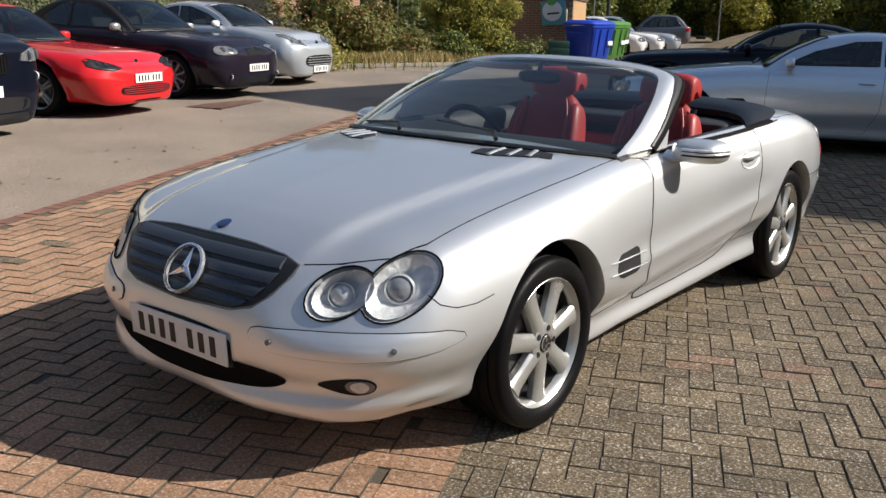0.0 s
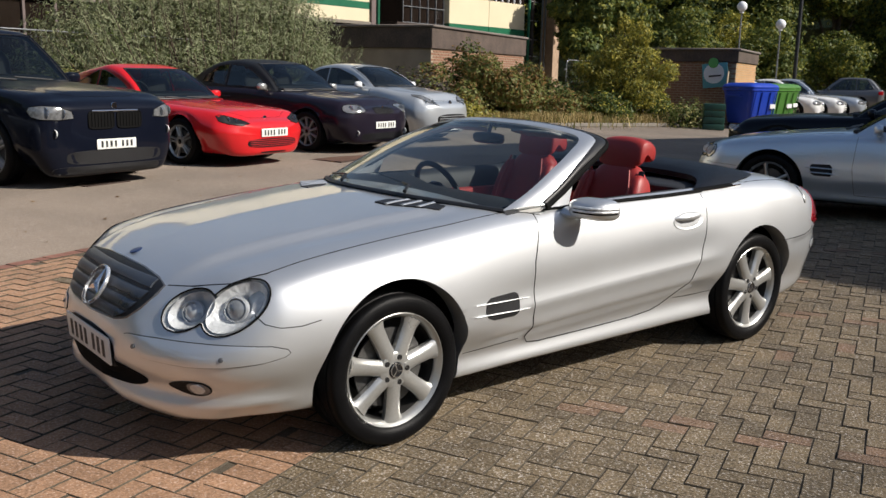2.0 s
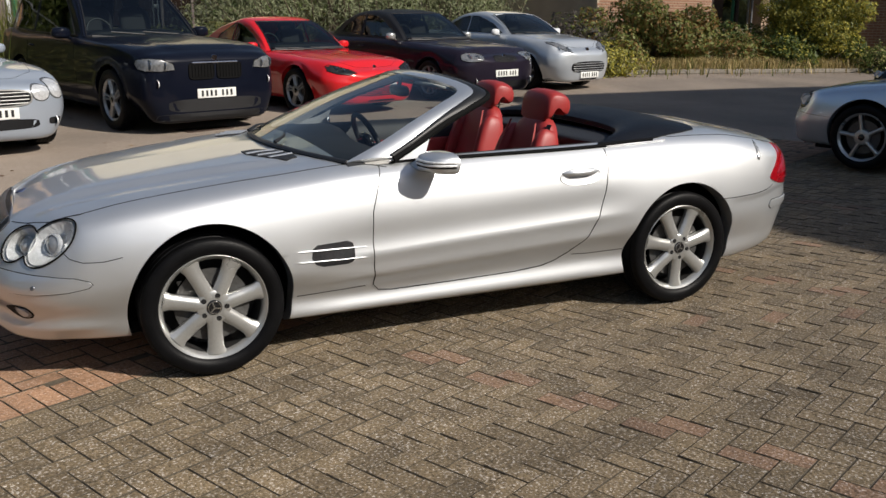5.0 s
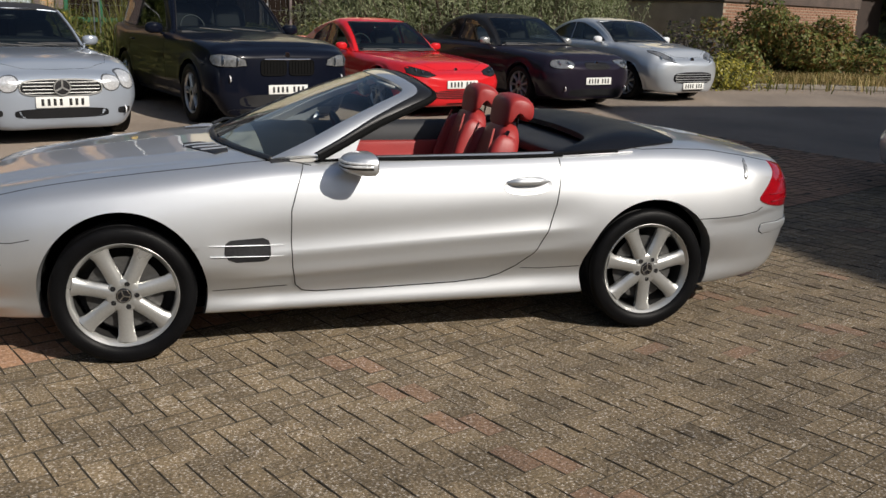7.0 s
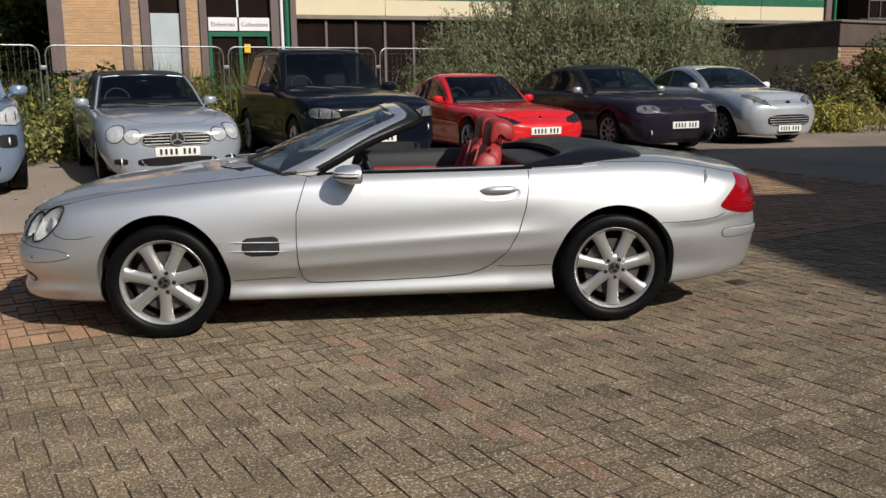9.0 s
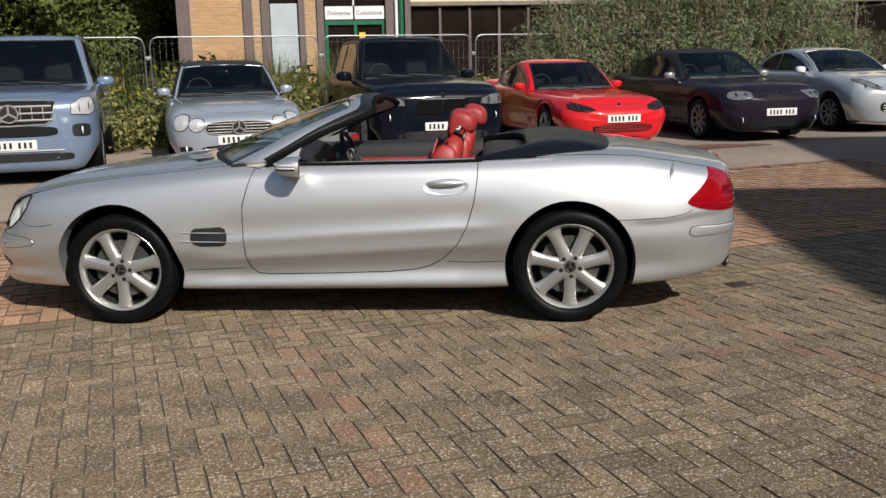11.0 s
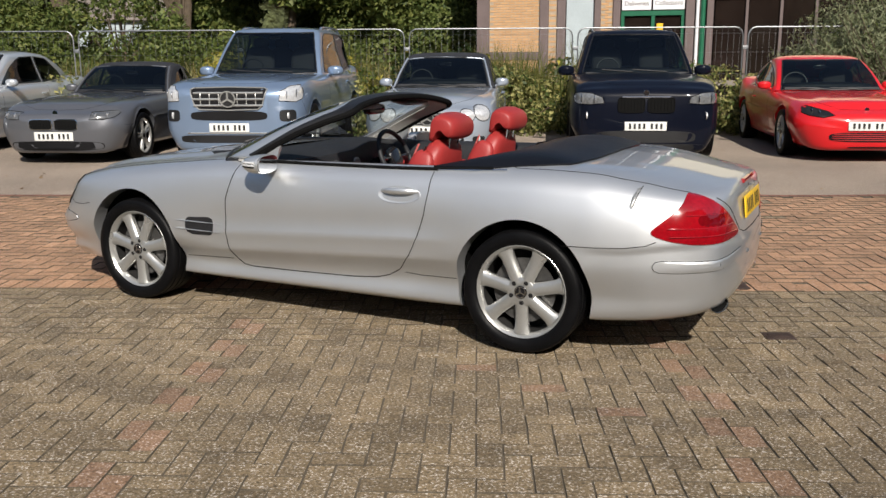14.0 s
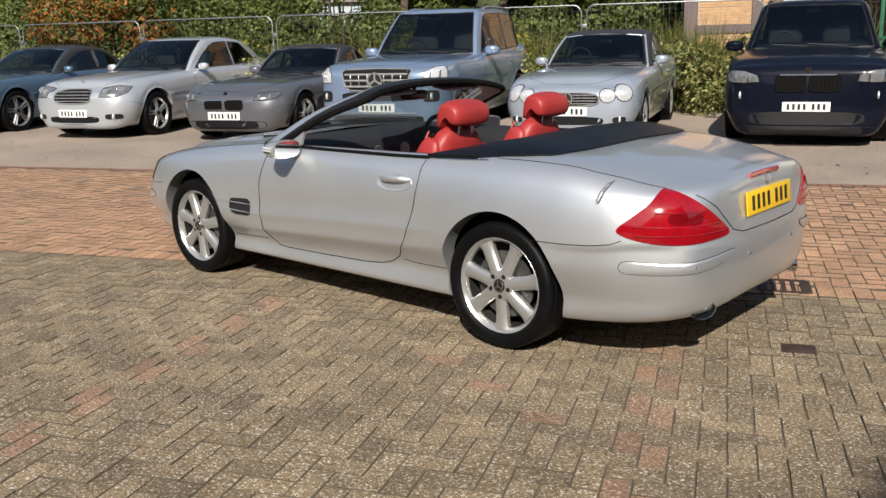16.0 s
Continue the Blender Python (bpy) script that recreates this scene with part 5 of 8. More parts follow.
        part("fog_lens", decal(tree, oval(.058, .044, 18), (-2.06, s * .675, .346), (-.62, -s * .78, 0), (0, 0, 1), (.8, -s * .5, 0), .010, .006, .004, rings=3), CARLAMP, fog)
        # tail lamp wrapped round the corner
        p, way, r = Vector((2.10, s * .66, .70)), Vector((-.75, -s * .62, 0)), Vector((.62, -s * .75, 0))
        tail = [(-.262, -.030), (-.20, .022), (-.12, .086), (-.06, .136), (-.025, .147), (.05, .116), (.14, .058), (.22, -.005), (.285, -.058), (.275, -.078), (.2, -.085), (.08, -.090), (-.06, -.090), (-.17, -.075), (-.24, -.052)]
        tail = soften(tail)
        tl = part("tail_lamp", decal(tree, tail, p, r, up, way, .006, .012, .010, rings=7), REDLAMP, car, "red wrap-round tail lamp")
        for z, a, b in ((-.012, -.20, .215), (-.050, -.19, .25), (.048, -.11, .13)):
            bm = bmesh.new()
            tube(bm, on_body(tree, [p + r * a + up * z, p + r * b + up * z], way, .0150), .0022, 6)
            part("lamp_rib", bm, REDLAMP, tl)
        part("brake_lens", decal(tree, oval(.17, .062, 24, 2.6), p + r * .03 + up * .022, r, up, way, .0155, .004, .002, rings=3), REDDEEP, tl)
        # rear bumper strip
        p, way, r = Vector((2.10, s * .66, .505)), Vector((-.72, -s * .69, 0)), Vector((.69, -s * .72, 0))
        band = [(-.245, 0), (-.235, .022), (-.21, .028), (-.1, .024), (.05, .026), (.18, .036), (.29, .050), (.315, .046), (.30, .024), (.24, .0), (.12, -.020), (0, -.027), (-.12, -.029), (-.215, -.027), (-.238, -.016)]
        st = part("bumper_strip", decal(tree, band, p, r, up, way, .006, .008, .004, rings=6), SILVER, car)
        part("strip_gap", seam(tree, [p + r * a + up * b for a, b in band + band[:1]], way, .0026, .001), GAP, st)
        # exhaust: an oval open pipe, turned a little outwards
        ax_ = Vector((.85, s * .52, -.06)).normalized()
        across = Vector((-ax_.y, ax_.x, 0)).normalized()
        mouth = Vector((2.205, s * .545, .284))

        def oval_pipe(steps, cap):
            bm = bmesh.new()
            rows = [[bm.verts.new(mouth + ax_ * d + across * math.cos(q) * r_ + up * math.sin(q) * r_ * .62) for q in [2 * math.pi * i / 28 for i in range(28)]] for d, r_ in steps]
            for u, v in zip(rows, rows[1:]):
                for i in range(28):
                    bm.faces.new((u[i], u[(i + 1) % 28], v[(i + 1) % 28], v[i]))
            bm.faces.new(rows[cap])
            bmesh.ops.recalc_face_normals(bm, faces=bm.faces)
            return bm
        ex_ = part("exhaust_pipe", oval_pipe([(-.17, .060), (-.05, .067), (-.006, .068), (0, .066), (-.001, .060), (-.02, .059)], 0), CHROME, car)
        # near-black cup: shade deep in the pipe is put into its colour
        part("exhaust_bore", oval_pipe([(-.008, .0585), (-.12, .056)], 1), BORE_DARK, ex_)
        # slim upright trim at the corner of the boot lid
        fin = [(1.853, .872), (1.841, .832), (1.831, .790), (1.824, .777), (1.816, .790), (1.822, .828), (1.835, .862)]
        tr = part("boot_corner_trim", decal(tree, fin, (0, s, 0), (1, 0, 0), (0, 0, 1), (0, -s, 0), .009, .012, .004, rings=3, dense=.02), ALLOY, body)
        part("trim_gap", seam(tree, [(x, s, z) for x, z in fin[:4]], (0, -s, 0), .003, .001), GAP, tr)

    # bonnet: edges and vents
    line = [(-.62, .742), (-.95, .745), (-1.28, .735), (-1.60, .725), (-1.79, .715)]
    for s in (-1, 1):
        part("bonnet_gap", seam(tree, [(x, s * y, 2) for x, y in line] + [(-1.898, s * .672, 2), (-1.992, s * .545, 2), (-2.055, s * .44, 2)], (0, 0, -1), .0024), GAP, body)
        hv = soften([(-1.045, .300), (-.895, .292), (-.775, .545), (-.885, .597)], 1)
        vent = part("bonnet_vent", decal(tree, [(x, s * y) for x, y in hv], (0, 0, 2), (1, 0, 0), (0, 1, 0), (0, 0, -1), .005, .008, rings=4), MESH, car, "dark mesh bonnet vent with silver blades")
        for f in (.26, .50, .74):
            a = Vector((-1.045 + .160 * f, s * (.302 + .292 * f), 2))
            b = Vector((-.893 + .118 * f, s * (.292 + .250 * f), 2))
            bm = bmesh.new()
            tube(bm, on_body(tree, [a, b], (0, 0, -1), .006, .02), .012, 8, flat=.4)
            part("vent_blade", bm, SILVER, vent)
    # grille
    fwd = (1, 0, 0)
    gshape = [(-.43, .690), (-.36, .710), (-.2, .722), (0, .726), (.2, .722), (.36, .710), (.43, .690), (.425, .662), (.385, .605), (.33, .563), (.25, .545), (0, .535), (-.25, .545), (-.33, .563), (-.385, .605), (-.425, .662)]
    gr = part("grille", decal(tree, gshape, (-2.2, 0, 0), (0, 1, 0), (0, 0, 1), fwd, .0055, .02, rings=14, dense=.014, mid=(0, .63)), BLACK, car, "dark louvred grille")
    def face(y, z):
        hit, _, _ = cast(tree, (-2.4, y, z), fwd)
        return hit if hit is not None else Vector((-2.1, y, z))
    def reach(z):
        return float(np.interp(z, [.530, .545, .563, .605, .662, .690], [.20, .25, .325, .378, .415, .405])) - .030
    blade = [(.012, .016), (-.003, .018), (-.012, .013), (-.015, 0), (-.013, -.011), (-.006, -.016), (.012, -.013)]
    for k in range(4):
        z0 = .567 + k * .0415
        bm = bmesh.new()
        rows = []
        for f in np.linspace(-1, 1, 21):
            ring = []
            for dx, dz in blade:
                q = face(f * reach(z0 + dz), z0 + dz)
                ring.append(bm.verts.new(q + Vector((dx, 0, 0))))
            rows.append(ring)
        n = len(blade)
        for u, v in zip(rows, rows[1:]):
            for i in range(n):
                bm.faces.new((u[i], u[(i + 1) % n], v[(i + 1) % n], v[i]))
        bm.faces.new(rows[0])
        bm.faces.new(rows[-1][::-1])
        bmesh.ops.recalc_face_normals(bm, faces=bm.faces)
        part("grille_louvre", bm, LOUVRE, gr)
    bm = bmesh.new()
    tube(bm, on_body(tree, [(-2.4, y, z) for y, z in gshape + gshape[:1]], fwd, .001)[:-1], .005, 6, closed=True)
    part("grille_frame", bm, GREY, gr)
    c = face(0, .625) - Vector((.020, 0, 0))
    tilt = Matrix.Translation(c) @ Matrix.Rotation(radians(33), 4, "Y") @ Matrix.Rotation(math.pi / 2, 4, "Z")
    bm = bmesh.new()
    lathe(bm, [(.088, 0), (.088, .012), (.080, .014), (.079, 0)], 40, tilt, close=True)
    for k in range(3):
        q = 2 * math.pi * k / 3
        rot = tilt @ Matrix.Rotation(q, 4, "Y")
        a, b, tip, top = rot @ Vector((-.013, .002, .004)), rot @ Vector((.013, .002, .004)), rot @ Vector((0, .004, .08)), rot @ Vector((0, .018, .006))
        vs = [bm.verts.new(p) for p in (a, b, tip, top)]
        for t in ((0, 2, 3), (1, 3, 2), (0, 3, 1), (0, 1, 2)):
            bm.faces.new([vs[i] for i in t])
    bmesh.ops.recalc_face_normals(bm, faces=bm.faces)
    part("star_emblem", bm, BRIGHT, gr, "chrome three-pointed emblem in a ring", smooth=False)
    hit, nor, _ = cast(tree, (-2.012, 0, 2), (0, 0, -1))
    bm = bmesh.new()
    disc(bm, hit, (-.32, 0, .95), .027, .004, 24)
    bb = part("bonnet_badge", bm, BADGE, car, "small round blue badge")
    # front plate and lower intake
    number_plate(car, (-2.222, 0, .412), (0, -1, 0), (-.06, 0, 1))
    bm = bmesh.new()
    box(bm, (-2.214, -.267, .351), (-2.10, .267, .472), .006)
    part("plate_holder", bm, BLACK, car)
    part("lower_intake", decal(tree, soften([(-.455, .342), (-.43, .362), (-.36, .372), (-.2, .380), (0, .382), (.2, .380), (.36, .372), (.43, .362), (.455, .342), (.43, .318), (.36, .300), (.2, .287), (0, .282), (-.2, .287), (-.36, .300), (-.43, .318)]), (-2.3, 0, 0), (0, 1, 0), (0, 0, 1), fwd, .004, .02, rings=5), GAP, car, "wide dark lower intake")
    # boot lid
    lid = [(1.25, .765), (1.5, .752), (1.75, .735), (1.95, .695), (2.06, .66)]
    for s in (-1, 1):
        part("boot_gap", seam(tree, [(1.18, s * .735, 2), (1.22, s * .76, 2)] + [(x, s * y, 2) for x, y in lid], (0, 0, -1), .0026), GAP, body)
        part("boot_gap", seam(tree, [(2.6, s * .60, .815), (2.6, s * .50, .75), (2.6, s * .43, .68), (2.6, s * .38, .635), (2.6, s * .30, .615), (2.6, 0, .61)], (-1, 0, 0), .0028), GAP, body)
    bm = bmesh.new()
    tube(bm, on_body(tree, [(2.6, -.155, .848), (2.6, 0, .852), (2.6, .155, .848)], (-1, 0, 0), .004), .013, 8)
    part("high_brake_lamp", bm, REDLAMP, car)
    hit, nor, _ = cast(tree, (2.6, 0, .812), (-1, 0, 0))
    em = Matrix.Translation(hit) @ Vector((0, 1, 0)).rotation_difference(nor).to_matrix().to_4x4()
    bm = bmesh.new()
    lathe(bm, [(.036, 0), (.036, .008), (.031, .008), (.031, 0)], 28, em)
    for k in range(3):
        box(bm, (-.004, 0, 0), (.004, .009, .034), m=em @ Matrix.Rotation(2 * math.pi * k / 3, 4, "Y"))
    part("boot_emblem", bm, CHROME, car, "chrome three-pointed emblem in a ring")
    px = max((cast(tree, (2.6, y, .725), (-1, 0, 0))[0] or Vector((2.2, 0, 0))).x for y in (-.24, 0, .24)) + .006
    number_plate(car, (px + .002, 0, .728), (0, 1, 0), (-.10, 0, 1), yellow=True)
    for y in (-.66, -.25, .25, .66):
        hit, nor, _ = cast(tree, (2.6, y, .508), (-1, 0, 0))
        if hit is not None:
            bm = bmesh.new()
            disc(bm, hit + nor * .008, nor, .011, .004, 14)
            part("parking_sensor", bm, GREY, body)

    # screen: frame, glass
    F = spline([Vector(p) for p in ((-.63, -.742, .902), (-.45, -.735, .985), (-.27, -.705, 1.075), (-.10, -.655, 1.150), (.03, -.585, 1.203), (.02, -.45, 1.232), (-.02, -.22, 1.252), (-.04, 0, 1.258))], 5)
    R_ = spline([Vector(p) for p in ((-.41, -.800, .925), (-.28, -.785, .992), (-.12, -.750, 1.075), (.04, -.705, 1.140), (.165, -.640, 1.188), (.155, -.50, 1.224), (.135, -.25, 1.250), (.13, 0, 1.257))], 5)
    F += [Vector((p.x, -p.y, p.z)) for p in F[-2::-1]]
    R_ += [Vector((p.x, -p.y, p.z)) for p in R_[-2::-1]]

    def ribbon(bm, A, B, lift, thick, lanes=5):
        rows = []
        for i, (a, b) in enumerate(zip(A, B)):
            k = min(i + 1, len(A) - 1)
            j = max(i - 1, 0)
            nrm = (b - a).cross(A[k] - A[j]).normalized()
            if nrm.z < 0:
                nrm = -nrm
            row = [a.lerp(b, q / lanes) + nrm * lift * (1 - (2 * q / lanes - 1) ** 2) for q in range(lanes + 1)]
            row += [b.lerp(a, q / lanes) - nrm * thick for q in range(lanes + 1)]
            rows.append([bm.verts.new(p) for p in row])
        for P, Q in zip(rows, rows[1:]):
            for j in range(len(P)):
                bm.faces.new((P[j], P[(j + 1) % len(P)], Q[(j + 1) % len(P)], Q[j]))
        bm.faces.new(rows[0])
        bm.faces.new(rows[-1])
        bmesh.ops.recalc_face_normals(bm, faces=bm.faces)
    bm = bmesh.new()
    ribbon(bm, F, R_, .014, .012)
    frame_ = part("screen_frame", bm, SILVER, car, "silver windscreen frame", flat_angle=60)
    bm = bmesh.new()
    tube(bm, [p + Vector((.008, -.006 * (1 if p.y > 0 else -1), -.012)) for p in R_], .019, 8)
    part("frame_seal", bm, GAP, frame_)
    # black outer strip, wider towards the header
    bm = bmesh.new()
    k = len(F) - 1
    share = [.06 + .46 * min(1, min(i, k - i) / 20) ** 2 for i in range(k + 1)]
    ribbon(bm, [a.lerp(b, 1 - q) + Vector((0, 0, .014)) for a, b, q in zip(F, R_, share)], [b + (b - a) * .06 for a, b in zip(F, R_)], .006, .010)
    part("frame_seal", bm, BLACK, frame_, "black rubber roof seal")
    bm = bmesh.new()
    ribbon(bm, [p.lerp(q, .1) + Vector((0, 0, -.026)) for p, q in zip(F, R_)], [p.lerp(q, .9) + Vector((0, 0, -.026)) for p, q in zip(F, R_)], .002, .006)
    part("frame_lining", bm, surface("pale_grey_lining", (.46, .45, .42), .8, var=.1, bump=.1), frame_, "pale grey inner lining of the frame")
    # two folded sun visors under the header
    for s in (-1, 1):
        bm = bmesh.new()
        pad(bm, Matrix.Translation((.04, s * .30, 1.205)) @ Matrix.Rotation(radians(12), 4, "Y"), .15, .36, .022, 4)
        part("sun_visor", bm, bpy.data.materials["pale_grey_lining"], frame_)
    half = F[:26]
    bm = bmesh.new()
    NU, NV = 20, 14
    rows = []
    for j in range(NV + 1):
        f = j / NV
        e = half[min(int(f * 20), 19)].lerp(half[min(int(f * 20), 19) + 1], f * 20 - min(int(f * 20), 19))
        c = Vector((-.875, 0, .938)).lerp(Vector((-.045, 0, 1.254)), f) + Vector((0, 0, .018 * math.sin(math.pi * f)))
        row = []
        for i in range(NU + 1):
            s = 2 * i / NU - 1
            q = abs(s) ** 2.2
            row.append(bm.verts.new(Vector((c.x + (e.x - c.x) * q, s * abs(e.y), c.z + (e.z - c.z) * q))))
        rows.append(row)
    for A, B in zip(rows, rows[1:]):
        for i in range(NU):
            bm.faces.new((A[i], A[i + 1], B[i + 1], B[i]))
    ws = part("windscreen", bm, SCREEN, car, "clear slightly tinted windscreen")
    ws.visible_shadow = False
    edge = [Vector((-.875 + .245 * abs(s) ** 2.2, s * .74, .936 - .034 * abs(s) ** 2.2)) for s in np.linspace(-1, 1, 21)]
    bm = bmesh.new()
    tube(bm, [p + Vector((.020, 0, .002)) for p in edge], .024, 8, flat=.45)
    part("scuttle", bm, BLACK, car, "black panel at the foot of the screen")
    for a, b in (((-.84, -.30, .957), (-.66, .16, .985)), ((-.855, .22, .957), (-.68, .58, .948))):
        bm = bmesh.new()
        tube(bm, [Vector(a), Vector(a) + Vector((.06, .05, .022)), Vector(b)], [.010, .007, .005], 6)
        part("wiper", bm, BLACK, car)
    # inner mirror
    bm = bmesh.new()
    pad(bm, Matrix.Translation((-.05, 0, 1.165)), .05, .24, .062, 3.4)
    tube(bm, [(-.05, 0, 1.19), (-.035, 0, 1.245)], .012, 8)
    part("inner_mirror", bm, GLOSSBLACK, car)

    # door mirrors
    for s in (-1, 1):
        bm = bmesh.new()
        rings = []
        for x, w, h, dy in ((-.318, .05, .03, .006), (-.312, .10, .06, .004), (-.295, .15, .086, .002), (-.268, .182, .106, 0), (-.235, .198, .116, 0), (-.205, .200, .118, 0), (-.188, .196, .114, 0)):
            rings.append([bm.verts.new((x + .03 * (a / .1) * .5, s * (.935 + dy * 2 + a * 1.15), .907 + b)) for a, b in oval(w, h * .88, 24, 3.2)])
        for A, B in zip(rings, rings[1:]):
            for j in range(24):
                bm.faces.new((A[j], A[(j + 1) % 24], B[(j + 1) % 24], B[j]))
        bm.faces.new(rings[0])
        bm.faces.new(rings[-1])
        tube(bm, [(-.27, s * .80, .882), (-.262, s * .84, .872), (-.255, s * .88, .876)], [.050, .038, .032], 12, flat=.55)
        bmesh.ops.recalc_face_normals(bm, faces=bm.faces)
        pod = BVHTree.FromBMesh(bm)
        mp = part("door_mirror", bm, SILVER, car)
        bm = bmesh.new()
        vs = [bm.verts.new((-.185 + .03 * (a / .1) * .5, s * (.935 + a * 1.15), .907 + b)) for a, b in oval(.178, .092, 24, 3.2)]
        f = bm.faces.new(vs)
        g = bmesh.ops.extrude_face_region(bm, geom=[f])
        bmesh.ops.translate(bm, vec=(.004, 0, 0), verts=[v for v in g["geom"] if isinstance(v, bmesh.types.BMVert)])
        bmesh.ops.recalc_face_normals(bm, faces=bm.faces)
        part("mirror_glass", bm, CHROME, mp, smooth=False)
        # clear indicator strip round the front, in dark grooves
        for z, r in ((.921, .0065), (.907, .0065), (.914, .003), (.897, .004)):
            bm = bmesh.new()
            tube(bm, on_body(pod, [(-.31, s * .885, z), (-.29, s * .96, z), (-.25, s * 1.02, z), (-.20, s * 1.055, z)], (.8, -s * .6, 0), .0015, .012), r, 8)
            part(*(("indicator", bm, LAMP, mp, "clear indicator strip") if r > .005 else ("mirror_groove", bm, GAP, mp)))
        # sail panel at the foot of the pillar
        bm = bmesh.new()
        a = [Vector((-.43, s * .795, .905)), Vector((-.24, s * .79, .912)), Vector((-.20, s * .775, 1.02)), Vector((-.28, s * .785, .985))]
        lo = [bm.verts.new(p) for p in a]
        hi = [bm.verts.new(p - Vector((0, s * .02, 0))) for p in a]
        bm.faces.new(lo)
        bm.faces.new(hi[::-1])
        for j in range(4):
            bm.faces.new((lo[j], lo[(j + 1) % 4], hi[(j + 1) % 4], hi[j]))
        bmesh.ops.recalc_face_normals(bm, faces=bm.faces)
        part("sail_panel", bm, SILVER, mp, smooth=False)

    # cockpit
    bm = bmesh.new()
    box(bm, (-.62, -.70, .26), (1.12, .70, .30))
    box(bm, (1.06, -.70, .28), (1.12, .70, .86))
    box(bm, (-.66, -.70, .28), (-.60, .70, .86))
    part("cockpit_tub", bm, CARPET, car)
    for s in (-1, 1):
        bm = bmesh.new()
        rings = []
        for x in np.linspace(-.62, .78, 16):
            z = .905 + .016 * (x + .6) / 1.4
            sec = [(.775, z - .02), (.748, z + .002), (.70, z - .004), (.672, z - .03), (.655, z - .10), (.65, .72)]
            rings.append([bm.verts.new((x, s * y, zz)) for y, zz in sec])
        for A, B in zip(rings, rings[1:]):
            for j in range(5):
                bm.faces.new((A[j], B[j], B[j + 1], A[j + 1]))
        bmesh.ops.recalc_face_normals(bm, faces=bm.faces)
        dt = part("door_top", bm, DASH, car, "charcoal upper door trim")
        bm = bmesh.new()
        box(bm, (-.60, s * .61 if s > 0 else -.67, .32), (.80, s * .67 if s > 0 else -.61, .80), .03)
        part("door_card", bm, LEATHER, car, "red leather door panel")
        bm = bmesh.new()
        tube(bm, [(-.30, s * .60, .70), (-.05, s * .575, .70), (.25, s * .575, .695), (.45, s * .60, .69)], .022, 8)
        part("door_pull", bm, CHROME, dt)
        bm = bmesh.new()
        tube(bm, on_body(tree, [(-.42, s * .772, 2), (0, s * .785, 2), (.5, s * .79, 2), (1.10, s * .785, 2)], (0, 0, -1), .004), .014, 6, flat=.7)
        part("belt_seal", bm, GAP, car)
        bm = bmesh.new()
        tube(bm, on_body(tree, [(.80, s * .795, 2), (1.0, s * .797, 2), (1.18, s * .79, 2)], (0, 0, -1), .006), .006, 6)
        part("belt_trim", bm, CHROME, car)
    # dash
    bm = bmesh.new()
    rings = []
    for y in np.linspace(-.70, .70, 21):
        hump = .045 * math.exp(-((y - .36) / .16) ** 2)
        fx = -.80 + .17 * (abs(y) / .7) ** 2.2
        sec = [(fx, .905), (fx + .10, .922), (-.50, .925 + hump * .5), (-.36, .915 + hump), (-.29, .885 + hump), (-.27, .83), (-.30, .72), (-.33, .60), (-.38, .45)]
        rings.append([bm.verts.new((x, y, z)) for x, z in sec])
    for A, B in zip(rings, rings[1:]):
        for j in range(len(A) - 1):
            bm.faces.new((A[j], A[j + 1], B[j + 1], B[j]))
    bmesh.ops.recalc_face_normals(bm, faces=bm.faces)
    part("dashboard", bm, DASH, car)
    for s in (-1, 1):
        for y in (.62 * s, .12 * s):
            bm = bmesh.new()
            disc(bm, (-.268, y, .80), (1, 0, .1), .045, .012, 20)
            part("air_vent", bm, DARKALLOY, car)
    # console
    bm = bmesh.new()
    box(bm, (-.34, -.12, .30), (.62, .12, .60), .04)
    box(bm, (.10, -.11, .55), (.60, .11, .70), .04)
    con = part("centre_console", bm, DASH, car)
    bm = bmesh.new()
    tube(bm, [(-.02, 0, .58), (-.01, 0, .70)], [.012, .010], 8)
    pad(bm, Matrix.Translation((-.01, 0, .72)), .05, .045, .055, 2.4)
    part("gear_lever", bm, CHROME, con)
    # steering wheel
    m = Matrix.Translation((-.10, .36, .83)) @ Matrix.Rotation(radians(-24), 4, "Y")
    bm = bmesh.new()
    tube(bm, [m @ Vector((0, .185 * math.cos(q), .185 * math.sin(q))) for q in np.linspace(0, 2 * math.pi, 37)[:-1]], .016, 10, closed=True)
    sw = part("steering_wheel", bm, DASH, car)
    bm = bmesh.new()
    pad(bm, m @ Matrix.Translation((-.01, 0, 0)), .06, .15, .14, 3)
    for q in (0, math.pi, -math.pi / 2 - .45, -math.pi / 2 + .45):
        tube(bm, [m @ Vector((-.005, .06 * math.cos(q), .06 * math.sin(q))), m @ Vector((0, .18 * math.cos(q), .18 * math.sin(q)))], .013, 8)
    tube(bm, [m @ Vector((-.02, 0, 0)), m @ Vector((-.22, 0, .02))], .04, 10)
    part("steering_boss", bm, GLOSSBLACK, sw)

    # seats
    for y0, dx in ((-.375, 0), (.345, .05)):
        S = Matrix.Translation((dx, y0, 0))
        bm = bmesh.new()
        pad(bm, S @ Matrix.Translation((.20, 0, .50)) @ Matrix.Rotation(radians(-6), 4, "Y"), .56, .40, .17, 4)
        seat = part("seat_cushion", bm, LEATHER, car, "red leather seat cushion")
        for q in (-1, 1):
            bm = bmesh.new()
            pad(bm, S @ Matrix.Translation((.19, q * .215, .525)) @ Matrix.Rotation(radians(-6), 4, "Y"), .52, .10, .19, 3)
            part("cushion_bolster", bm, LEATHER, seat)
        back = S @ Matrix.Translation((.555, 0, .74)) @ Matrix.Rotation(radians(17), 4, "Y")
        bm = bmesh.new()
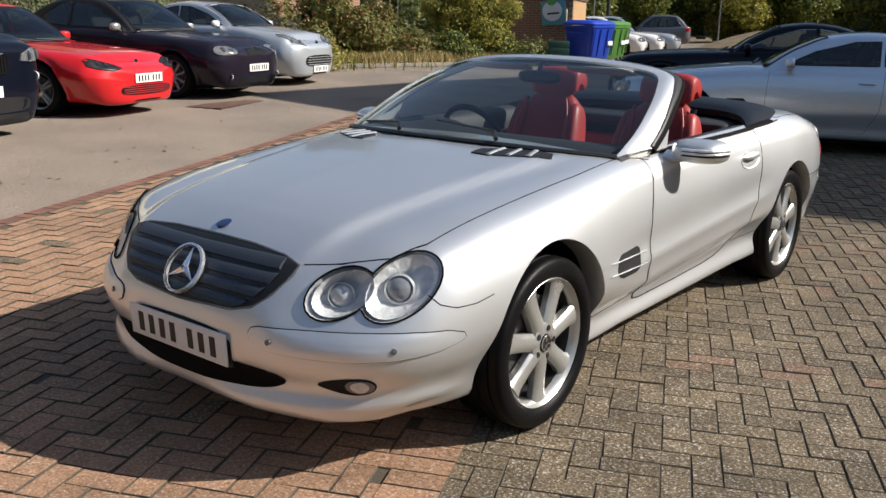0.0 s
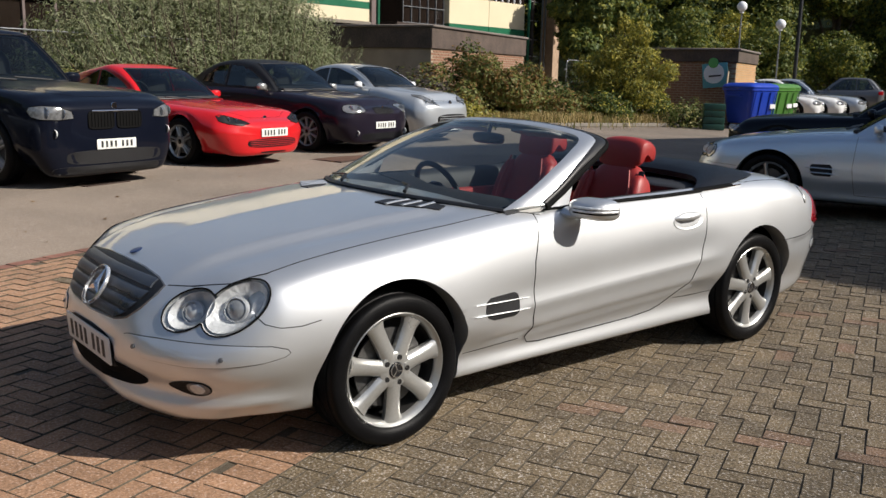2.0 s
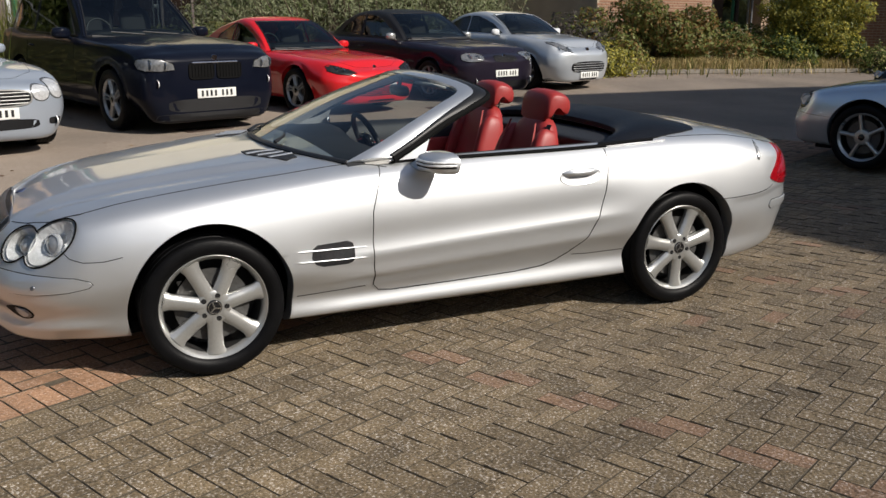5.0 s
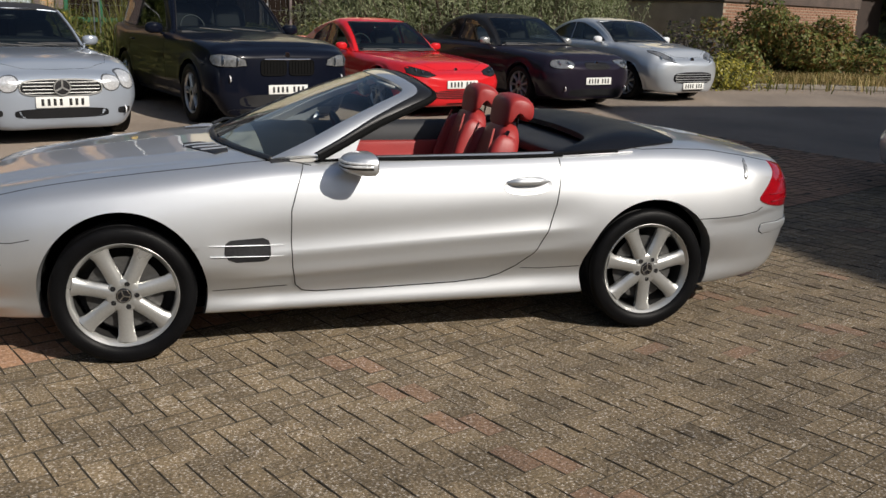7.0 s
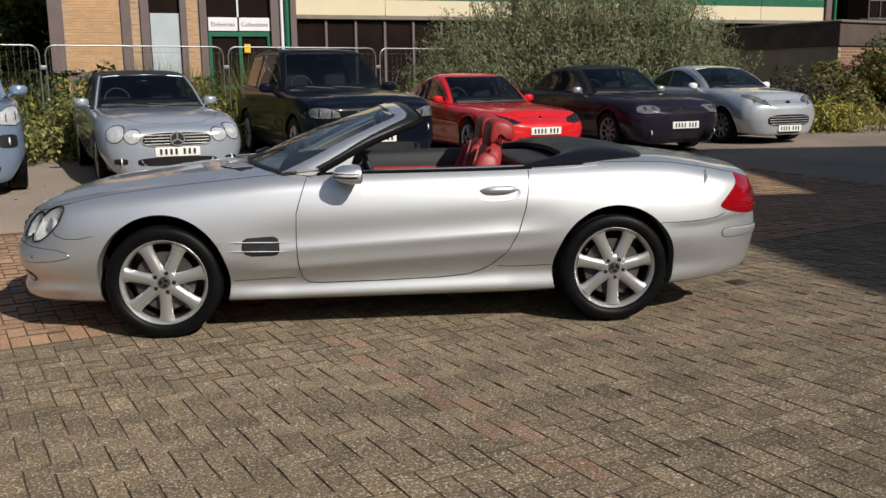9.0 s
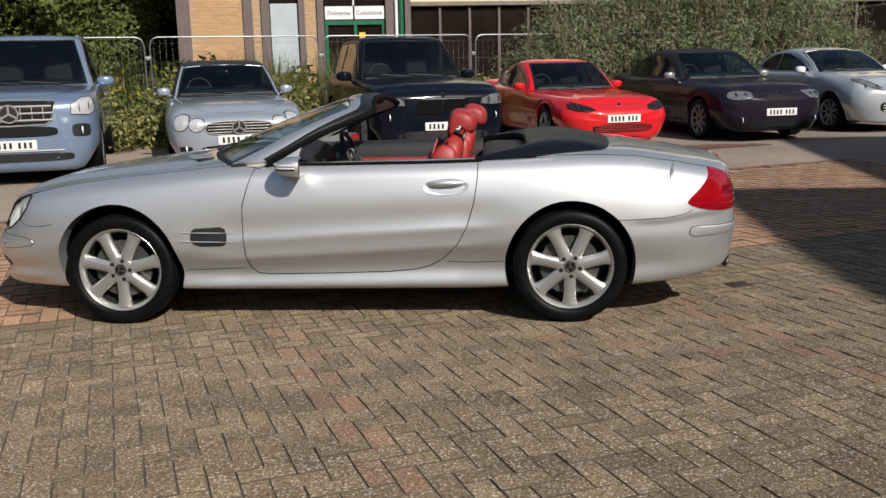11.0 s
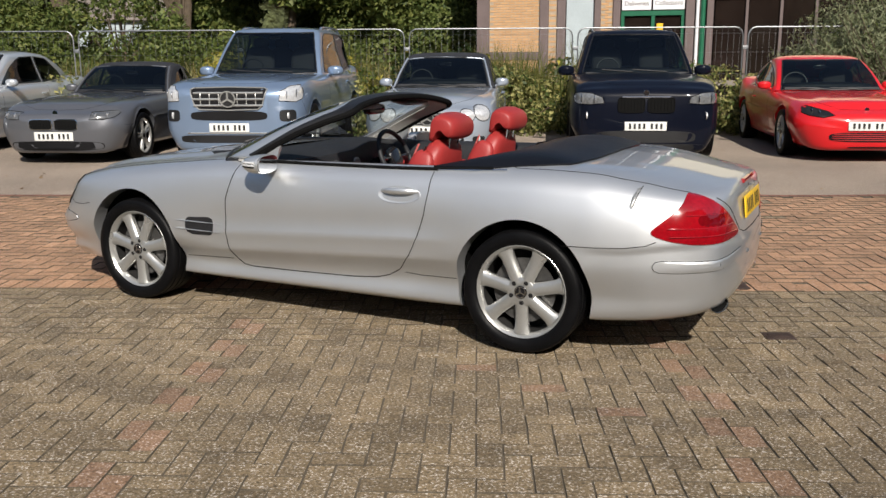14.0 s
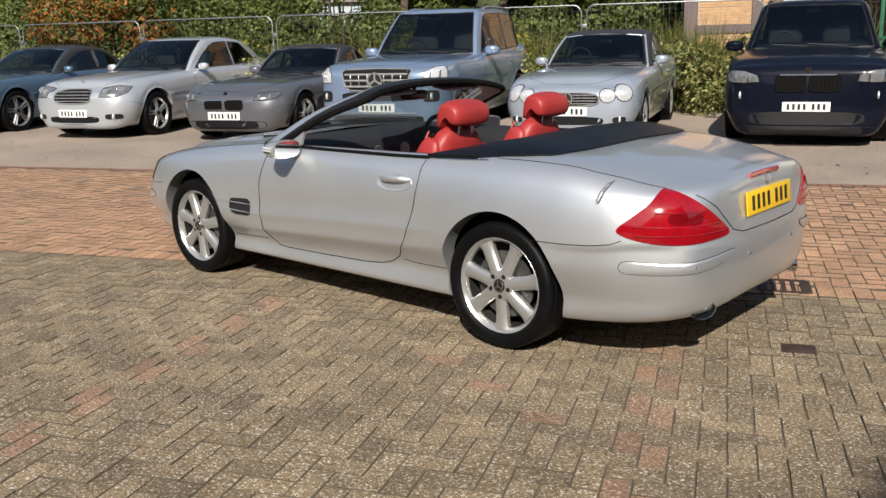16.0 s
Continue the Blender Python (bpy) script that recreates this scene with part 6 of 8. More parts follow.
        pad(bm, back, .15, .42, .62, 3.2)
        for v in bm.verts:
            lp = back.inverted() @ v.co
            lp.y *= 1 - .10 * max(0, (lp.z + .05) / .35) ** 3
            v.co = back @ lp
        sb = part("backrest", bm, LEATHER, car, "red leather backrest with pale piping")
        for q in (-1, 1):
            bm = bmesh.new()
            bl = back @ Matrix.Translation((-.025, q * .195, -.03)) @ Matrix.Rotation(radians(q * 6), 4, "X")
            pad(bm, bl, .17, .10, .54, 3)
            part("back_bolster", bm, LEATHER, sb)
            bm = bmesh.new()
            tube(bm, [back @ Vector((-.105 + .03 * abs(z), q * (.175 - .06 * max(0, z / .3) ** 2), z)) for z in np.linspace(-.27, .25, 12)], .0055, 6)
            part("piping", bm, LEATHER_SEAM, sb)
        h = S @ Matrix.Translation((.665, 0, 1.095)) @ Matrix.Rotation(radians(12), 4, "Y")
        bm = bmesh.new()
        rows = []
        for i in range(15):
            q = math.pi * (i / 14 - .5) * 1.0
            y = .150 * math.sin(q)
            k = max(.12, math.cos(q)) ** .55
            sec = [(-.062, -.095), (-.070, -.02), (-.066, .045), (-.035, .078), (.025, .084), (.075, .066), (.098, .025), (.100, -.022), (.082, -.045), (.055, -.040), (.035, -.020), (.005, -.012), (-.020, -.045), (-.035, -.090)]
            sec = spline([Vector((a * (.55 + .45 * k), y, b * (.45 + .55 * k))) for a, b in sec + sec[:1]], 2)[:-1]
            rows.append([bm.verts.new(h @ p) for p in sec])
        for A, B in zip(rows, rows[1:]):
            for j in range(len(A)):
                bm.faces.new((A[j], A[(j + 1) % len(A)], B[(j + 1) % len(A)], B[j]))
        bm.faces.new(rows[0])
        bm.faces.new(rows[-1])
        bmesh.ops.recalc_face_normals(bm, faces=bm.faces)
        hr = part("head_restraint", bm, LEATHER, car, "red leather hooked head restraint", flat_angle=70)
        for q in (-1, 1):
            bm = bmesh.new()
            tube(bm, [h @ Vector((.035, q * .055, -.02)), h @ Vector((.04, q * .055, -.16))], .006, 8)
            part("restraint_post", bm, CHROME, hr)
        # buckle and belt
        bm = bmesh.new()
        tube(bm, [S @ Vector((.60, -.17 if y0 < 0 else .17, 1.0)), S @ Vector((.50, -.19 if y0 < 0 else .19, .80)), S @ Vector((.42, -.22 if y0 < 0 else .22, .55))], .018, 6, flat=.25)
        part("seat_belt", bm, BLACK, sb)

    # rear bulkhead and folded-roof cover
    bm = bmesh.new()
    box(bm, (.78, -.64, .34), (.89, .64, .80), .04)
    part("rear_bulkhead", bm, LEATHER, car, "red trimmed rear bulkhead")
    bm = bmesh.new()
    pad(bm, Matrix.Translation((.97, 0, .885)), .36, 1.30, .07, 5)
    part("rear_shelf", bm, DASH, car)
    bm = bmesh.new()
    rows = []
    for j in range(15):
        f = j / 14
        row = []
        for i in range(33):
            s = 2 * i / 32 - 1
            y = s * .772
            x0 = 1.06 - .30 * abs(s) ** 6
            x1 = 1.555 - .11 * abs(s) ** 3 - .33 * max(0, (abs(s) - .84) / .16) ** 2
            x = x0 + (max(x1, x0 + .02) - x0) * f
            hit, _, _ = cast(tree, (x, y, 2), (0, 0, -1))
            z = (hit.z if hit is not None else .93) + .010 + .038 * math.sin(math.pi * min(1, f * 1.02) ** .8) ** .8 * (1 - abs(s) ** 8)
            row.append(bm.verts.new((x, y, z)))
        rows.append(row)
    for A, B in zip(rows, rows[1:]):
        for i in range(32):
            bm.faces.new((A[i], A[i + 1], B[i + 1], B[i]))
    rim = [e for e in bm.edges if e.is_boundary]
    ex = bmesh.ops.extrude_edge_only(bm, edges=rim)
    bmesh.ops.translate(bm, vec=(0, 0, -.03), verts=[v for v in ex["geom"] if isinstance(v, bmesh.types.BMVert)])
    bmesh.ops.recalc_face_normals(bm, faces=bm.faces)
    part("roof_cover", bm, HOOD_CLOTH, car, "charcoal cover over the folded roof")
    return car


hero()

# ---- second roadster and dark coupe in the shade ----
def stand(x, y, deg):
    """Pose of a car whose body centre stands at (x, y) with its nose along deg."""
    return Matrix.Translation((x, y, rise(x, y))) @ Matrix.Rotation(radians(deg + 180), 4, "Z")


AX = 108.0
h_ = Vector((math.cos(radians(AX)), math.sin(radians(AX)), 0))
r_ = Vector((h_.y, -h_.x, 0))
c1 = Vector((5.60, 1.66, 0)) - h_ * 1.283 + r_ * .87
parked_car("coupe", stand(c1.x, c1.y, AX), "steel-blue metallic coupe standing in shade on tarmac", STEEL,
           dict(rows=HERO_ROWS, L=4.53, W=1.82, H=1.30, wb=2.565, fo=.983, clear=.17, nose=.62, bon=.92, belt=.92, tail=.96, cowl=-.60, roof0=.18, roof1=.95, glass1=1.55, R=.325, rim=.24, spokes=5, style="five",
                lampshape=TWIN, lamp=(.42, .16, .6, .64), bulbs=((.13, 0, .055), (-.11, 0, .048)), grille=(.8, .16, .60, "slats"), star=1, badge=.08, badgez=.60, plate=.42, gill=1), "coupe")
c2 = Vector((9.19, 2.83, 0)) - h_ * .72 + r_ * .78
parked_car("coupe", stand(c2.x, c2.y, AX), "black coupe with bright window trim standing in shade", NAVY,
           dict(L=4.6, W=1.80, H=1.36, wb=2.70, fo=.86, clear=.16, nose=.66, bon=.92, belt=.94, tail=.98, cowl=-.60, roof0=.25, roof1=.95, glass1=1.7, R=.325, rim=.23, spokes=5, style="five",
                lamp=(.42, .14, .6, .68), grille=(.8, .16, .60, "fine"), plate=.42, trim=1), "coupe")

# ---- building that throws the shade, behind the viewer ----
BRICK = surface("orange_buff_brick", (.52, .31, .15), .85, var=.15, scale=3, fine=60, bump=.2, each=.10)
MORTAR = surface("pale_mortar", (.42, .34, .25), .95, var=.15, fine=120, bump=.2)
REDBRICK = surface("plain_red_brick_wall", (.30, .16, .10), .9, var=.25, scale=1.5, fine=40, bump=.3)
PIER = surface("mauve_brown_pier", (.14, .105, .10), .7, var=.15, scale=3, fine=60, bump=.1)
CREAM = surface("cream_cladding", (.66, .58, .40), .6, var=.06, scale=.8, fine=40, bump=.05)
GREEN = surface("dark_green_paint", (.012, .12, .06), .4, var=.12, scale=4, bump=.05)
DOORPALE = surface("pale_blue_door_panel", (.42, .48, .50), .45, var=.08, scale=2, fine=30, bump=.05)
SIGNW = surface("white_sign_board", (.75, .76, .78), .5, var=.04, bump=.02)
BROWNGLASS = surface("dark_brown_glass", (.016, .011, .009), .06, var=.3, scale=2, bump=0, spec=.6, rvar=.03)
TIMBER = surface("dark_brown_cladding", (.035, .022, .016), .7, var=.3, scale=4, fine=50, bump=.2)
ROOFING = surface("grey_felt_roof", (.20, .17, .15), .9, var=.25, scale=2, fine=50, bump=.3)
GALV = surface("galvanised_steel", (.28, .29, .30), .42, .8, var=.15, scale=20, bump=.05)
STEEL_DARK = surface("dark_painted_pole", (.02, .022, .024), .5, var=.2, bump=.05)

nb = thing("neighbouring_building", Matrix.Translation((0, 0, 0)), "tall plain brick building beside the paving", "building", kind="structure")
for lo, hi in (((11.1, -45, -.2), (13.09, -7.35, 10)), ((13.09, -45, -.2), (55, -2.35, 10))):
    bm = bmesh.new()
    box(bm, lo, hi)
    part("wall", bm, REDBRICK, nb, smooth=False)

# ---- works building behind the fence; E runs along its front ----
FA_ANG = 12.6
FB = Matrix.Translation((-3.4, 21.5, .25)) @ Matrix.Rotation(radians(FA_ANG), 4, "Z")
works = thing("works_building", FB, "cream and buff brick works building with green stripe", "building")


def slab_part(name, x0, x1, y0, y1, z0, z1, mat, parent=works, label="", bevel=.006):
    bm = bmesh.new()
    box(bm, (x0, y0, z0), (x1, y1, z1), bevel, 1)
    return part(name, bm, mat, parent, label, smooth=False)


slab_part("core_wall", -5.0, 21.0, .35, 9, -.3, 7, TIMBER)
slab_part("core_wall", 21.0, 34.0, 2.2, 9, -.3, 7, TIMBER)
slab_part("roof", -5.3, 34.6, -.1, 9.2, 7.0, 7.2, ROOFING)
for x0, x1 in ((-5.15, -4.78), (-3.26, -3.0), (-2.74, -2.50), (-1.66, -1.48), (-1.12, -.92), (.92, 1.16), (1.50, 1.68)):
    slab_part("pier", x0, x1, -.06, .35, -.3, 7, PIER)
bricks_at = []
for x0, x1 in ((-4.78, -3.26), (-3.0, -2.74), (-1.48, -1.12)):
    slab_part("brick_panel", x0, x1, .02, .35, -.3, 7, MORTAR)
    bricks_at.append((x0, x1))
slab_part("band", -4.78, -3.26, -.02, .02, 1.30, 1.55, PIER)
slab_part("door", -2.48, -1.68, .05, .35, -.3, 3.18, DOORPALE, label="pale blue tall door panel")
slab_part("window", -2.48, -1.68, .10, .35, 3.18, 7, BROWNGLASS)
ent = slab_part("entrance_window", -.90, .90, .12, .35, 3.10, 7, BROWNGLASS)
slab_part("mullion", -.05, .0, .06, .12, 3.10, 7, SIGNW, ent)
for x0, x1, word in ((-.88, -.05, "Deliveries"), (.0, .88, "Collections")):
    sg = slab_part("sign", x0, x1, .02, .10, 2.70, 3.08, SIGNW, label="white door sign reading " + word)
    cu = bpy.data.curves.new("sign_text", "FONT")
    cu.body, cu.size, cu.extrude, cu.align_x, cu.align_y = word, .17, .003, "CENTER", "CENTER"
    tmp = bpy.data.objects.new("tmp", cu)
    me = bpy.data.meshes.new_from_object(tmp)
    bpy.data.objects.remove(tmp)
    t_ = part("lettering", me, PIER, sg, smooth=False)
    t_.matrix_basis = Matrix.Translation(((x0 + x1) / 2, .014, 2.88)) @ Matrix.Rotation(math.pi / 2, 4, "X")
gd = slab_part("green_door", -.90, .90, .14, .35, -.3, 2.68, BROWNGLASS)
for x0, x1, z0, z1 in ((-.90, .90, 2.54, 2.68), (-.90, -.80, -.3, 2.54), (-.04, .06, -.3, 2.54), (.80, .90, -.3, 2.54), (-.8, .8, 1.0, 1.12)):
    slab_part("door_frame", x0, x1, .06, .14, z0, z1, GREEN, gd)
slab_part("notice", .12, .30, .05, .06, 2.08, 2.32, surface("yellow_notice", (.8, .5, .02), .5, var=.05, bump=0), gd)
bm = bmesh.new()
tube(bm, [(1.24, -.04, -.3), (1.24, -.04, 7)], .05, 10)
part("rainwater_pipe", bm, SIGNW, works)
bm = bmesh.new()
tube(bm, [(1.39, -.05, -.3), (1.39, -.05, 7)], .07, 12)
part("rainwater_pipe", bm, GREEN, works, "green rainwater pipe")
for i in range(7):
    x0 = 1.68 + i * 2.76
    slab_part("cladding_panel", x0 + .004, x0 + 2.756, .05, .34, 3.18, 3.66, CREAM, bevel=.012)
    slab_part("cladding_panel", x0 + .004, x0 + 2.756, .05, .34, 3.92, 7.0, CREAM, bevel=.012)
    slab_part("stripe", x0 + .002, x0 + 2.758, .046, .34, 3.66, 3.92, GREEN, bevel=.01)
    slab_part("ledge", x0, x0 + 2.76, -.03, .34, 3.06, 3.18, KERB, bevel=.01)
    for k in range(3):
        w_ = slab_part("window", x0 + .05 + k * .92, x0 + .05 + (k + 1) * .92 - .1, .16, .34, .7, 3.0, BROWNGLASS)
        slab_part("frame", x0 + .05 + (k + 1) * .92 - .1, x0 + .05 + (k + 1) * .92 - .02, .08, .34, .6, 3.06, PIER, w_)
    slab_part("sill", x0, x0 + 2.76, .0, .34, .55, .7, KERB)
slab_part("pier", 21.0, 21.25, -.05, .4, -.3, 7, PIER)
bm = bmesh.new()
tube(bm, [(21.4, -.02, -.3), (21.4, -.02, 7)], .07, 12)
part("rainwater_pipe", bm, GREEN, works)
win = slab_part("window", 23.2, 26.0, .3, 2.2, 3.30, 7, BROWNGLASS)
for k in range(6):
    slab_part("glazing_bar", 23.2 + k * .54, 23.235 + k * .54, .24, .3, 3.30, 7, GALV, win)
for z in (3.30, 3.95, 4.6, 5.25):
    slab_part("glazing_bar", 23.2, 26.0, .23, .29, z, z + .035, GALV, win)
slab_part("lower_wall", 22.8, 26.0, .2, 2.2, -.3, 3.30, TIMBER)
for k in range(2):
    x0 = 26.05 + k * 2.98
    slab_part("cladding_panel", x0, x0 + 2.96, .05, 2.2, 3.42, 4.6, CREAM, bevel=.012)
    slab_part("stripe", x0, x0 + 2.96, .046, 2.2, 3.14, 3.42, GREEN, bevel=.01)
    slab_part("window", x0, x0 + 2.96, .1, 2.2, 4.6, 7, BROWNGLASS)
    for q in range(6):
        slab_part("glazing_bar", x0 + q * .5, x0 + q * .5 + .05, .02, .1, 4.6, 7, SIGNW)
    slab_part("cladding_panel", x0, x0 + 2.96, .05, 2.2, 2.7, 3.14, CREAM, bevel=.012)
    slab_part("lower_wall", x0, x0 + 2.96, .3, 2.2, -.3, 2.7, TIMBER)
for x, mm, r in ((32.3, GREEN, .07), (32.6, TIMBER, .10), (33.5, GALV, .05), (33.8, GALV, .05)):
    bm = bmesh.new()
    tube(bm, [(x, .0, -.3), (x, .0, 7)], r, 10)
    part("pipe", bm, mm, works)
for z in (2.2, 3.0, 3.9, 4.8):
    bm = bmesh.new()
    tube(bm, [(32.3, -.05, z), (33.0, -.05, z)], .03, 8)
    part("rail", bm, GALV, works)
slab_part("end_pier", 34.5, 35.1, -.1, .6, -.3, 7, surface("pale_brick_pier", (.50, .36, .25), .9, var=.2, scale=6, fine=60, bump=.3))

# ---- flat-roofed brick outhouse among the shrubs ----
FASCIA = surface("weathered_brown_fascia", (.085, .062, .050), .8, var=.45, scale=2.5, fine=30, bump=.2)


def outhouse(name, x, y, deg, w, l, h, label, fascia=.55):
    t = thing(name, Matrix.Translation((x, y, rise(x, y))) @ Matrix.Rotation(radians(deg), 4, "Z"), label, "outbuilding")
    bm = bmesh.new()
    box(bm, (0, 0, -.3), (w, l, h - fascia))
    part("wall", bm, MORTAR, t, smooth=False)
    bm = bmesh.new()
    box(bm, (-.06, -.06, h - fascia - .07), (w + .06, l + .06, h - .06), .012, 1)
    part("fascia", bm, FASCIA, t, "dark brown board fascia", smooth=False)
    bm = bmesh.new()
    box(bm, (-.12, -.12, h - .07), (w + .12, l + .12, h), .02, 1)
    part("roof", bm, ROOFING, t)
    return t


out1 = outhouse("outhouse", 11.7, 15.4, 26.5, 7.4, 3.2, 2.45, "flat-roofed buff brick outhouse overgrown with shrubs")
hut = outhouse("outhouse", 20.55, 11.9, 24, 4.0, 2.7, 2.28, "small flat-roofed brick hut with a sign", .34)

# sign leaning on the hut front
sg = thing("sign_board", Matrix.Translation((20.25, 12.36, 1.30)) @ Matrix.Rotation(radians(-66), 4, "Z") @ Matrix.Rotation(radians(-6), 4, "Y"), "blue and white sign board on the hut wall", "sign")
bm = bmesh.new()
box(bm, (-.37, -.03, -.02), (.37, 0, .70), .006)
part("board", bm, surface("teal_sign_face", (.10, .33, .40), .4, var=.08, bump=.02), sg)
bm = bmesh.new()
disc(bm, (-.03, -.03, .40), (0, -1, 0), .30, .008, 32)
part("white_disc", bm, SIGNW, sg)
bm = bmesh.new()
disc(bm, (-.03, -.04, .71), (0, -1, 0), .15, .010, 20)
part("green_motif", bm, surface("sign_green", (.10, .36, .10), .4, var=.1, bump=.02), sg)
bm = bmesh.new()
box(bm, (-.18, -.05, .30), (.18, -.038, .35))
part("motif_bar", bm, STEEL_DARK, sg)

# ---- wheeled bins ----
def big_bin(x, y, deg, mat, label):
    b = thing("wheeled_bin", Matrix.Translation((x, y, rise(x, y))) @ Matrix.Rotation(radians(deg), 4, "Z"), label, "bin", "wheeled bins by the hut")
    bm = bmesh.new()
    rows = []
    for z, w, l in ((.18, .50, .36), (.22, .53, .40), (1.0, .64, .50), (1.08, .66, .52), (1.10, .69, .55), (1.15, .69, .55)):
        rows.append([bm.verts.new((a, c, z)) for a, c in oval(w * 2, l * 2, 32, 7)])
    for A, B in zip(rows, rows[1:]):
        for j in range(32):
            bm.faces.new((A[j], A[(j + 1) % 32], B[(j + 1) % 32], B[j]))
    bm.faces.new(rows[0][::-1])
    part("tub", bm, mat, b)
    bm = bmesh.new()
    rows = []
    for z, k in ((1.16, 1.0), (1.20, 1.01), (1.26, .93), (1.30, .7), (1.31, .2)):
        rows.append([bm.verts.new((a * k, c * k, z)) for a, c in oval(1.40, 1.12, 32, 6)])
    for A, B in zip(rows, rows[1:]):
        for j in range(32):
            bm.faces.new((A[j], A[(j + 1) % 32], B[(j + 1) % 32], B[j]))
    bm.faces.new(rows[-1])
    bm.faces.new(rows[0][::-1])
    part("lid", bm, mat, b)
    for sx in (-1, 1):
        for k in range(2):
            bm = bmesh.new()
            tube(bm, [(sx * (.2 + .3 * k), -.42, .3), (sx * (.2 + .3 * k), -.535, 1.05)], .02, 6)
            part("rib", bm, mat, b)
        bm = bmesh.new()
        tube(bm, [(sx * .70, -.2, .95), (sx * .78, -.2, .95), (sx * .78, .2, .95), (sx * .70, .2, .95)], .022, 8)
        part("handle", bm, mat, b)
        for sy in (-1, 1):
            bm = bmesh.new()
            lathe(bm, [(.02, -.03), (.09, -.03), (.1, 0), (.09, .03), (.02, .03)], 20, Matrix.Translation((sx * .42, sy * .30, .10)))
            part("wheel", bm, RUBBER, b)
            bm = bmesh.new()
            box(bm, (sx * .42 - .04, sy * .30 - .05, .11), (sx * .42 + .04, sy * .30 + .05, .2), .01)
            part("castor", bm, GALV, b)
    bm = bmesh.new()
    box(bm, (.25, -.512, .60), (.50, -.495, .72))
    part("sticker", bm, SIGNW, b)


BLUEBIN = surface("blue_bin_plastic", (.012, .05, .42), .42, var=.12, scale=3, fine=60, bump=.05)
GREENBIN = surface("green_bin_plastic", (.07, .20, .035), .45, var=.12, scale=3, fine=60, bump=.05)
big_bin(19.75, 10.85, -2, BLUEBIN, "blue plastic four-wheeled waste bin with domed lid")
big_bin(21.25, 11.2, 0, GREENBIN, "green plastic four-wheeled waste bin")
big_bin(22.55, 11.75, 0, GREENBIN, "green plastic four-wheeled waste bin")
crates = thing("crate_stack", Matrix.Translation((17.9, 10.75, rise(17.9, 10.75))) @ Matrix.Rotation(radians(-50), 4, "Z"), "stack of dark green plastic crates by the hut", "crates")
GREENDARK = surface("dark_green_plastic", (.012, .06, .045), .5, var=.2, bump=.1)
for k in range(4):
    bm = bmesh.new()
    box(bm, (-.28, -.2, k * .18), (.28, .2, k * .18 + .165), .015)
    part("crate", bm, GREENDARK, crates)
bm = bmesh.new()
tube(bm, [(18.3, 10.75, rise(18.3, 10.75)), (20.05, 11.82, 1.75)], .025, 8)
tagged(part("pole", bm, surface("bleached_timber", (.34, .27, .18), .8, var=.2, fine=60)), "bleached timber pole leaning on the hut", "pole")

# ---- lamp posts ----
for x, y, z in ((34.6, 21.0, 4.85), (36.2, 19.9, 4.15), (44, 16.6, 4.2)):
    lp = thing("lamp_post", Matrix.Translation((x, y, rise(x, y))), "slim lamp post with a white globe", "street lamp", "globe lamp posts")
    bm = bmesh.new()
    tube(bm, [(0, 0, -.1), (0, 0, .9), (0, 0, z - .4)], [.06, .042, .035], 10)
    part("post", bm, GALV, lp)
    bm = bmesh.new()
    bmesh.ops.create_uvsphere(bm, u_segments=20, v_segments=12, radius=.235, matrix=Matrix.Translation((0, 0, z - .2)))
    lathe(bm, [(.09, 0), (.10, .06)], 12, Matrix.Translation((0, 0, z - .5)) @ Matrix.Rotation(math.pi / 2, 4, "X"))
    part("globe", bm, SIGNW, lp)
bm = bmesh.new()
tube(bm, [(41, 21.7, 0), (41, 21.7, 9)], [.11, .08], 10)
tagged(part("pole", bm, STEEL_DARK), "tall dark painted pole beyond the hut", "pole")

# ---- cars beyond the hut ----
for x, y, deg, mat, lab, spec in ((28.9, 15.0, 292, WHITE, "white hatchback parked beyond the hut", dict(L=4.2, H=1.46)), (31.4, 15.6, 292, PALE, "pale silver car parked beyond the hut", dict(L=4.5, H=1.5)),
                                  (26.3, 14.5, 292, WHITE, "white car parked beyond the hut", dict(L=4.2, H=1.42)), (39.8, 18.8, 112, GREY, "grey sport utility car parked beyond the hut", dict(L=4.5, H=1.66, bon=1.0, belt=1.02, tail=1.1, glass1=2.1, roof1=1.5, R=.35))):
    parked_car("parked_car", stand(x, y, deg), lab, mat, spec, "far car")

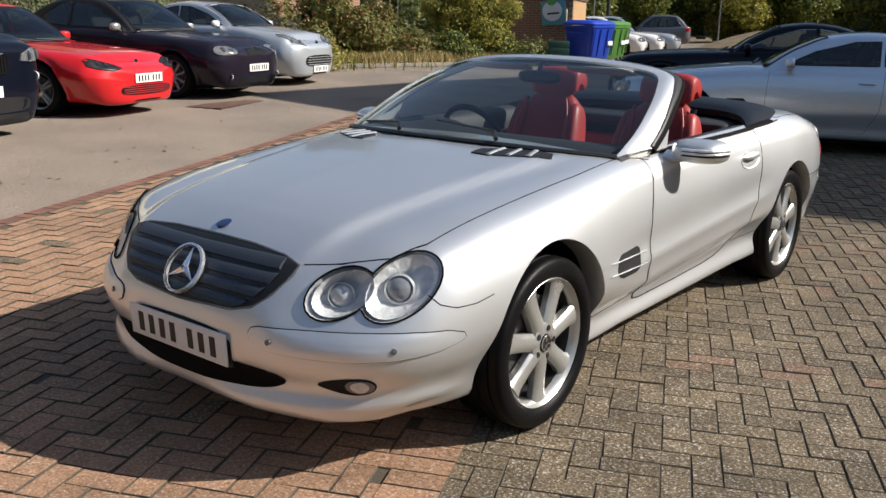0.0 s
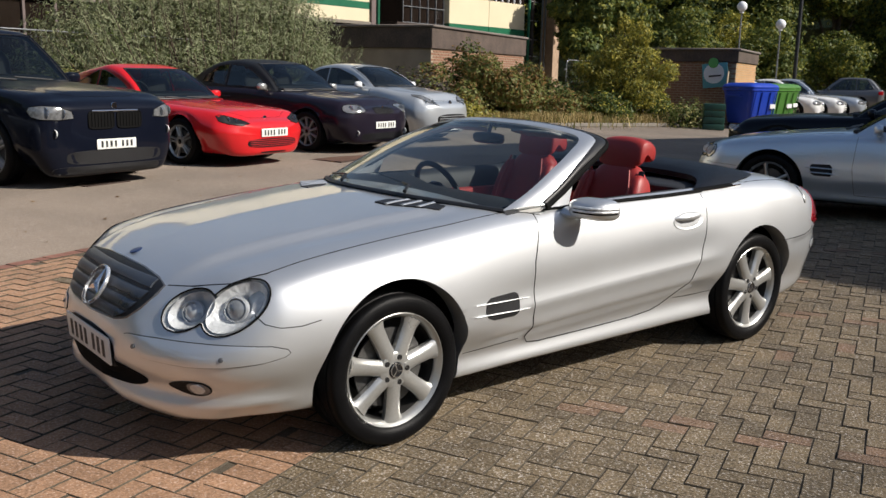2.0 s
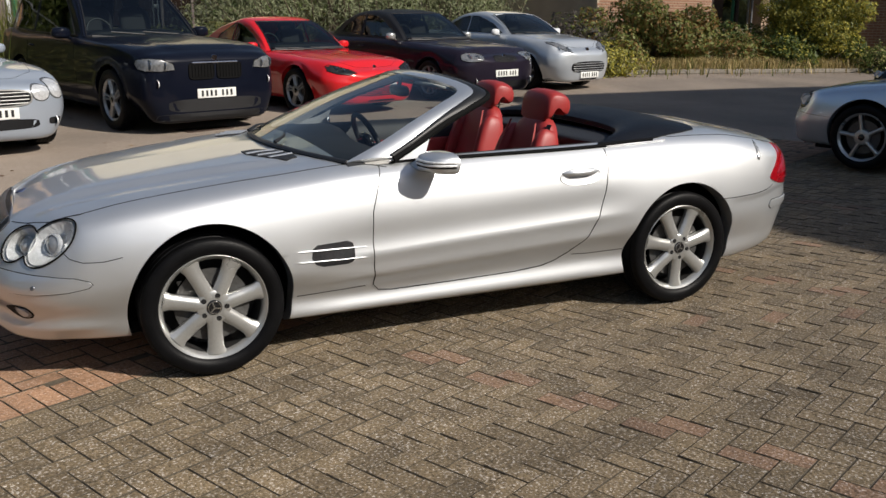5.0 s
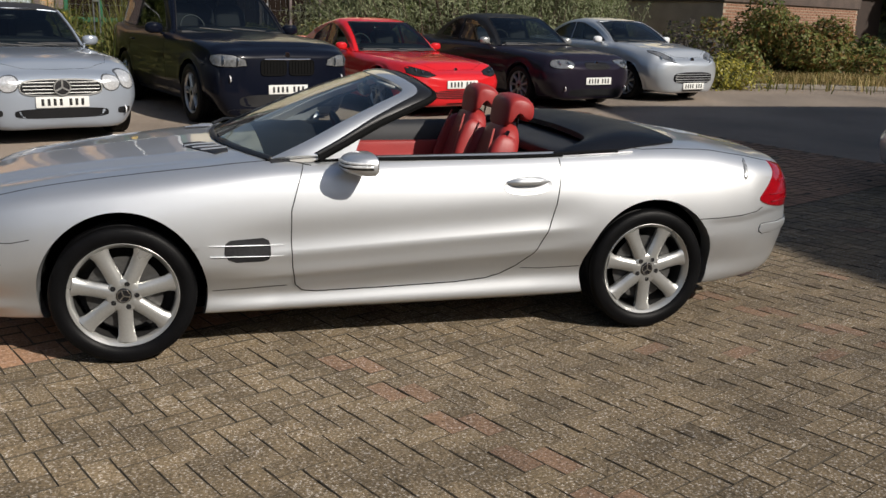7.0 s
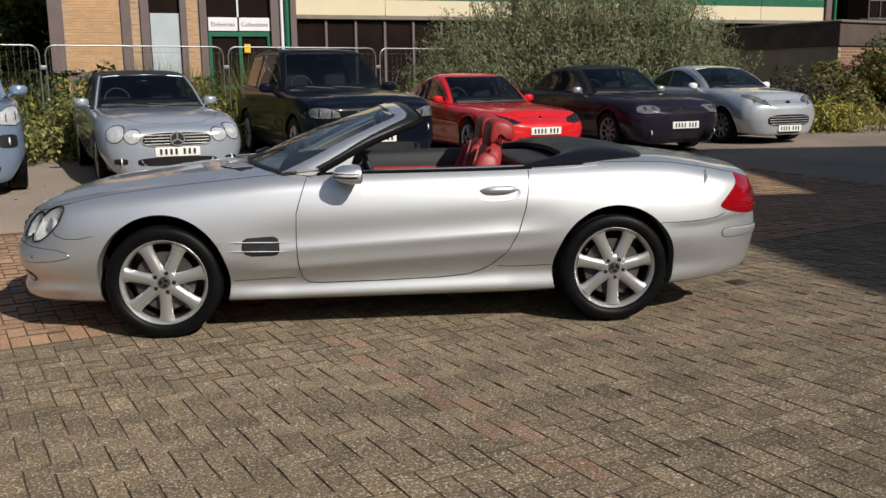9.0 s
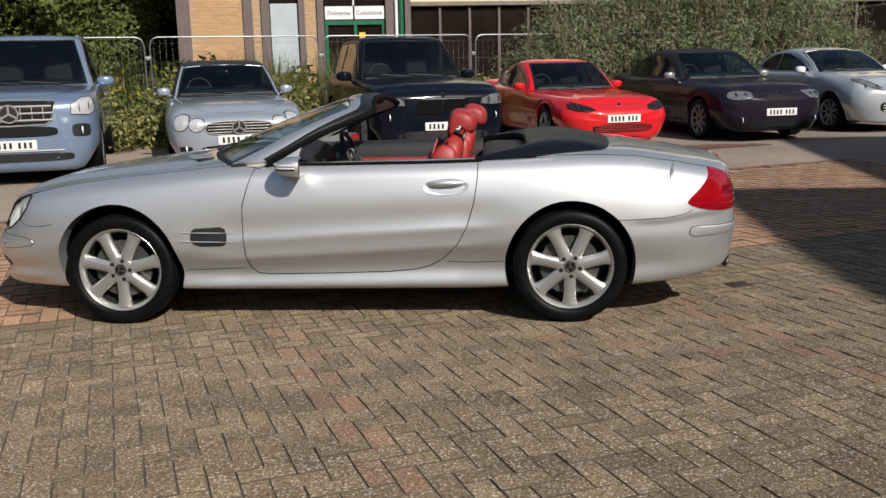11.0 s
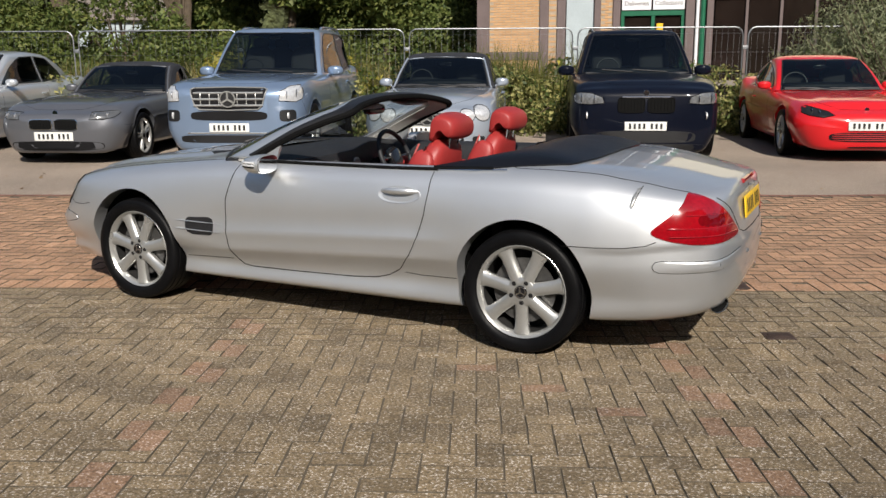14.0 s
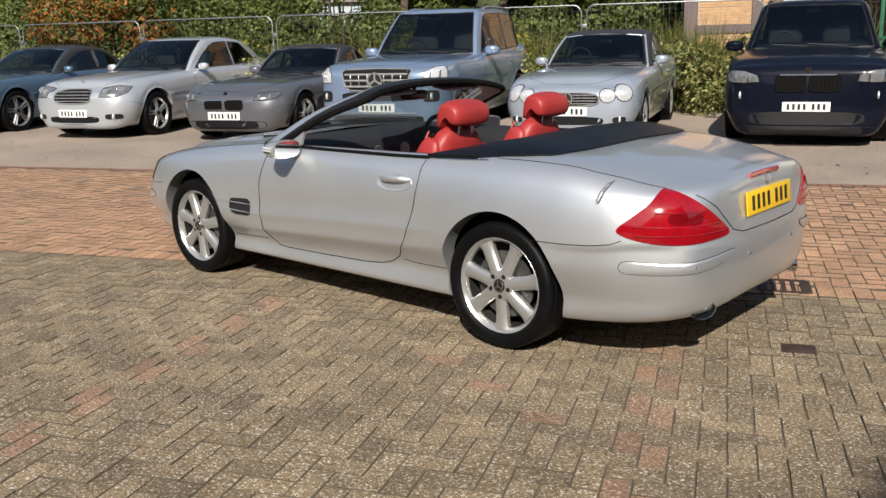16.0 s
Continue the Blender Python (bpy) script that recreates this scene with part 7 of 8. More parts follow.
# ---- wire fence panels ----
def fence(name, pts, label):
    """Temporary mesh panels between upright joints, each on a concrete foot."""
    for k, (a, b) in enumerate(zip(pts, pts[1:])):
        a, b = Vector(a), Vector(b)
        L = (b - a).length
        ang = math.atan2(b.y - a.y, b.x - a.x)
        f = thing(name, Matrix.Translation(a) @ Matrix.Rotation(ang, 4, "Z"), label, "fence panel", "mesh fence panels")
        bm = bmesh.new()
        path = spline([Vector(p) for p in ((.05, 0, .05), (.05, 0, 1.68), (.09, 0, 1.81), (.20, 0, 1.86), (L - .20, 0, 1.86), (L - .09, 0, 1.81), (L - .05, 0, 1.68), (L - .05, 0, .05))], (1, 3, 3, 1, 3, 3, 1))
        tube(bm, path, .0135, 8)
        part("frame", bm, GALV, f)
        bm = bmesh.new()
        n = int(L / .11)
        for i in range(1, n):
            x = L * i / n
            tube(bm, [(x, 0, .12), (x, 0, 1.84)], .0015, 3, ends=False)
        for z in (.15, .55, 1.0, 1.4, 1.75):
            tube(bm, [(.05, 0, z), (L - .05, 0, z)], .0022, 3, ends=False)
        ob = part("mesh_infill", bm, GALV, f)
        ob["kind"] = "stuff"
        bm = bmesh.new()
        box(bm, (-.35, -.11, 0), (.35, .11, .13), .03)
        part("foot", bm, KERB, f)
        bm = bmesh.new()
        box(bm, (-.055, -.03, 1.45), (.055, .03, 1.52), .006)
        part("clamp", bm, GALV, f)


js = [site(-.75 + 3.2 * k, 11.75 + .02 * k) for k in range(-5, 5)]
fence("fence_panel", js, "grey steel mesh fence panel behind the parked cars")
fence("fence_panel", [(23.5, 21.6, .3), (26.6, 22.0, .3), (29.7, 22.3, .3)], "grey steel mesh fence panel beside the works")
fence("fence_panel", [(44.0, 27.0, .3), (47.3, 26.4, .3), (50.6, 25.6, .3), (53.9, 24.4, .3), (57, 23, .3), (60, 21.4, .3)], "grey steel mesh fence panel beyond the far cars")

# ---- verge on the far side ----
vg = thing("verge", Matrix.Identity(4), "dry grassed verge behind a low kerb", "verge", kind="structure")
ks = [Vector((9.0, 12.9, 0)), Vector((9.6, 12.2, 0)), Vector((11.5, 11.9, 0)), Vector((14.5, 11.75, 0)), Vector((17.5, 11.7, 0)), Vector((18.6, 12.0, 0)), Vector((19.0, 12.9, 0))]
line_ = spline(ks, 6)
vs, fs = [], []
for p in line_:
    for q in range(9):
        f = q / 8
        x, y = p.x + (13.5 + (p.x - 9) * .62 - p.x) * f * .6, p.y + (24 - p.y) * f
        vs.append((x, y, rise(p.x, p.y) + .09 + .25 * f + .05 * noise.noise((x, y, 0))))
for i in range(len(line_) - 1):
    for q in range(8):
        fs.append((i * 9 + q, i * 9 + q + 1, (i + 1) * 9 + q + 1, (i + 1) * 9 + q))
part("bank", raw(vs, fs), EARTH, vg)
for i in range(0, len(line_) - 1, 2):
    a, b = line_[i], line_[min(i + 2, len(line_) - 1)]
    bm = bmesh.new()
    tube(bm, [(a.x, a.y, rise(a.x, a.y) + .03), (b.x, b.y, rise(b.x, b.y) + .03)], .075, 8)
    part("kerb_stone", bm, KERB, vg)

# low bank of dry earth beyond the far cars
vs, fs = [], []
for i in range(25):
    for j in range(13):
        a, b = i / 12 - 1, j / 6 - 1
        x, y = 46 + 12 * a + 2.5 * b, 12.6 + 5.2 * b + 2.2 * a
        k = max(0, 1 - a * a) * max(0, 1 - b * b)
        vs.append((x, y, rise(x, y) - .02 + 1.15 * k ** .7 + .10 * k * noise.noise((x * .6, y * .6, 2))))
for i in range(24):
    for j in range(12):
        fs.append((i * 13 + j, (i + 1) * 13 + j, (i + 1) * 13 + j + 1, i * 13 + j + 1))
tagged(part("bank", raw(vs, fs), EARTH), "low bank of dry brown earth beyond the far cars", "bank", kind="structure")

# ---- plants ----
def leaf_mat(name, a, b, rough=.55):
    m, n, link, bsdf = nodes(name)
    geo = n.new("ShaderNodeNewGeometry")
    mix = n.new("ShaderNodeMix")
    mix.data_type = "RGBA"
    mix.inputs["A"].default_value, mix.inputs["B"].default_value = (*a, 1), (*b, 1)
    link(geo.outputs["Random Per Island"], mix.inputs["Factor"])
    link(mix.outputs["Result"], bsdf.inputs["Base Color"])
    bsdf.inputs["Roughness"].default_value = rough
    bsdf.inputs["Specular IOR Level"].default_value = .3
    t = n.new("ShaderNodeBsdfTranslucent")
    link(mix.outputs["Result"], t.inputs[0])
    ms = n.new("ShaderNodeMixShader")
    ms.inputs[0].default_value = .35
    link(bsdf.outputs[0], ms.inputs[1])
    link(t.outputs[0], ms.inputs[2])
    link(ms.outputs[0], n["Material Output"].inputs[0])
    return m


BARK = surface("grey_brown_bark", (.10, .075, .05), .9, var=.3, scale=8, fine=60, bump=.5)
DEEP = leaf_mat("deep_green_leaves", (.014, .030, .009), (.052, .085, .022))
MIDG = leaf_mat("mid_green_leaves", (.035, .062, .014), (.125, .16, .040))
OLIVE = leaf_mat("willow_leaves", (.13, .155, .075), (.31, .33, .19))
CREAMY = leaf_mat("variegated_leaves", (.085, .105, .026), (.48, .44, .17))
GOLD = leaf_mat("yellow_green_leaves", (.17, .175, .024), (.52, .44, .080))
RUST = leaf_mat("orange_leaves", (.16, .06, .012), (.46, .17, .03))
# sun on the crowns is put into the colour of these scattered leaves
SUNNY = leaf_mat("sunlit_leaves", (.09, .12, .018), (.34, .32, .060))
LIGHTLEAF = leaf_mat("light_green_leaves", (.095, .125, .030), (.225, .24, .070))
WOODLEAF = leaf_mat("woodland_leaves", (.045, .075, .018), (.165, .205, .055))
BERRY = leaf_mat("red_berry_leaves", (.075, .095, .028), (.30, .16, .055))
PURPLE = leaf_mat("purple_grey_leaves", (.045, .040, .036), (.13, .11, .095))
STRAW = leaf_mat("dry_grass", (.26, .20, .085), (.56, .44, .21), .8)
GRASS = leaf_mat("green_grass", (.07, .09, .02), (.22, .21, .06), .7)
rng = np.random.default_rng(7)


def leaf_cloud(blobs, n, size, narrow=.5, fill=.75, droop=0.0):
    """n small folded leaves on and in the given ellipsoids (x, y, z, rx, ry, rz)."""
    B = np.array(blobs, float)
    wt = (B[:, 3] * B[:, 4] * B[:, 5]) ** (2 / 3)
    idx = rng.choice(len(B), n, p=wt / wt.sum())
    d = rng.normal(size=(n, 3))
    d /= np.linalg.norm(d, axis=1)[:, None]
    r = fill + (1.08 - fill) * rng.random(n) ** .6
    r *= 1 + .14 * np.sin(d[:, 0] * 7 + idx) * np.cos(d[:, 1] * 6 + idx * 2) + .10 * np.sin(d[:, 2] * 11 + idx * 3)
    c = B[idx, :3] + d * B[idx, 3:] * r[:, None]
    nor = d + rng.normal(size=(n, 3)) * .55 + np.array([0, 0, .35])
    nor /= np.linalg.norm(nor, axis=1)[:, None]
    t = np.cross(nor, rng.normal(size=(n, 3)) + np.array([0, 0, .001]))
    t[:, 2] -= droop
    t /= np.linalg.norm(t, axis=1)[:, None]
    b = np.cross(nor, t)
    s = size * (.6 + .8 * rng.random(n))[:, None]
    k = 3 if size >= .07 else 4
    v = np.empty((n, k, 3))
    v[:, 0] = c - t * s
    if k == 4:
        v[:, 2] = c + t * s
        v[:, 1], v[:, 3] = c + b * s * narrow - nor * s * .18, c - b * s * narrow - nor * s * .18
    else:
        # leaves of far crowns are plain three-cornered blades
        v[:, 1], v[:, 2] = c + t * s * .8 + b * s * narrow * 1.15, c + t * s * .5 - b * s * narrow * 1.15
    me = bpy.data.meshes.new("leaves")
    me.vertices.add(n * k)
    me.vertices.foreach_set("co", v.reshape(-1))
    me.loops.add(n * k)
    me.loops.foreach_set("vertex_index", np.arange(n * k, dtype=np.int32))
    me.polygons.add(n)
    me.polygons.foreach_set("loop_start", np.arange(0, n * k, k, dtype=np.int32))
    me.update(calc_edges=True)
    return me


def plant(name, x, y, blobs, n, size, mat, label, category, trunk=.0, group="", narrow=.5, fill=.7, droop=0.0, limbs=None, part_name="crown", seed=1, second=None):
    """A shrub or tree: tapered trunk, limbs to each clump, and a crown of small leaves."""
    random.seed(seed)
    p = thing(name, Matrix.Translation((x, y, rise(x, y))), label, category, group)
    me = leaf_cloud(blobs, n, size, narrow, fill, droop)
    part(part_name, me, mat, p, smooth=False)
    if second:
        m2, share = second
        tagged(part("young_growth", leaf_cloud(blobs, int(n * share), size, narrow, fill + .15, droop), m2, p, smooth=False), kind="stuff")
    bm = bmesh.new()
    top = max(b[2] for b in blobs)
    if trunk:
        tube(bm, [(0, 0, -.2), (.03 * top, .02 * top, top * .35), (-.02 * top, .01 * top, top * .8)], [trunk * 1.25, trunk, trunk * .45], 10)
    for b in blobs:
        s = Vector((b[0] * .15, b[1] * .15, top * .3 if trunk else .0))
        e = Vector(b[:3])
        r0 = trunk * .5 if trunk else .022
        tube(bm, [s, s.lerp(e, .5) + Vector((random.uniform(-.1, .1), random.uniform(-.1, .1), .08)), e + Vector((0, 0, b[5] * .5))], [r0, r0 * .7, r0 * .25], 6)
    part("trunk" if trunk else "stem", bm, BARK, p)
    return p


def cluster(w, d, h, k, seed, r=.5, base=.3):
    """k clumps that fill a mound w wide, d deep and h high."""
    q = np.random.default_rng(seed)
    out = []
    for i in range(k):
        a, b = q.uniform(-1, 1), q.uniform(-1, 1)
        top = h * (1 - .45 * abs(a) ** 2.2) * (1 - .25 * b * b)
        z = q.uniform(base * .6, max(base, top - r * .7))
        rr = r * q.uniform(.75, 1.25)
        out.append((a * w / 2, b * d / 2, z, rr, rr, rr * q.uniform(.75, 1.1)))
    return out


# variegated shrubs along the fence, behind the row of cars
for i, s in enumerate(np.arange(-9.6, 8.4, 1.55)):
    p = site(s, 10.35 + .25 * math.sin(i * 2.1))
    hgt = (1.15, 1.0, 1.3, .95, 1.2)[i % 5] + (.15 if -5 < s < 1 else 0)
    plant("shrub", p.x, p.y, cluster(1.7, 1.2, hgt, 16, 20 + i, .34), 4200, .040, CREAMY, "variegated cream and green leafy shrub behind the cars", "shrub", group="variegated shrubs along the fence", seed=i, part_name="foliage", second=(MIDG, .35))
# weeds and brambles behind the fence
for i, s in enumerate(np.arange(-16, 3.2, 2.3)):
    p = site(s, 13.0 + .5 * math.sin(i * 1.7))
    plant("bramble", p.x, p.y, cluster(2.7, 1.6, (1.4, 1.9, 1.2, 1.6)[i % 4], 15, 50 + i, .42), 2000, .075, (MIDG, GOLD, MIDG, DEEP)[i % 4], "tall tangled green weeds behind the mesh fence", "bush", group="weeds behind the fence", seed=i, part_name="foliage", second=(GOLD, .3))
# tall pampas-like grass clump by the brick wall
def grass_clump(name, x, y, n, h, spread, mat, label, kind="", along=None):
    g = np.random.default_rng(int(abs(x * 13 + y * 7)) + n)
    vs, fs = [], []
    for i in range(n):
        if along:
            f = g.random()
            bx, by = along[0] * f + g.normal() * spread, along[1] * f + g.normal() * spread
        else:
            bx, by = g.normal() * spread * .4, g.normal() * spread * .4
        a, hh, w = g.uniform(0, 6.28), h * g.uniform(.5, 1.1), .006 + .010 * g.random()
        lean = g.uniform(.1, .55) * hh
        dx, dy = math.cos(a), math.sin(a)
        bz = rise(x + bx, y + by) - rise(x, y)
        k = len(vs)
        vs += [(bx - dy * w, by + dx * w, bz), (bx + dy * w, by - dx * w, bz), (bx + dx * lean * .4 + dy * w * .8, by + dy * lean * .4 - dx * w * .8, bz + hh * .6), (bx + dx * lean * .4 - dy * w * .8, by + dy * lean * .4 + dx * w * .8, bz + hh * .6), (bx + dx * lean, by + dy * lean, bz + hh)]
        fs += [(k, k + 1, k + 2, k + 3), (k + 3, k + 2, k + 4)]
    ob = part(name, raw(vs, fs), mat, smooth=False)
    ob.matrix_basis = Matrix.Translation((x, y, rise(x, y)))
    return tagged(ob, label, "grass", kind=kind)


p, q_ = site(-17, 13.4), site(2.4, 13.4)
grass_clump("weeds", p.x, p.y, 5200, 1.35, .55, GRASS, "tall green weeds behind the wire fence", "stuff", along=(q_.x - p.x, q_.y - p.y))
grass_clump("weeds", p.x, p.y, 3600, 1.25, .60, STRAW, "tall dry straw-coloured weeds behind the wire fence", "stuff", along=(q_.x - p.x, q_.y - p.y))
p = site(1.2, 11.2)
grass_clump("grass_tuft", p.x, p.y, 900, 1.55, 1.0, GRASS, "tall arching grass tuft beside the fence")
p = site(3.4, 11.9)
grass_clump("grass_tuft", p.x, p.y, 900, 1.7, .9, GRASS, "tall arching grass tuft beside the fence")
p = site(-2.6, 12.2)
grass_clump("grass_tuft", p.x, p.y, 600, 1.7, 1.3, GRASS, "tall yellow-green grass beside the fence")
p = site(-2.75, 12.5)
plant("shrub", p.x, p.y, cluster(1.9, 1.2, 2.3, 20, 97, .40), 5200, .05, SUNNY, "tall yellow-green shrub against the wire fence", "shrub", seed=97, part_name="foliage", second=(GOLD, .7))
# willow-like bush in front of the works
p = site(11.65, 11.9)
wb_ = [(*(U * a + N * b).to_2d(), z, r, r, r * .9) for a, b, z, r in ((-3.4, 0, 1.2, 1.0), (-2.6, .3, 2.0, 1.0), (-1.5, 0, 1.3, 1.2), (-1.0, .2, 2.7, 1.05), (0, 0, 1.6, 1.3), (.4, .3, 3.0, 1.0), (1.4, 0, 2.5, 1.15), (1.8, -.2, 1.3, 1.2), (2.7, .1, 2.1, 1.1), (3.3, 0, 1.2, 1.0), (4.1, .2, 1.2, .8), (-4.6, .1, .9, .8), (-3.9, .2, 1.7, .9), (-2.0, .3, 2.9, .8), (-.3, -.6, .9, 1.0), (2.3, .4, 3.0, .8))]
plant("willow_bush", p.x, p.y, wb_, 62000, .052, OLIVE, "large grey-green willow bush behind the parked cars", "bush", narrow=.22, fill=.35, droop=-.25, part_name="foliage", second=(MIDG, .12))
q = np.random.default_rng(5)
bm = bmesh.new()
shoots = []
for i in range(230):
    a, b = q.uniform(-4.4, 4.4), q.uniform(-.9, .9)
    s = U * a * .8 + N * b
    e = U * (a * 1.1 + q.uniform(-.5, .5)) + N * (b + q.uniform(-.4, .4))
    hh = (3.75 - .11 * a * a) * q.uniform(.72, 1.16)
    m_ = s.lerp(e, .6)
    shoots += [((m_.x, m_.y, hh * .6), (e.x, e.y, hh))]
    tube(bm, [(s.x, s.y, 0), (s.lerp(e, .6).x, s.lerp(e, .6).y, hh * .6), (e.x, e.y, hh)], [.02, .012, .004], 5)
tagged(part("stem_growth", bm, BARK, [o for o in scene.objects if o.name == "willow_bush"][0]))
V, F = [], []
for lo, hi in shoots:
    lo, hi = np.array(lo), np.array(hi)
    for k in range(64):
        f = q.random() ** .8
        c = lo + (hi - lo) * f + q.normal(size=3) * np.array((.07, .07, .05)) * (1.3 - .8 * f)
        d = q.normal(size=3) * .6 + np.array((0, 0, .9))
        d /= np.linalg.norm(d)
        w = np.cross(d, q.normal(size=3))
        w /= np.linalg.norm(w)
        L_ = q.uniform(.03, .06)
        F.append(tuple(range(len(V), len(V) + 4)))
        V += [c - d * L_, c + w * L_ * .2, c + d * L_, c - w * L_ * .2]
part("shoot_leaves", raw(V, F), OLIVE, [o for o in scene.objects if o.name == "willow_bush"][0], smooth=False)
# shrubs beyond the small silver convertible
for i, (x, y, w, d_, h, mat, sec, lab) in enumerate((
        (9.9, 13.6, 2.0, 1.6, 1.3, PURPLE, (LIGHTLEAF, .25), "dull purple-leaved shrub on the verge"), (11.6, 13.6, 2.4, 1.8, 1.8, BERRY, (LIGHTLEAF, .9), "green shrub with red berries on the verge"),
        (13.4, 13.5, 2.4, 1.8, 1.6, BERRY, (LIGHTLEAF, .8), "green shrub with red berries on the verge"), (12.6, 14.4, 3.5, 1.4, 2.1, MIDG, (BERRY, .5), "dark climbing shrub against the outhouse"),
        (15.6, 13.6, 2.6, 1.8, 1.5, MIDG, (BERRY, .4), "dark green rounded shrub on the verge"), (16.6, 12.7, 2.6, 1.6, 1.25, MIDG, (GOLD, .3), "dark green rounded shrub on the verge"),
        (9.75, 11.95, 1.0, .7, .62, GOLD, (CREAMY, .6), "small yellow-green shrub beside the parked car"), (17.9, 11.6, 1.3, .9, .8, MIDG, (CREAMY, .5), "low leafy shrub at the hut corner"))):
    plant("shrub", x, y, cluster(w, d_, h, 18, 80 + i, .42), 6500 if h > 1 else 1800, .048 if h > 1 else .04, mat, lab, "shrub", group="shrubs on the verge", seed=i, part_name="foliage", second=sec)
plant("yellow_tree", 16.9, 12.95, [(0, 0, 1.5, .62, .62, .6), (.4, -.4, 1.2, .5, .5, .5), (-.5, .45, 1.3, .55, .55, .55), (-.1, .2, 2.1, .5, .5, .42), (.1, -.25, 2.45, .34, .34, .34), (.55, -.85, 1.45, .36, .36, .3), (-.85, .75, 1.5, .4, .4, .34), (.3, -.3, 1.85, .4, .4, .3), (-.5, .2, 1.85, .36, .36, .3), (0, -.5, .85, .6, .5, .45), (-.6, .6, .8, .5, .5, .45), (.75, -.3, 1.0, .35, .35, .3), (-.2, .1, 2.7, .2, .2, .25)], 15000, .045, GOLD,
      "yellow-green spreading small tree beside the hut", "tree", trunk=.09, narrow=.35, fill=.45, droop=.3, second=(LIGHTLEAF, .35))
plant("orange_tree", -16.6, 6.6, [(0, 0, 1.9, .9, .9, .7), (.9, .3, 2.3, .7, .7, .6), (-.9, -.3, 2.0, .8, .8, .8), (-.3, .2, 2.9, .8, .8, .6), (1.4, .6, 1.6, .6, .6, .5)], 9000, .05, RUST, "small tree with orange autumn leaves", "tree", trunk=.08, fill=.5, second=(MIDG, 1.0))
plant("tree", -17.6, 8.0, cluster(5.5, 2.6, 4.6, 20, 411, .8, .9), 12000, .07, MIDG, "untidy olive-green tree with rusty tips behind the fence", "tree", trunk=.10, fill=.5, second=(RUST, .10))
# woods
def wood_tree(x, y, h, w, mat, seed, n=20000, size=.13, second=None, low=None):
    g = np.random.default_rng(seed)
    blobs = []
    for i in range(15):
        a, r, z = g.uniform(0, 6.28), g.uniform(.1, .8) * w, g.uniform(low or (.34 if x < 0 else .16), .95) * h
        k = w * g.uniform(.34, .5) * (1.15 - .5 * z / h)
        blobs.append((math.cos(a) * r * (1.1 - .6 * z / h), math.sin(a) * r * (1.1 - .6 * z / h), z, k, k, k * .8))
    plant("tree", x, y, blobs, n, size, mat, "tall broadleaf tree with a dense dark crown", "tree", trunk=.15, group="belt of trees behind the site", narrow=.55, fill=.38, seed=seed, second=second)


spots = [(-34, 14, 10, 4.2), (-29, 17, 11, 4.4), (-25.5, 20, 12, 4.2), (-22, 22.5, 11, 4.3), (-18.5, 24.5, 12, 4.2), (-15, 26, 11, 4.0), (-12, 29, 12, 4.0), (-9.8, 31, 12, 3.8), (-38, 9, 10, 4), (-31, 24, 13, 5), (-20, 32, 14, 5),
         (34.2, 28.5, 10, 3.6), (31, 33, 13, 4.8), (36.5, 32, 12, 4.6), (41, 34, 13, 4.8), (46, 32, 12, 4.6), (51, 31, 13, 4.8), (55, 27, 12, 4.6), (59, 22, 12, 4.8), (62, 16, 13, 4.8), (48, 37, 14, 5), (65, 9, 12, 4.8), (30, 26.5, 6, 2.4)]
for i, (x, y, h, w) in enumerate(spots):
    wood_tree(x, y, h, w, low=.56 if (x, y) in ((-22, 22.5), (-25.5, 20), (-31, 24)) else None, mat=(DEEP, WOODLEAF, MIDG)[i % 3] if x > 0 else (WOODLEAF, MIDG, WOODLEAF)[i % 3], seed=200 + i, n=20000 if x > 0 else 27000, second=((SUNNY, .95 if x > 52 else (.55 if i % 2 else .40)) if x > 0 else (LIGHTLEAF, .6 if i % 2 else .35)))
# lower trees that fill the gaps between the trunks
for i, (x, y, h, w) in enumerate(((-30, 21, 6.5, 3.2), (-23, 26.5, 6.5, 3.2), (-19.5, 28.5, 6, 3.0), (-16.5, 30.5, 6.5, 3.2), (-13.5, 33, 6, 3.0), (-10.5, 35, 7, 3.2), (-34, 19, 7, 3.4))):
    wood_tree(x, y, h, w, (WOODLEAF, MIDG)[i % 2], 700 + i, n=15000, second=(LIGHTLEAF, .45), low=.10)
for i, (x, y) in enumerate(((-33, 12), (-29.5, 14.5), (-26, 16.8), (-22.8, 18.6), (-20.6, 21.5), (-14, 25.5), (-11, 28.2), (-8, 29.6))):
    plant("undergrowth", x, y, cluster(6.0, 2.6, (2.0 if i == 3 else 3.4) if i in (3, 4) else 4.9, 26, 500 + i, .6 if i == 3 else .95, .6), 19000, .08, WOODLEAF, "dark shady undergrowth below the trees", "bush", group="undergrowth below the trees", seed=i, part_name="foliage", second=(LIGHTLEAF, .4))
for i, (x, y) in enumerate(((38.5, 26.5), (45.5, 27.8), (51.5, 25.0), (43, 24.8), (56.5, 20.4))):
    plant("tree", x, y, cluster(4.4, 3.0, 5.2, 22, 300 + i, .95, 1.0), 9500, .10, (WOODLEAF, GOLD, MIDG)[i % 3], "young tree with yellowing leaves beyond the far cars", "tree", trunk=.08, group="young yellowing trees", seed=i, second=(SUNNY, .6))


for i, (x, y, h) in enumerate(((-20.6, 18.0, 5.6), (-23.5, 23.0, 6.0))):
    plant("tree", x, y, cluster(4.2, 2.0, h, 16, 610 + i, .62, 1.2), 3600, .085, WOODLEAF, "thin young tree with open branches behind the fence", "tree", trunk=.07, fill=.3, seed=i, second=(LIGHTLEAF, .3))
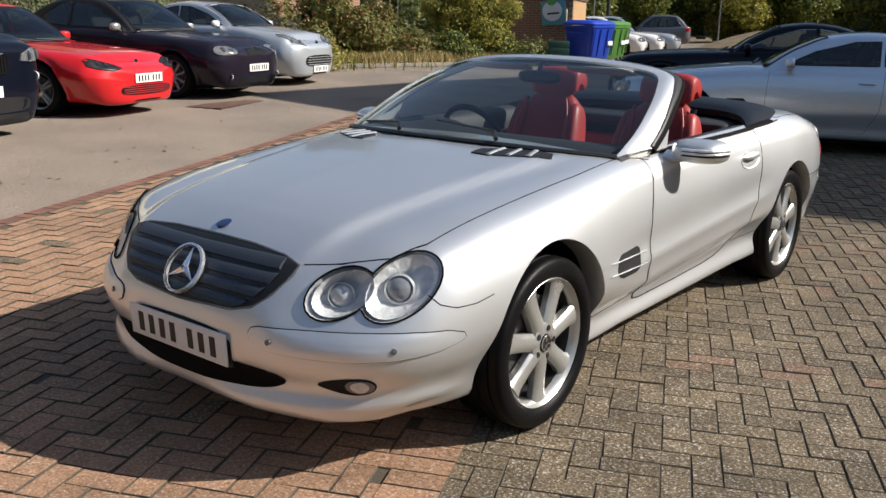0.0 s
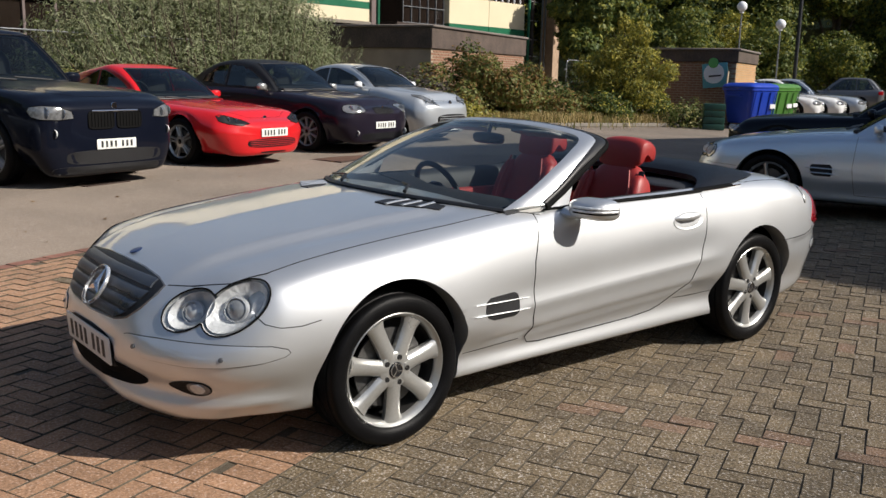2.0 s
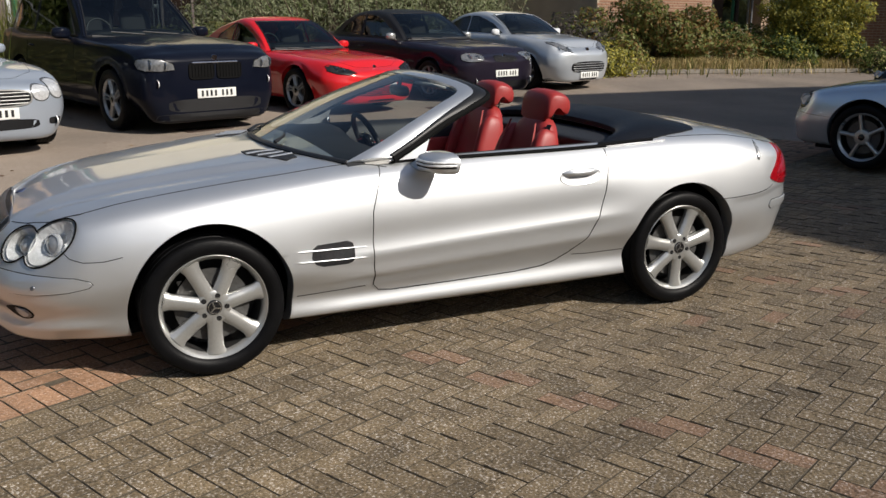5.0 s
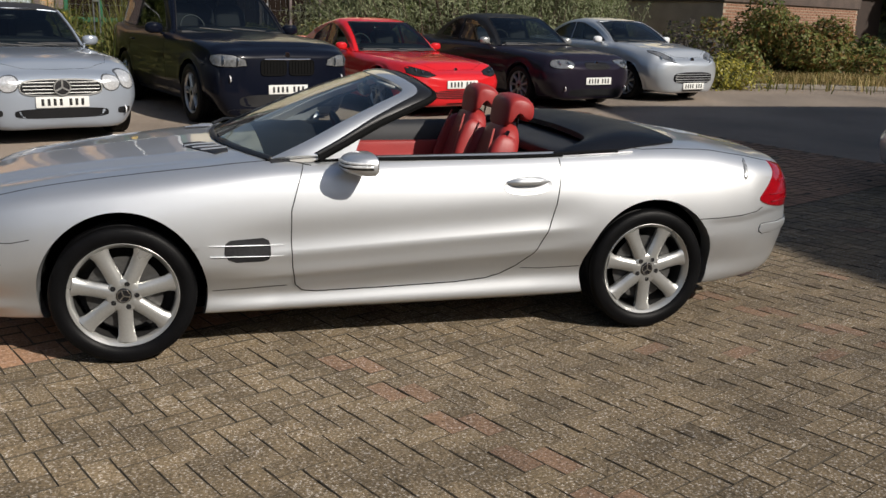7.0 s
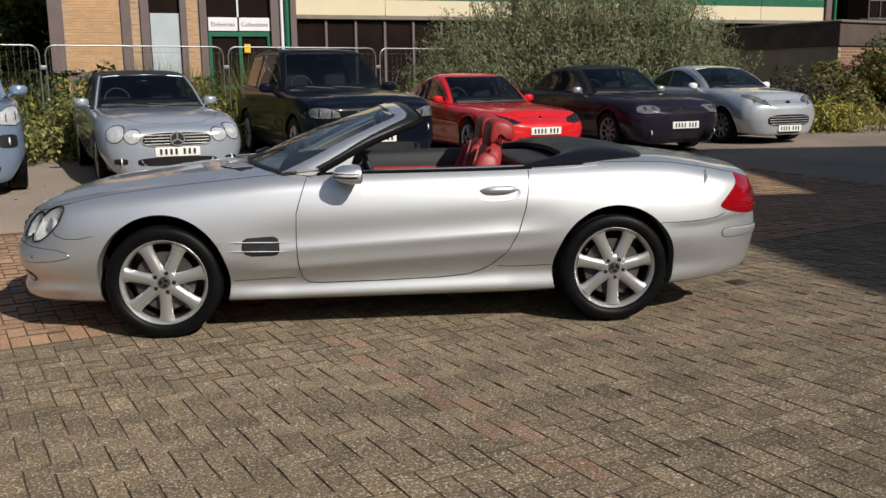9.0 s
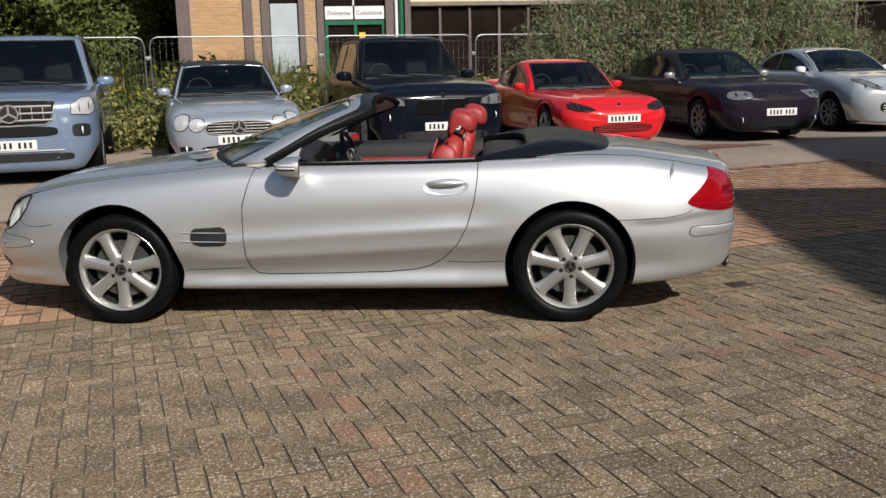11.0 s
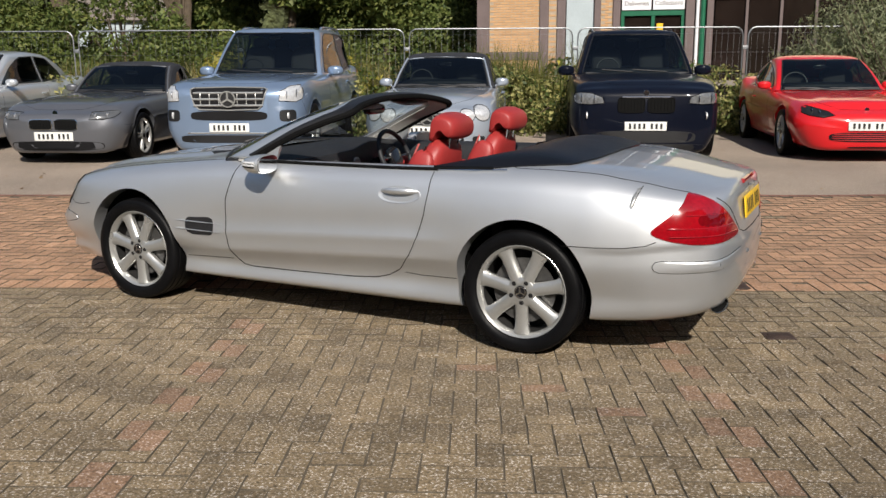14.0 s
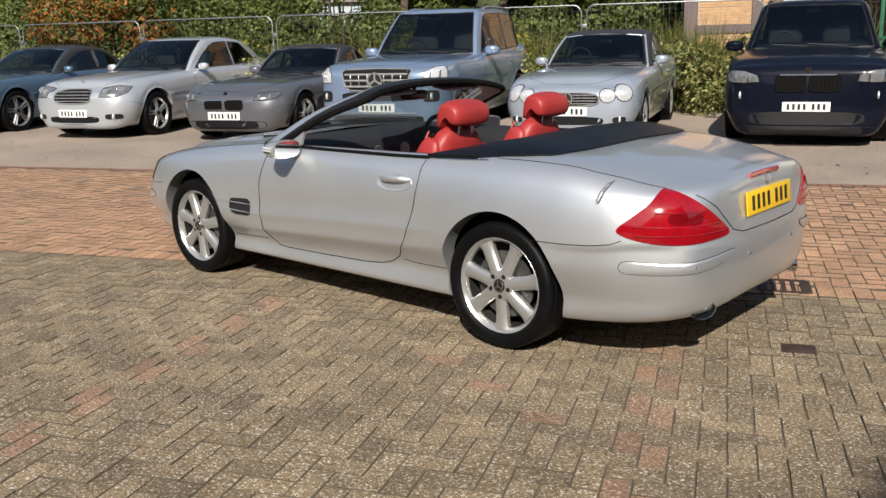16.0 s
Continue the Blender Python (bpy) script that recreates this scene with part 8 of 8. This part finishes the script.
# far woods that close the view
def far_woods():
    vs, fs = [], []
    n, m = 220, 9
    for i in range(n + 1):
        a = math.pi * 2 * i / n
        for j in range(m):
            z = -1 + j * 2.6
            r = 88 + 5 * noise.noise((math.cos(a) * 9, math.sin(a) * 9, j * .8)) - j * .5 + (3 * noise.noise((a * 30, j * 1.7, 1)))
            top = 1 + .22 * noise.noise((math.cos(a) * 14, math.sin(a) * 14, 3))
            vs.append((10 + r * math.cos(a), 6 + r * math.sin(a), z * top))
    for i in range(n):
        for j in range(m - 1):
            fs.append((i * m + j, (i + 1) * m + j, (i + 1) * m + j + 1, i * m + j + 1))
    return raw(vs, fs)


WOODS = surface("far_woodland", (.085, .10, .042), .95, var=.7, scale=.35, fine=1.8, bump=.9, dist=.6)
tagged(part("backdrop", far_woods(), WOODS, smooth=False), "dark woodland closing the view", "woodland", kind="structure")
# dry grass along the verge kerb
grass_clump("verge_grass", 9.7, 12.7, 9000, .34, .34, STRAW, "dry straw-coloured grass along the verge", "stuff", along=(8.6, -.3))
grass_clump("verge_grass", 10.2, 12.85, 3500, .34, .6, GRASS, "patchy green grass among the shrubs", "stuff", along=(8.0, .4))
p, q_ = site(-12, 11.2), site(9, 11.3)
grass_clump("fence_grass", p.x, p.y, 6000, .45, .35, GRASS, "rough grass along the foot of the fence", "stuff", along=(q_.x - p.x, q_.y - p.y))
# pale house glimpsed beyond the trees
hs = thing("house", Matrix.Translation((-42, 41, 0)) @ Matrix.Rotation(radians(40), 4, "Z"), "pale rendered house beyond the trees", "house")
bm = bmesh.new()
box(bm, (-4.0, 0, 0), (4.0, 6, 4.5))
part("wall", bm, DOORPALE, hs, smooth=False)
bm = bmesh.new()
vs = [bm.verts.new(v) for v in ((-4.4, -.4, 4.4), (4.4, -.4, 4.4), (4.4, 6.4, 4.4), (-4.4, 6.4, 4.4), (-4.4, 3, 6.6), (4.4, 3, 6.6))]
for t in ((0, 1, 5, 4), (2, 3, 4, 5), (1, 2, 5), (3, 0, 4), (0, 3, 2, 1)):
    bm.faces.new([vs[i] for i in t])
part("roof", bm, ROOFING, hs, smooth=False)
for x in (-3, 0, 3):
    bm = bmesh.new()
    box(bm, (x - .4, -.06, 2.3), (x + .4, .02, 3.5))
    part("window", bm, BROWNGLASS, hs, smooth=False)

# fallen leaves in the bays and along the kerbs
g = np.random.default_rng(21)
V, F = [], []
for i in range(420):
    if i % 3:
        p = site(g.uniform(-13, 9.5), 3.9 + abs(g.normal()) * 2.4, .006)
    else:
        p = Vector((g.uniform(9.2, 18.5), 11.6 - abs(g.normal()) * .35, 0))
        p.z = rise(p.x, p.y) + .006
    a, w = g.uniform(0, 6.28), g.uniform(.012, .032)
    u, v = Vector((math.cos(a), math.sin(a), g.uniform(-.25, .25))) * w, Vector((-math.sin(a), math.cos(a), g.uniform(-.25, .25))) * w * .6
    F.append(tuple(range(len(V), len(V) + 4)))
    V += [p - u, p - v + Vector((0, 0, .004)), p + u, p + v]
tagged(part("fallen_leaves", raw(V, F), leaf_mat("dead_leaves", (.10, .05, .02), (.34, .22, .10), .8), smooth=False), "dry brown leaves scattered on the tarmac", "leaves", kind="stuff")

# ---- block paving: 200 x 100 mm blocks laid in herringbone ----
STONE = surface("weathered_grey_brown_block", (.152, .112, .064), .92, var=.38, scale=3.5, fine=60, bump=1.0, dist=.010, world=True, speck=.80, each=.20)
FADED = surface("faded_red_block", (.182, .111, .067), .92, var=.34, scale=3.5, fine=60, bump=1.0, dist=.010, world=True, speck=.62, each=.17)
FADED_J = surface("faded_red_blocks", (.182, .111, .067), .92, var=.34, scale=3.5, fine=60, bump=1.0, dist=.010, world=True, speck=.62, island=.17)
STONE_J = surface("weathered_grey_brown_blocks", (.152, .112, .064), .92, var=.38, scale=3.5, fine=60, bump=1.0, dist=.010, world=True, speck=.80, island=.20)
CLAY = surface("orange_red_block", (.285, .165, .096), .9, var=.32, scale=3, fine=60, bump=.9, dist=.008, world=True, speck=.40, each=.14)
CLAY_J = surface("orange_red_blocks", (.285, .165, .096), .9, var=.32, scale=3, fine=60, bump=.9, dist=.008, world=True, speck=.40, island=.14)
EDGE_M = surface("dark_red_edging_block", (.22, .10, .07), .85, var=.3, world=True, scale=4, fine=100, bump=.5, dist=.004, each=.12)


# top of a block, then its worn edges and sides, which hold dirt
SIDES = [0] + [1] * 8
DIRT = surface("joint_dirt", (.082, .067, .047), .95, var=.55, scale=5, fine=120, bump=.4, world=True)


def block_mesh(l, w, mat):
    """One paving block with a worn, chamfered top."""
    a, b, c = l / 2 - .0016, w / 2 - .0016, .0026
    v = [(-a, -b, -.03), (a, -b, -.03), (a, b, -.03), (-a, b, -.03), (-a, -b, -.005), (a, -b, -.005), (a, b, -.005), (-a, b, -.005), (-a + c, -b + c, 0), (a - c, -b + c, 0), (a - c, b - c, 0), (-a + c, b - c, 0)]
    f = [(8, 9, 10, 11)] + [(4 + i, 4 + (i + 1) % 4, 8 + (i + 1) % 4, 8 + i) for i in range(4)] + [(i, (i + 1) % 4, 4 + (i + 1) % 4, 4 + i) for i in range(4)]
    me = raw(v, f, SIDES)
    me.materials.append(mat)
    me.materials.append(DIRT)
    return me, np.array(v), f


def herringbone(s0, s1, d0, d1, hand=1):
    """Centres and turns of the blocks of a 90 degree herringbone; hand: +1 or -1, which way it steps."""
    out = []
    for a in range(int(s0 / .1) - 2, int(s1 / .1) + 2):
        for b in range(int(d0 / .1) - 2, int(d1 / .1) + 2):
            c = (a - b) % 4
            if c == 0:
                s, d, t = a * .1 + .1, b * .1 + .05, 0
            elif c == 3:
                s, d, t = a * .1 + .05, b * .1 + .1, 1
            else:
                continue
            s = s if hand > 0 else s0 + s1 - s
            if s0 + .04 < s < s1 - .04 and d0 + .04 < d < d1 - .04:
                out.append((s, d, t))
    return out


def lay(name, blocks, mats, joined, near, label, s0, s1, d0, d1, odd=None):
    """Lays blocks on a bed: those in the near stretch are parts of their own, the rest one joined part."""
    bed = tagged(part(name, mesh_sheet(list(np.arange(s0, s1 + .01, .4)), list(np.linspace(d0, d1, max(2, int((d1 - d0) / .3)))), -.0058), JOINT), label, "paving", kind="structure")
    g = np.random.default_rng(3)
    me, v0, f0 = block_mesh(.2, .1, mats[0])
    me2 = me.copy()
    me2.materials[0] = mats[1]
    V, F, k, count = [], [], 0, 0
    near_sorted = sorted(blocks, key=lambda q: (q[0] - near[0]) ** 2 + (q[1] - near[1]) ** 2)
    own = set(near_sorted[:290])
    V2, F2 = [], []
    for s, d, t in blocks:
        p = site(s, d)
        ang = radians(ROW + 90 * t) + g.normal() * .016
        z = p.z + g.normal() * .0011
        tx, ty = g.normal() * .0028, g.normal() * .0028
        is_odd = odd is not None and odd(s, d, t)
        if (s, d, t) in own:
            o = new("block", me2 if is_odd else me)
            o.matrix_basis = Matrix.Translation((p.x, p.y, z)) @ Matrix.Rotation(ang, 4, "Z") @ Matrix.Rotation(tx, 4, "X") @ Matrix.Rotation(ty, 4, "Y")
            o.parent = bed
        else:
            c, s_ = math.cos(ang), math.sin(ang)
            w = np.empty_like(v0)
            w[:, 0] = v0[:, 0] * c - v0[:, 1] * s_ + p.x
            w[:, 1] = v0[:, 0] * s_ + v0[:, 1] * c + p.y
            w[:, 2] = v0[:, 2] + z + v0[:, 0] * ty * .6 + v0[:, 1] * tx
            A, B = (V2, F2) if is_odd else (V, F)
            k = len(A) * 12
            A.append(w)
            B += [tuple(i + k for i in q) for q in f0]
    for A, B, m in ((V, F, joined[0]), (V2, F2, joined[1])):
        if A:
            o = part("blocks", raw(np.concatenate(A), B, SIDES * len(A)), [m, DIRT], bed, smooth=False)
            o["kind"] = "stuff"
    return bed


def bay_mark(s, d, t):
    """Pairs of red blocks that mark the parking bays."""
    return t == 1 and d < -.6 and any(abs(s - c) < .10 for c in (-3.15, -.67, 1.64, 4.08)) or (hash((round(s * 100), round(d * 100))) % 331 == 0)


lay("pavement", herringbone(-10.5, 7.6, -9.6, .06, -1), (STONE, FADED), (STONE_J, FADED_J), (.2, -2.3), "weathered grey-brown herringbone block paving", -10.5, 7.6, -9.6, .06, bay_mark)
lay("pavement", herringbone(-12, 7.6, .06, 3.52), (CLAY, STONE), (CLAY_J, STONE_J), (-1.6, .9), "orange-red herringbone block paving", -12, 7.6, .06, 3.52, lambda s, d, t: hash((round(s * 100), round(d * 100))) % 71 == 0)


def course(d0, n, s0, s1, mat, label, depth=.2):
    """A straight edging course of blocks laid side by side."""
    bed = tagged(part("edging", mesh_sheet(list(np.arange(s0, s1 + .01, .4)), [d0, d0 + depth], -.008), JOINT), label, "edging", kind="structure")
    me, _, _ = block_mesh(depth, .1, mat)
    g = np.random.default_rng(9)
    k = int((s1 - s0) / .1)
    for i in range(k):
        p = site(s0 + .05 + i * .1, d0 + depth / 2)
        o = new("block", me)
        o.matrix_basis = Matrix.Translation((p.x, p.y, p.z + .004 + g.normal() * .0012)) @ Matrix.Rotation(radians(ROW + 90), 4, "Z")
        o.parent = bed


course(-.04, 1, -9.0, 7.6, CLAY, "red block edging between the two pavings")
course(3.46, 1, -12, 7.6, EDGE_M, "dark red block edging along the tarmac", .12)

# ---- brick faces of the buildings ----
def brick_face(parent, x0, x1, y, z0, z1, along="X", sign=-1, mat=BRICK, limit=150):
    """Courses of bricks that stand proud of the mortar."""
    me, v0, f0 = None, None, None
    a, b, c = .1035, .029, .010
    v = [(-a, 0, -b), (a, 0, -b), (a, 0, b), (-a, 0, b), (-a + .003, -c, -b + .003), (a - .003, -c, -b + .003), (a - .003, -c, b - .003), (-a + .003, -c, b - .003)]
    f = [(4, 5, 6, 7)] + [(i, (i + 1) % 4, 4 + (i + 1) % 4, 4 + i) for i in range(4)]
    me = raw(v, f)
    me.materials.append(mat)
    v0 = np.array(v)
    V, F, made = [], [], 0
    j = 0
    z = z0 + .0375
    while z < z1 - .03:
        x = x0 + .1125 - (.1125 if j % 2 else 0)
        while x < x1 - .05:
            if x > x0 + .08:
                if made < limit and 1.6 < z < 3.2:
                    o = new("brick", me)
                    o.parent = parent
                    o.matrix_basis = (Matrix.Translation((x, y, z)) if along == "X" else Matrix.Translation((y, x, z)) @ Matrix.Rotation(sign * math.pi / 2, 4, "Z"))
                    made += 1
                else:
                    w = v0.copy()
                    if along == "X":
                        w += np.array((x, y, z))
                    else:
                        w = np.stack((-sign * v0[:, 1] + y, v0[:, 0] + x, v0[:, 2] + z), 1)
                    F += [tuple(i + len(V) * 8 for i in q) for q in f]
                    V.append(w)
            x += .225
        z += .075
        j += 1
    if V:
        o = part("bricks", raw(np.concatenate(V), F), mat, parent, smooth=False)
        o["kind"] = "stuff"


for (x0, x1), lim in zip(bricks_at, (150, 40, 60)):
    brick_face(works, x0, x1, .02, 0, 6.9, limit=lim)
brick_face(out1, 0, 7.4, 0, 0, 1.83, mat=REDBRICK, limit=200)
brick_face(hut, 0, 4.0, 0, 0, 1.93, limit=200)
# side turned from the sun: its shade is put into the darker brick
brick_face(hut, 0, 2.7, 0, 0, 1.93, "Y", -1, mat=REDBRICK, limit=120)
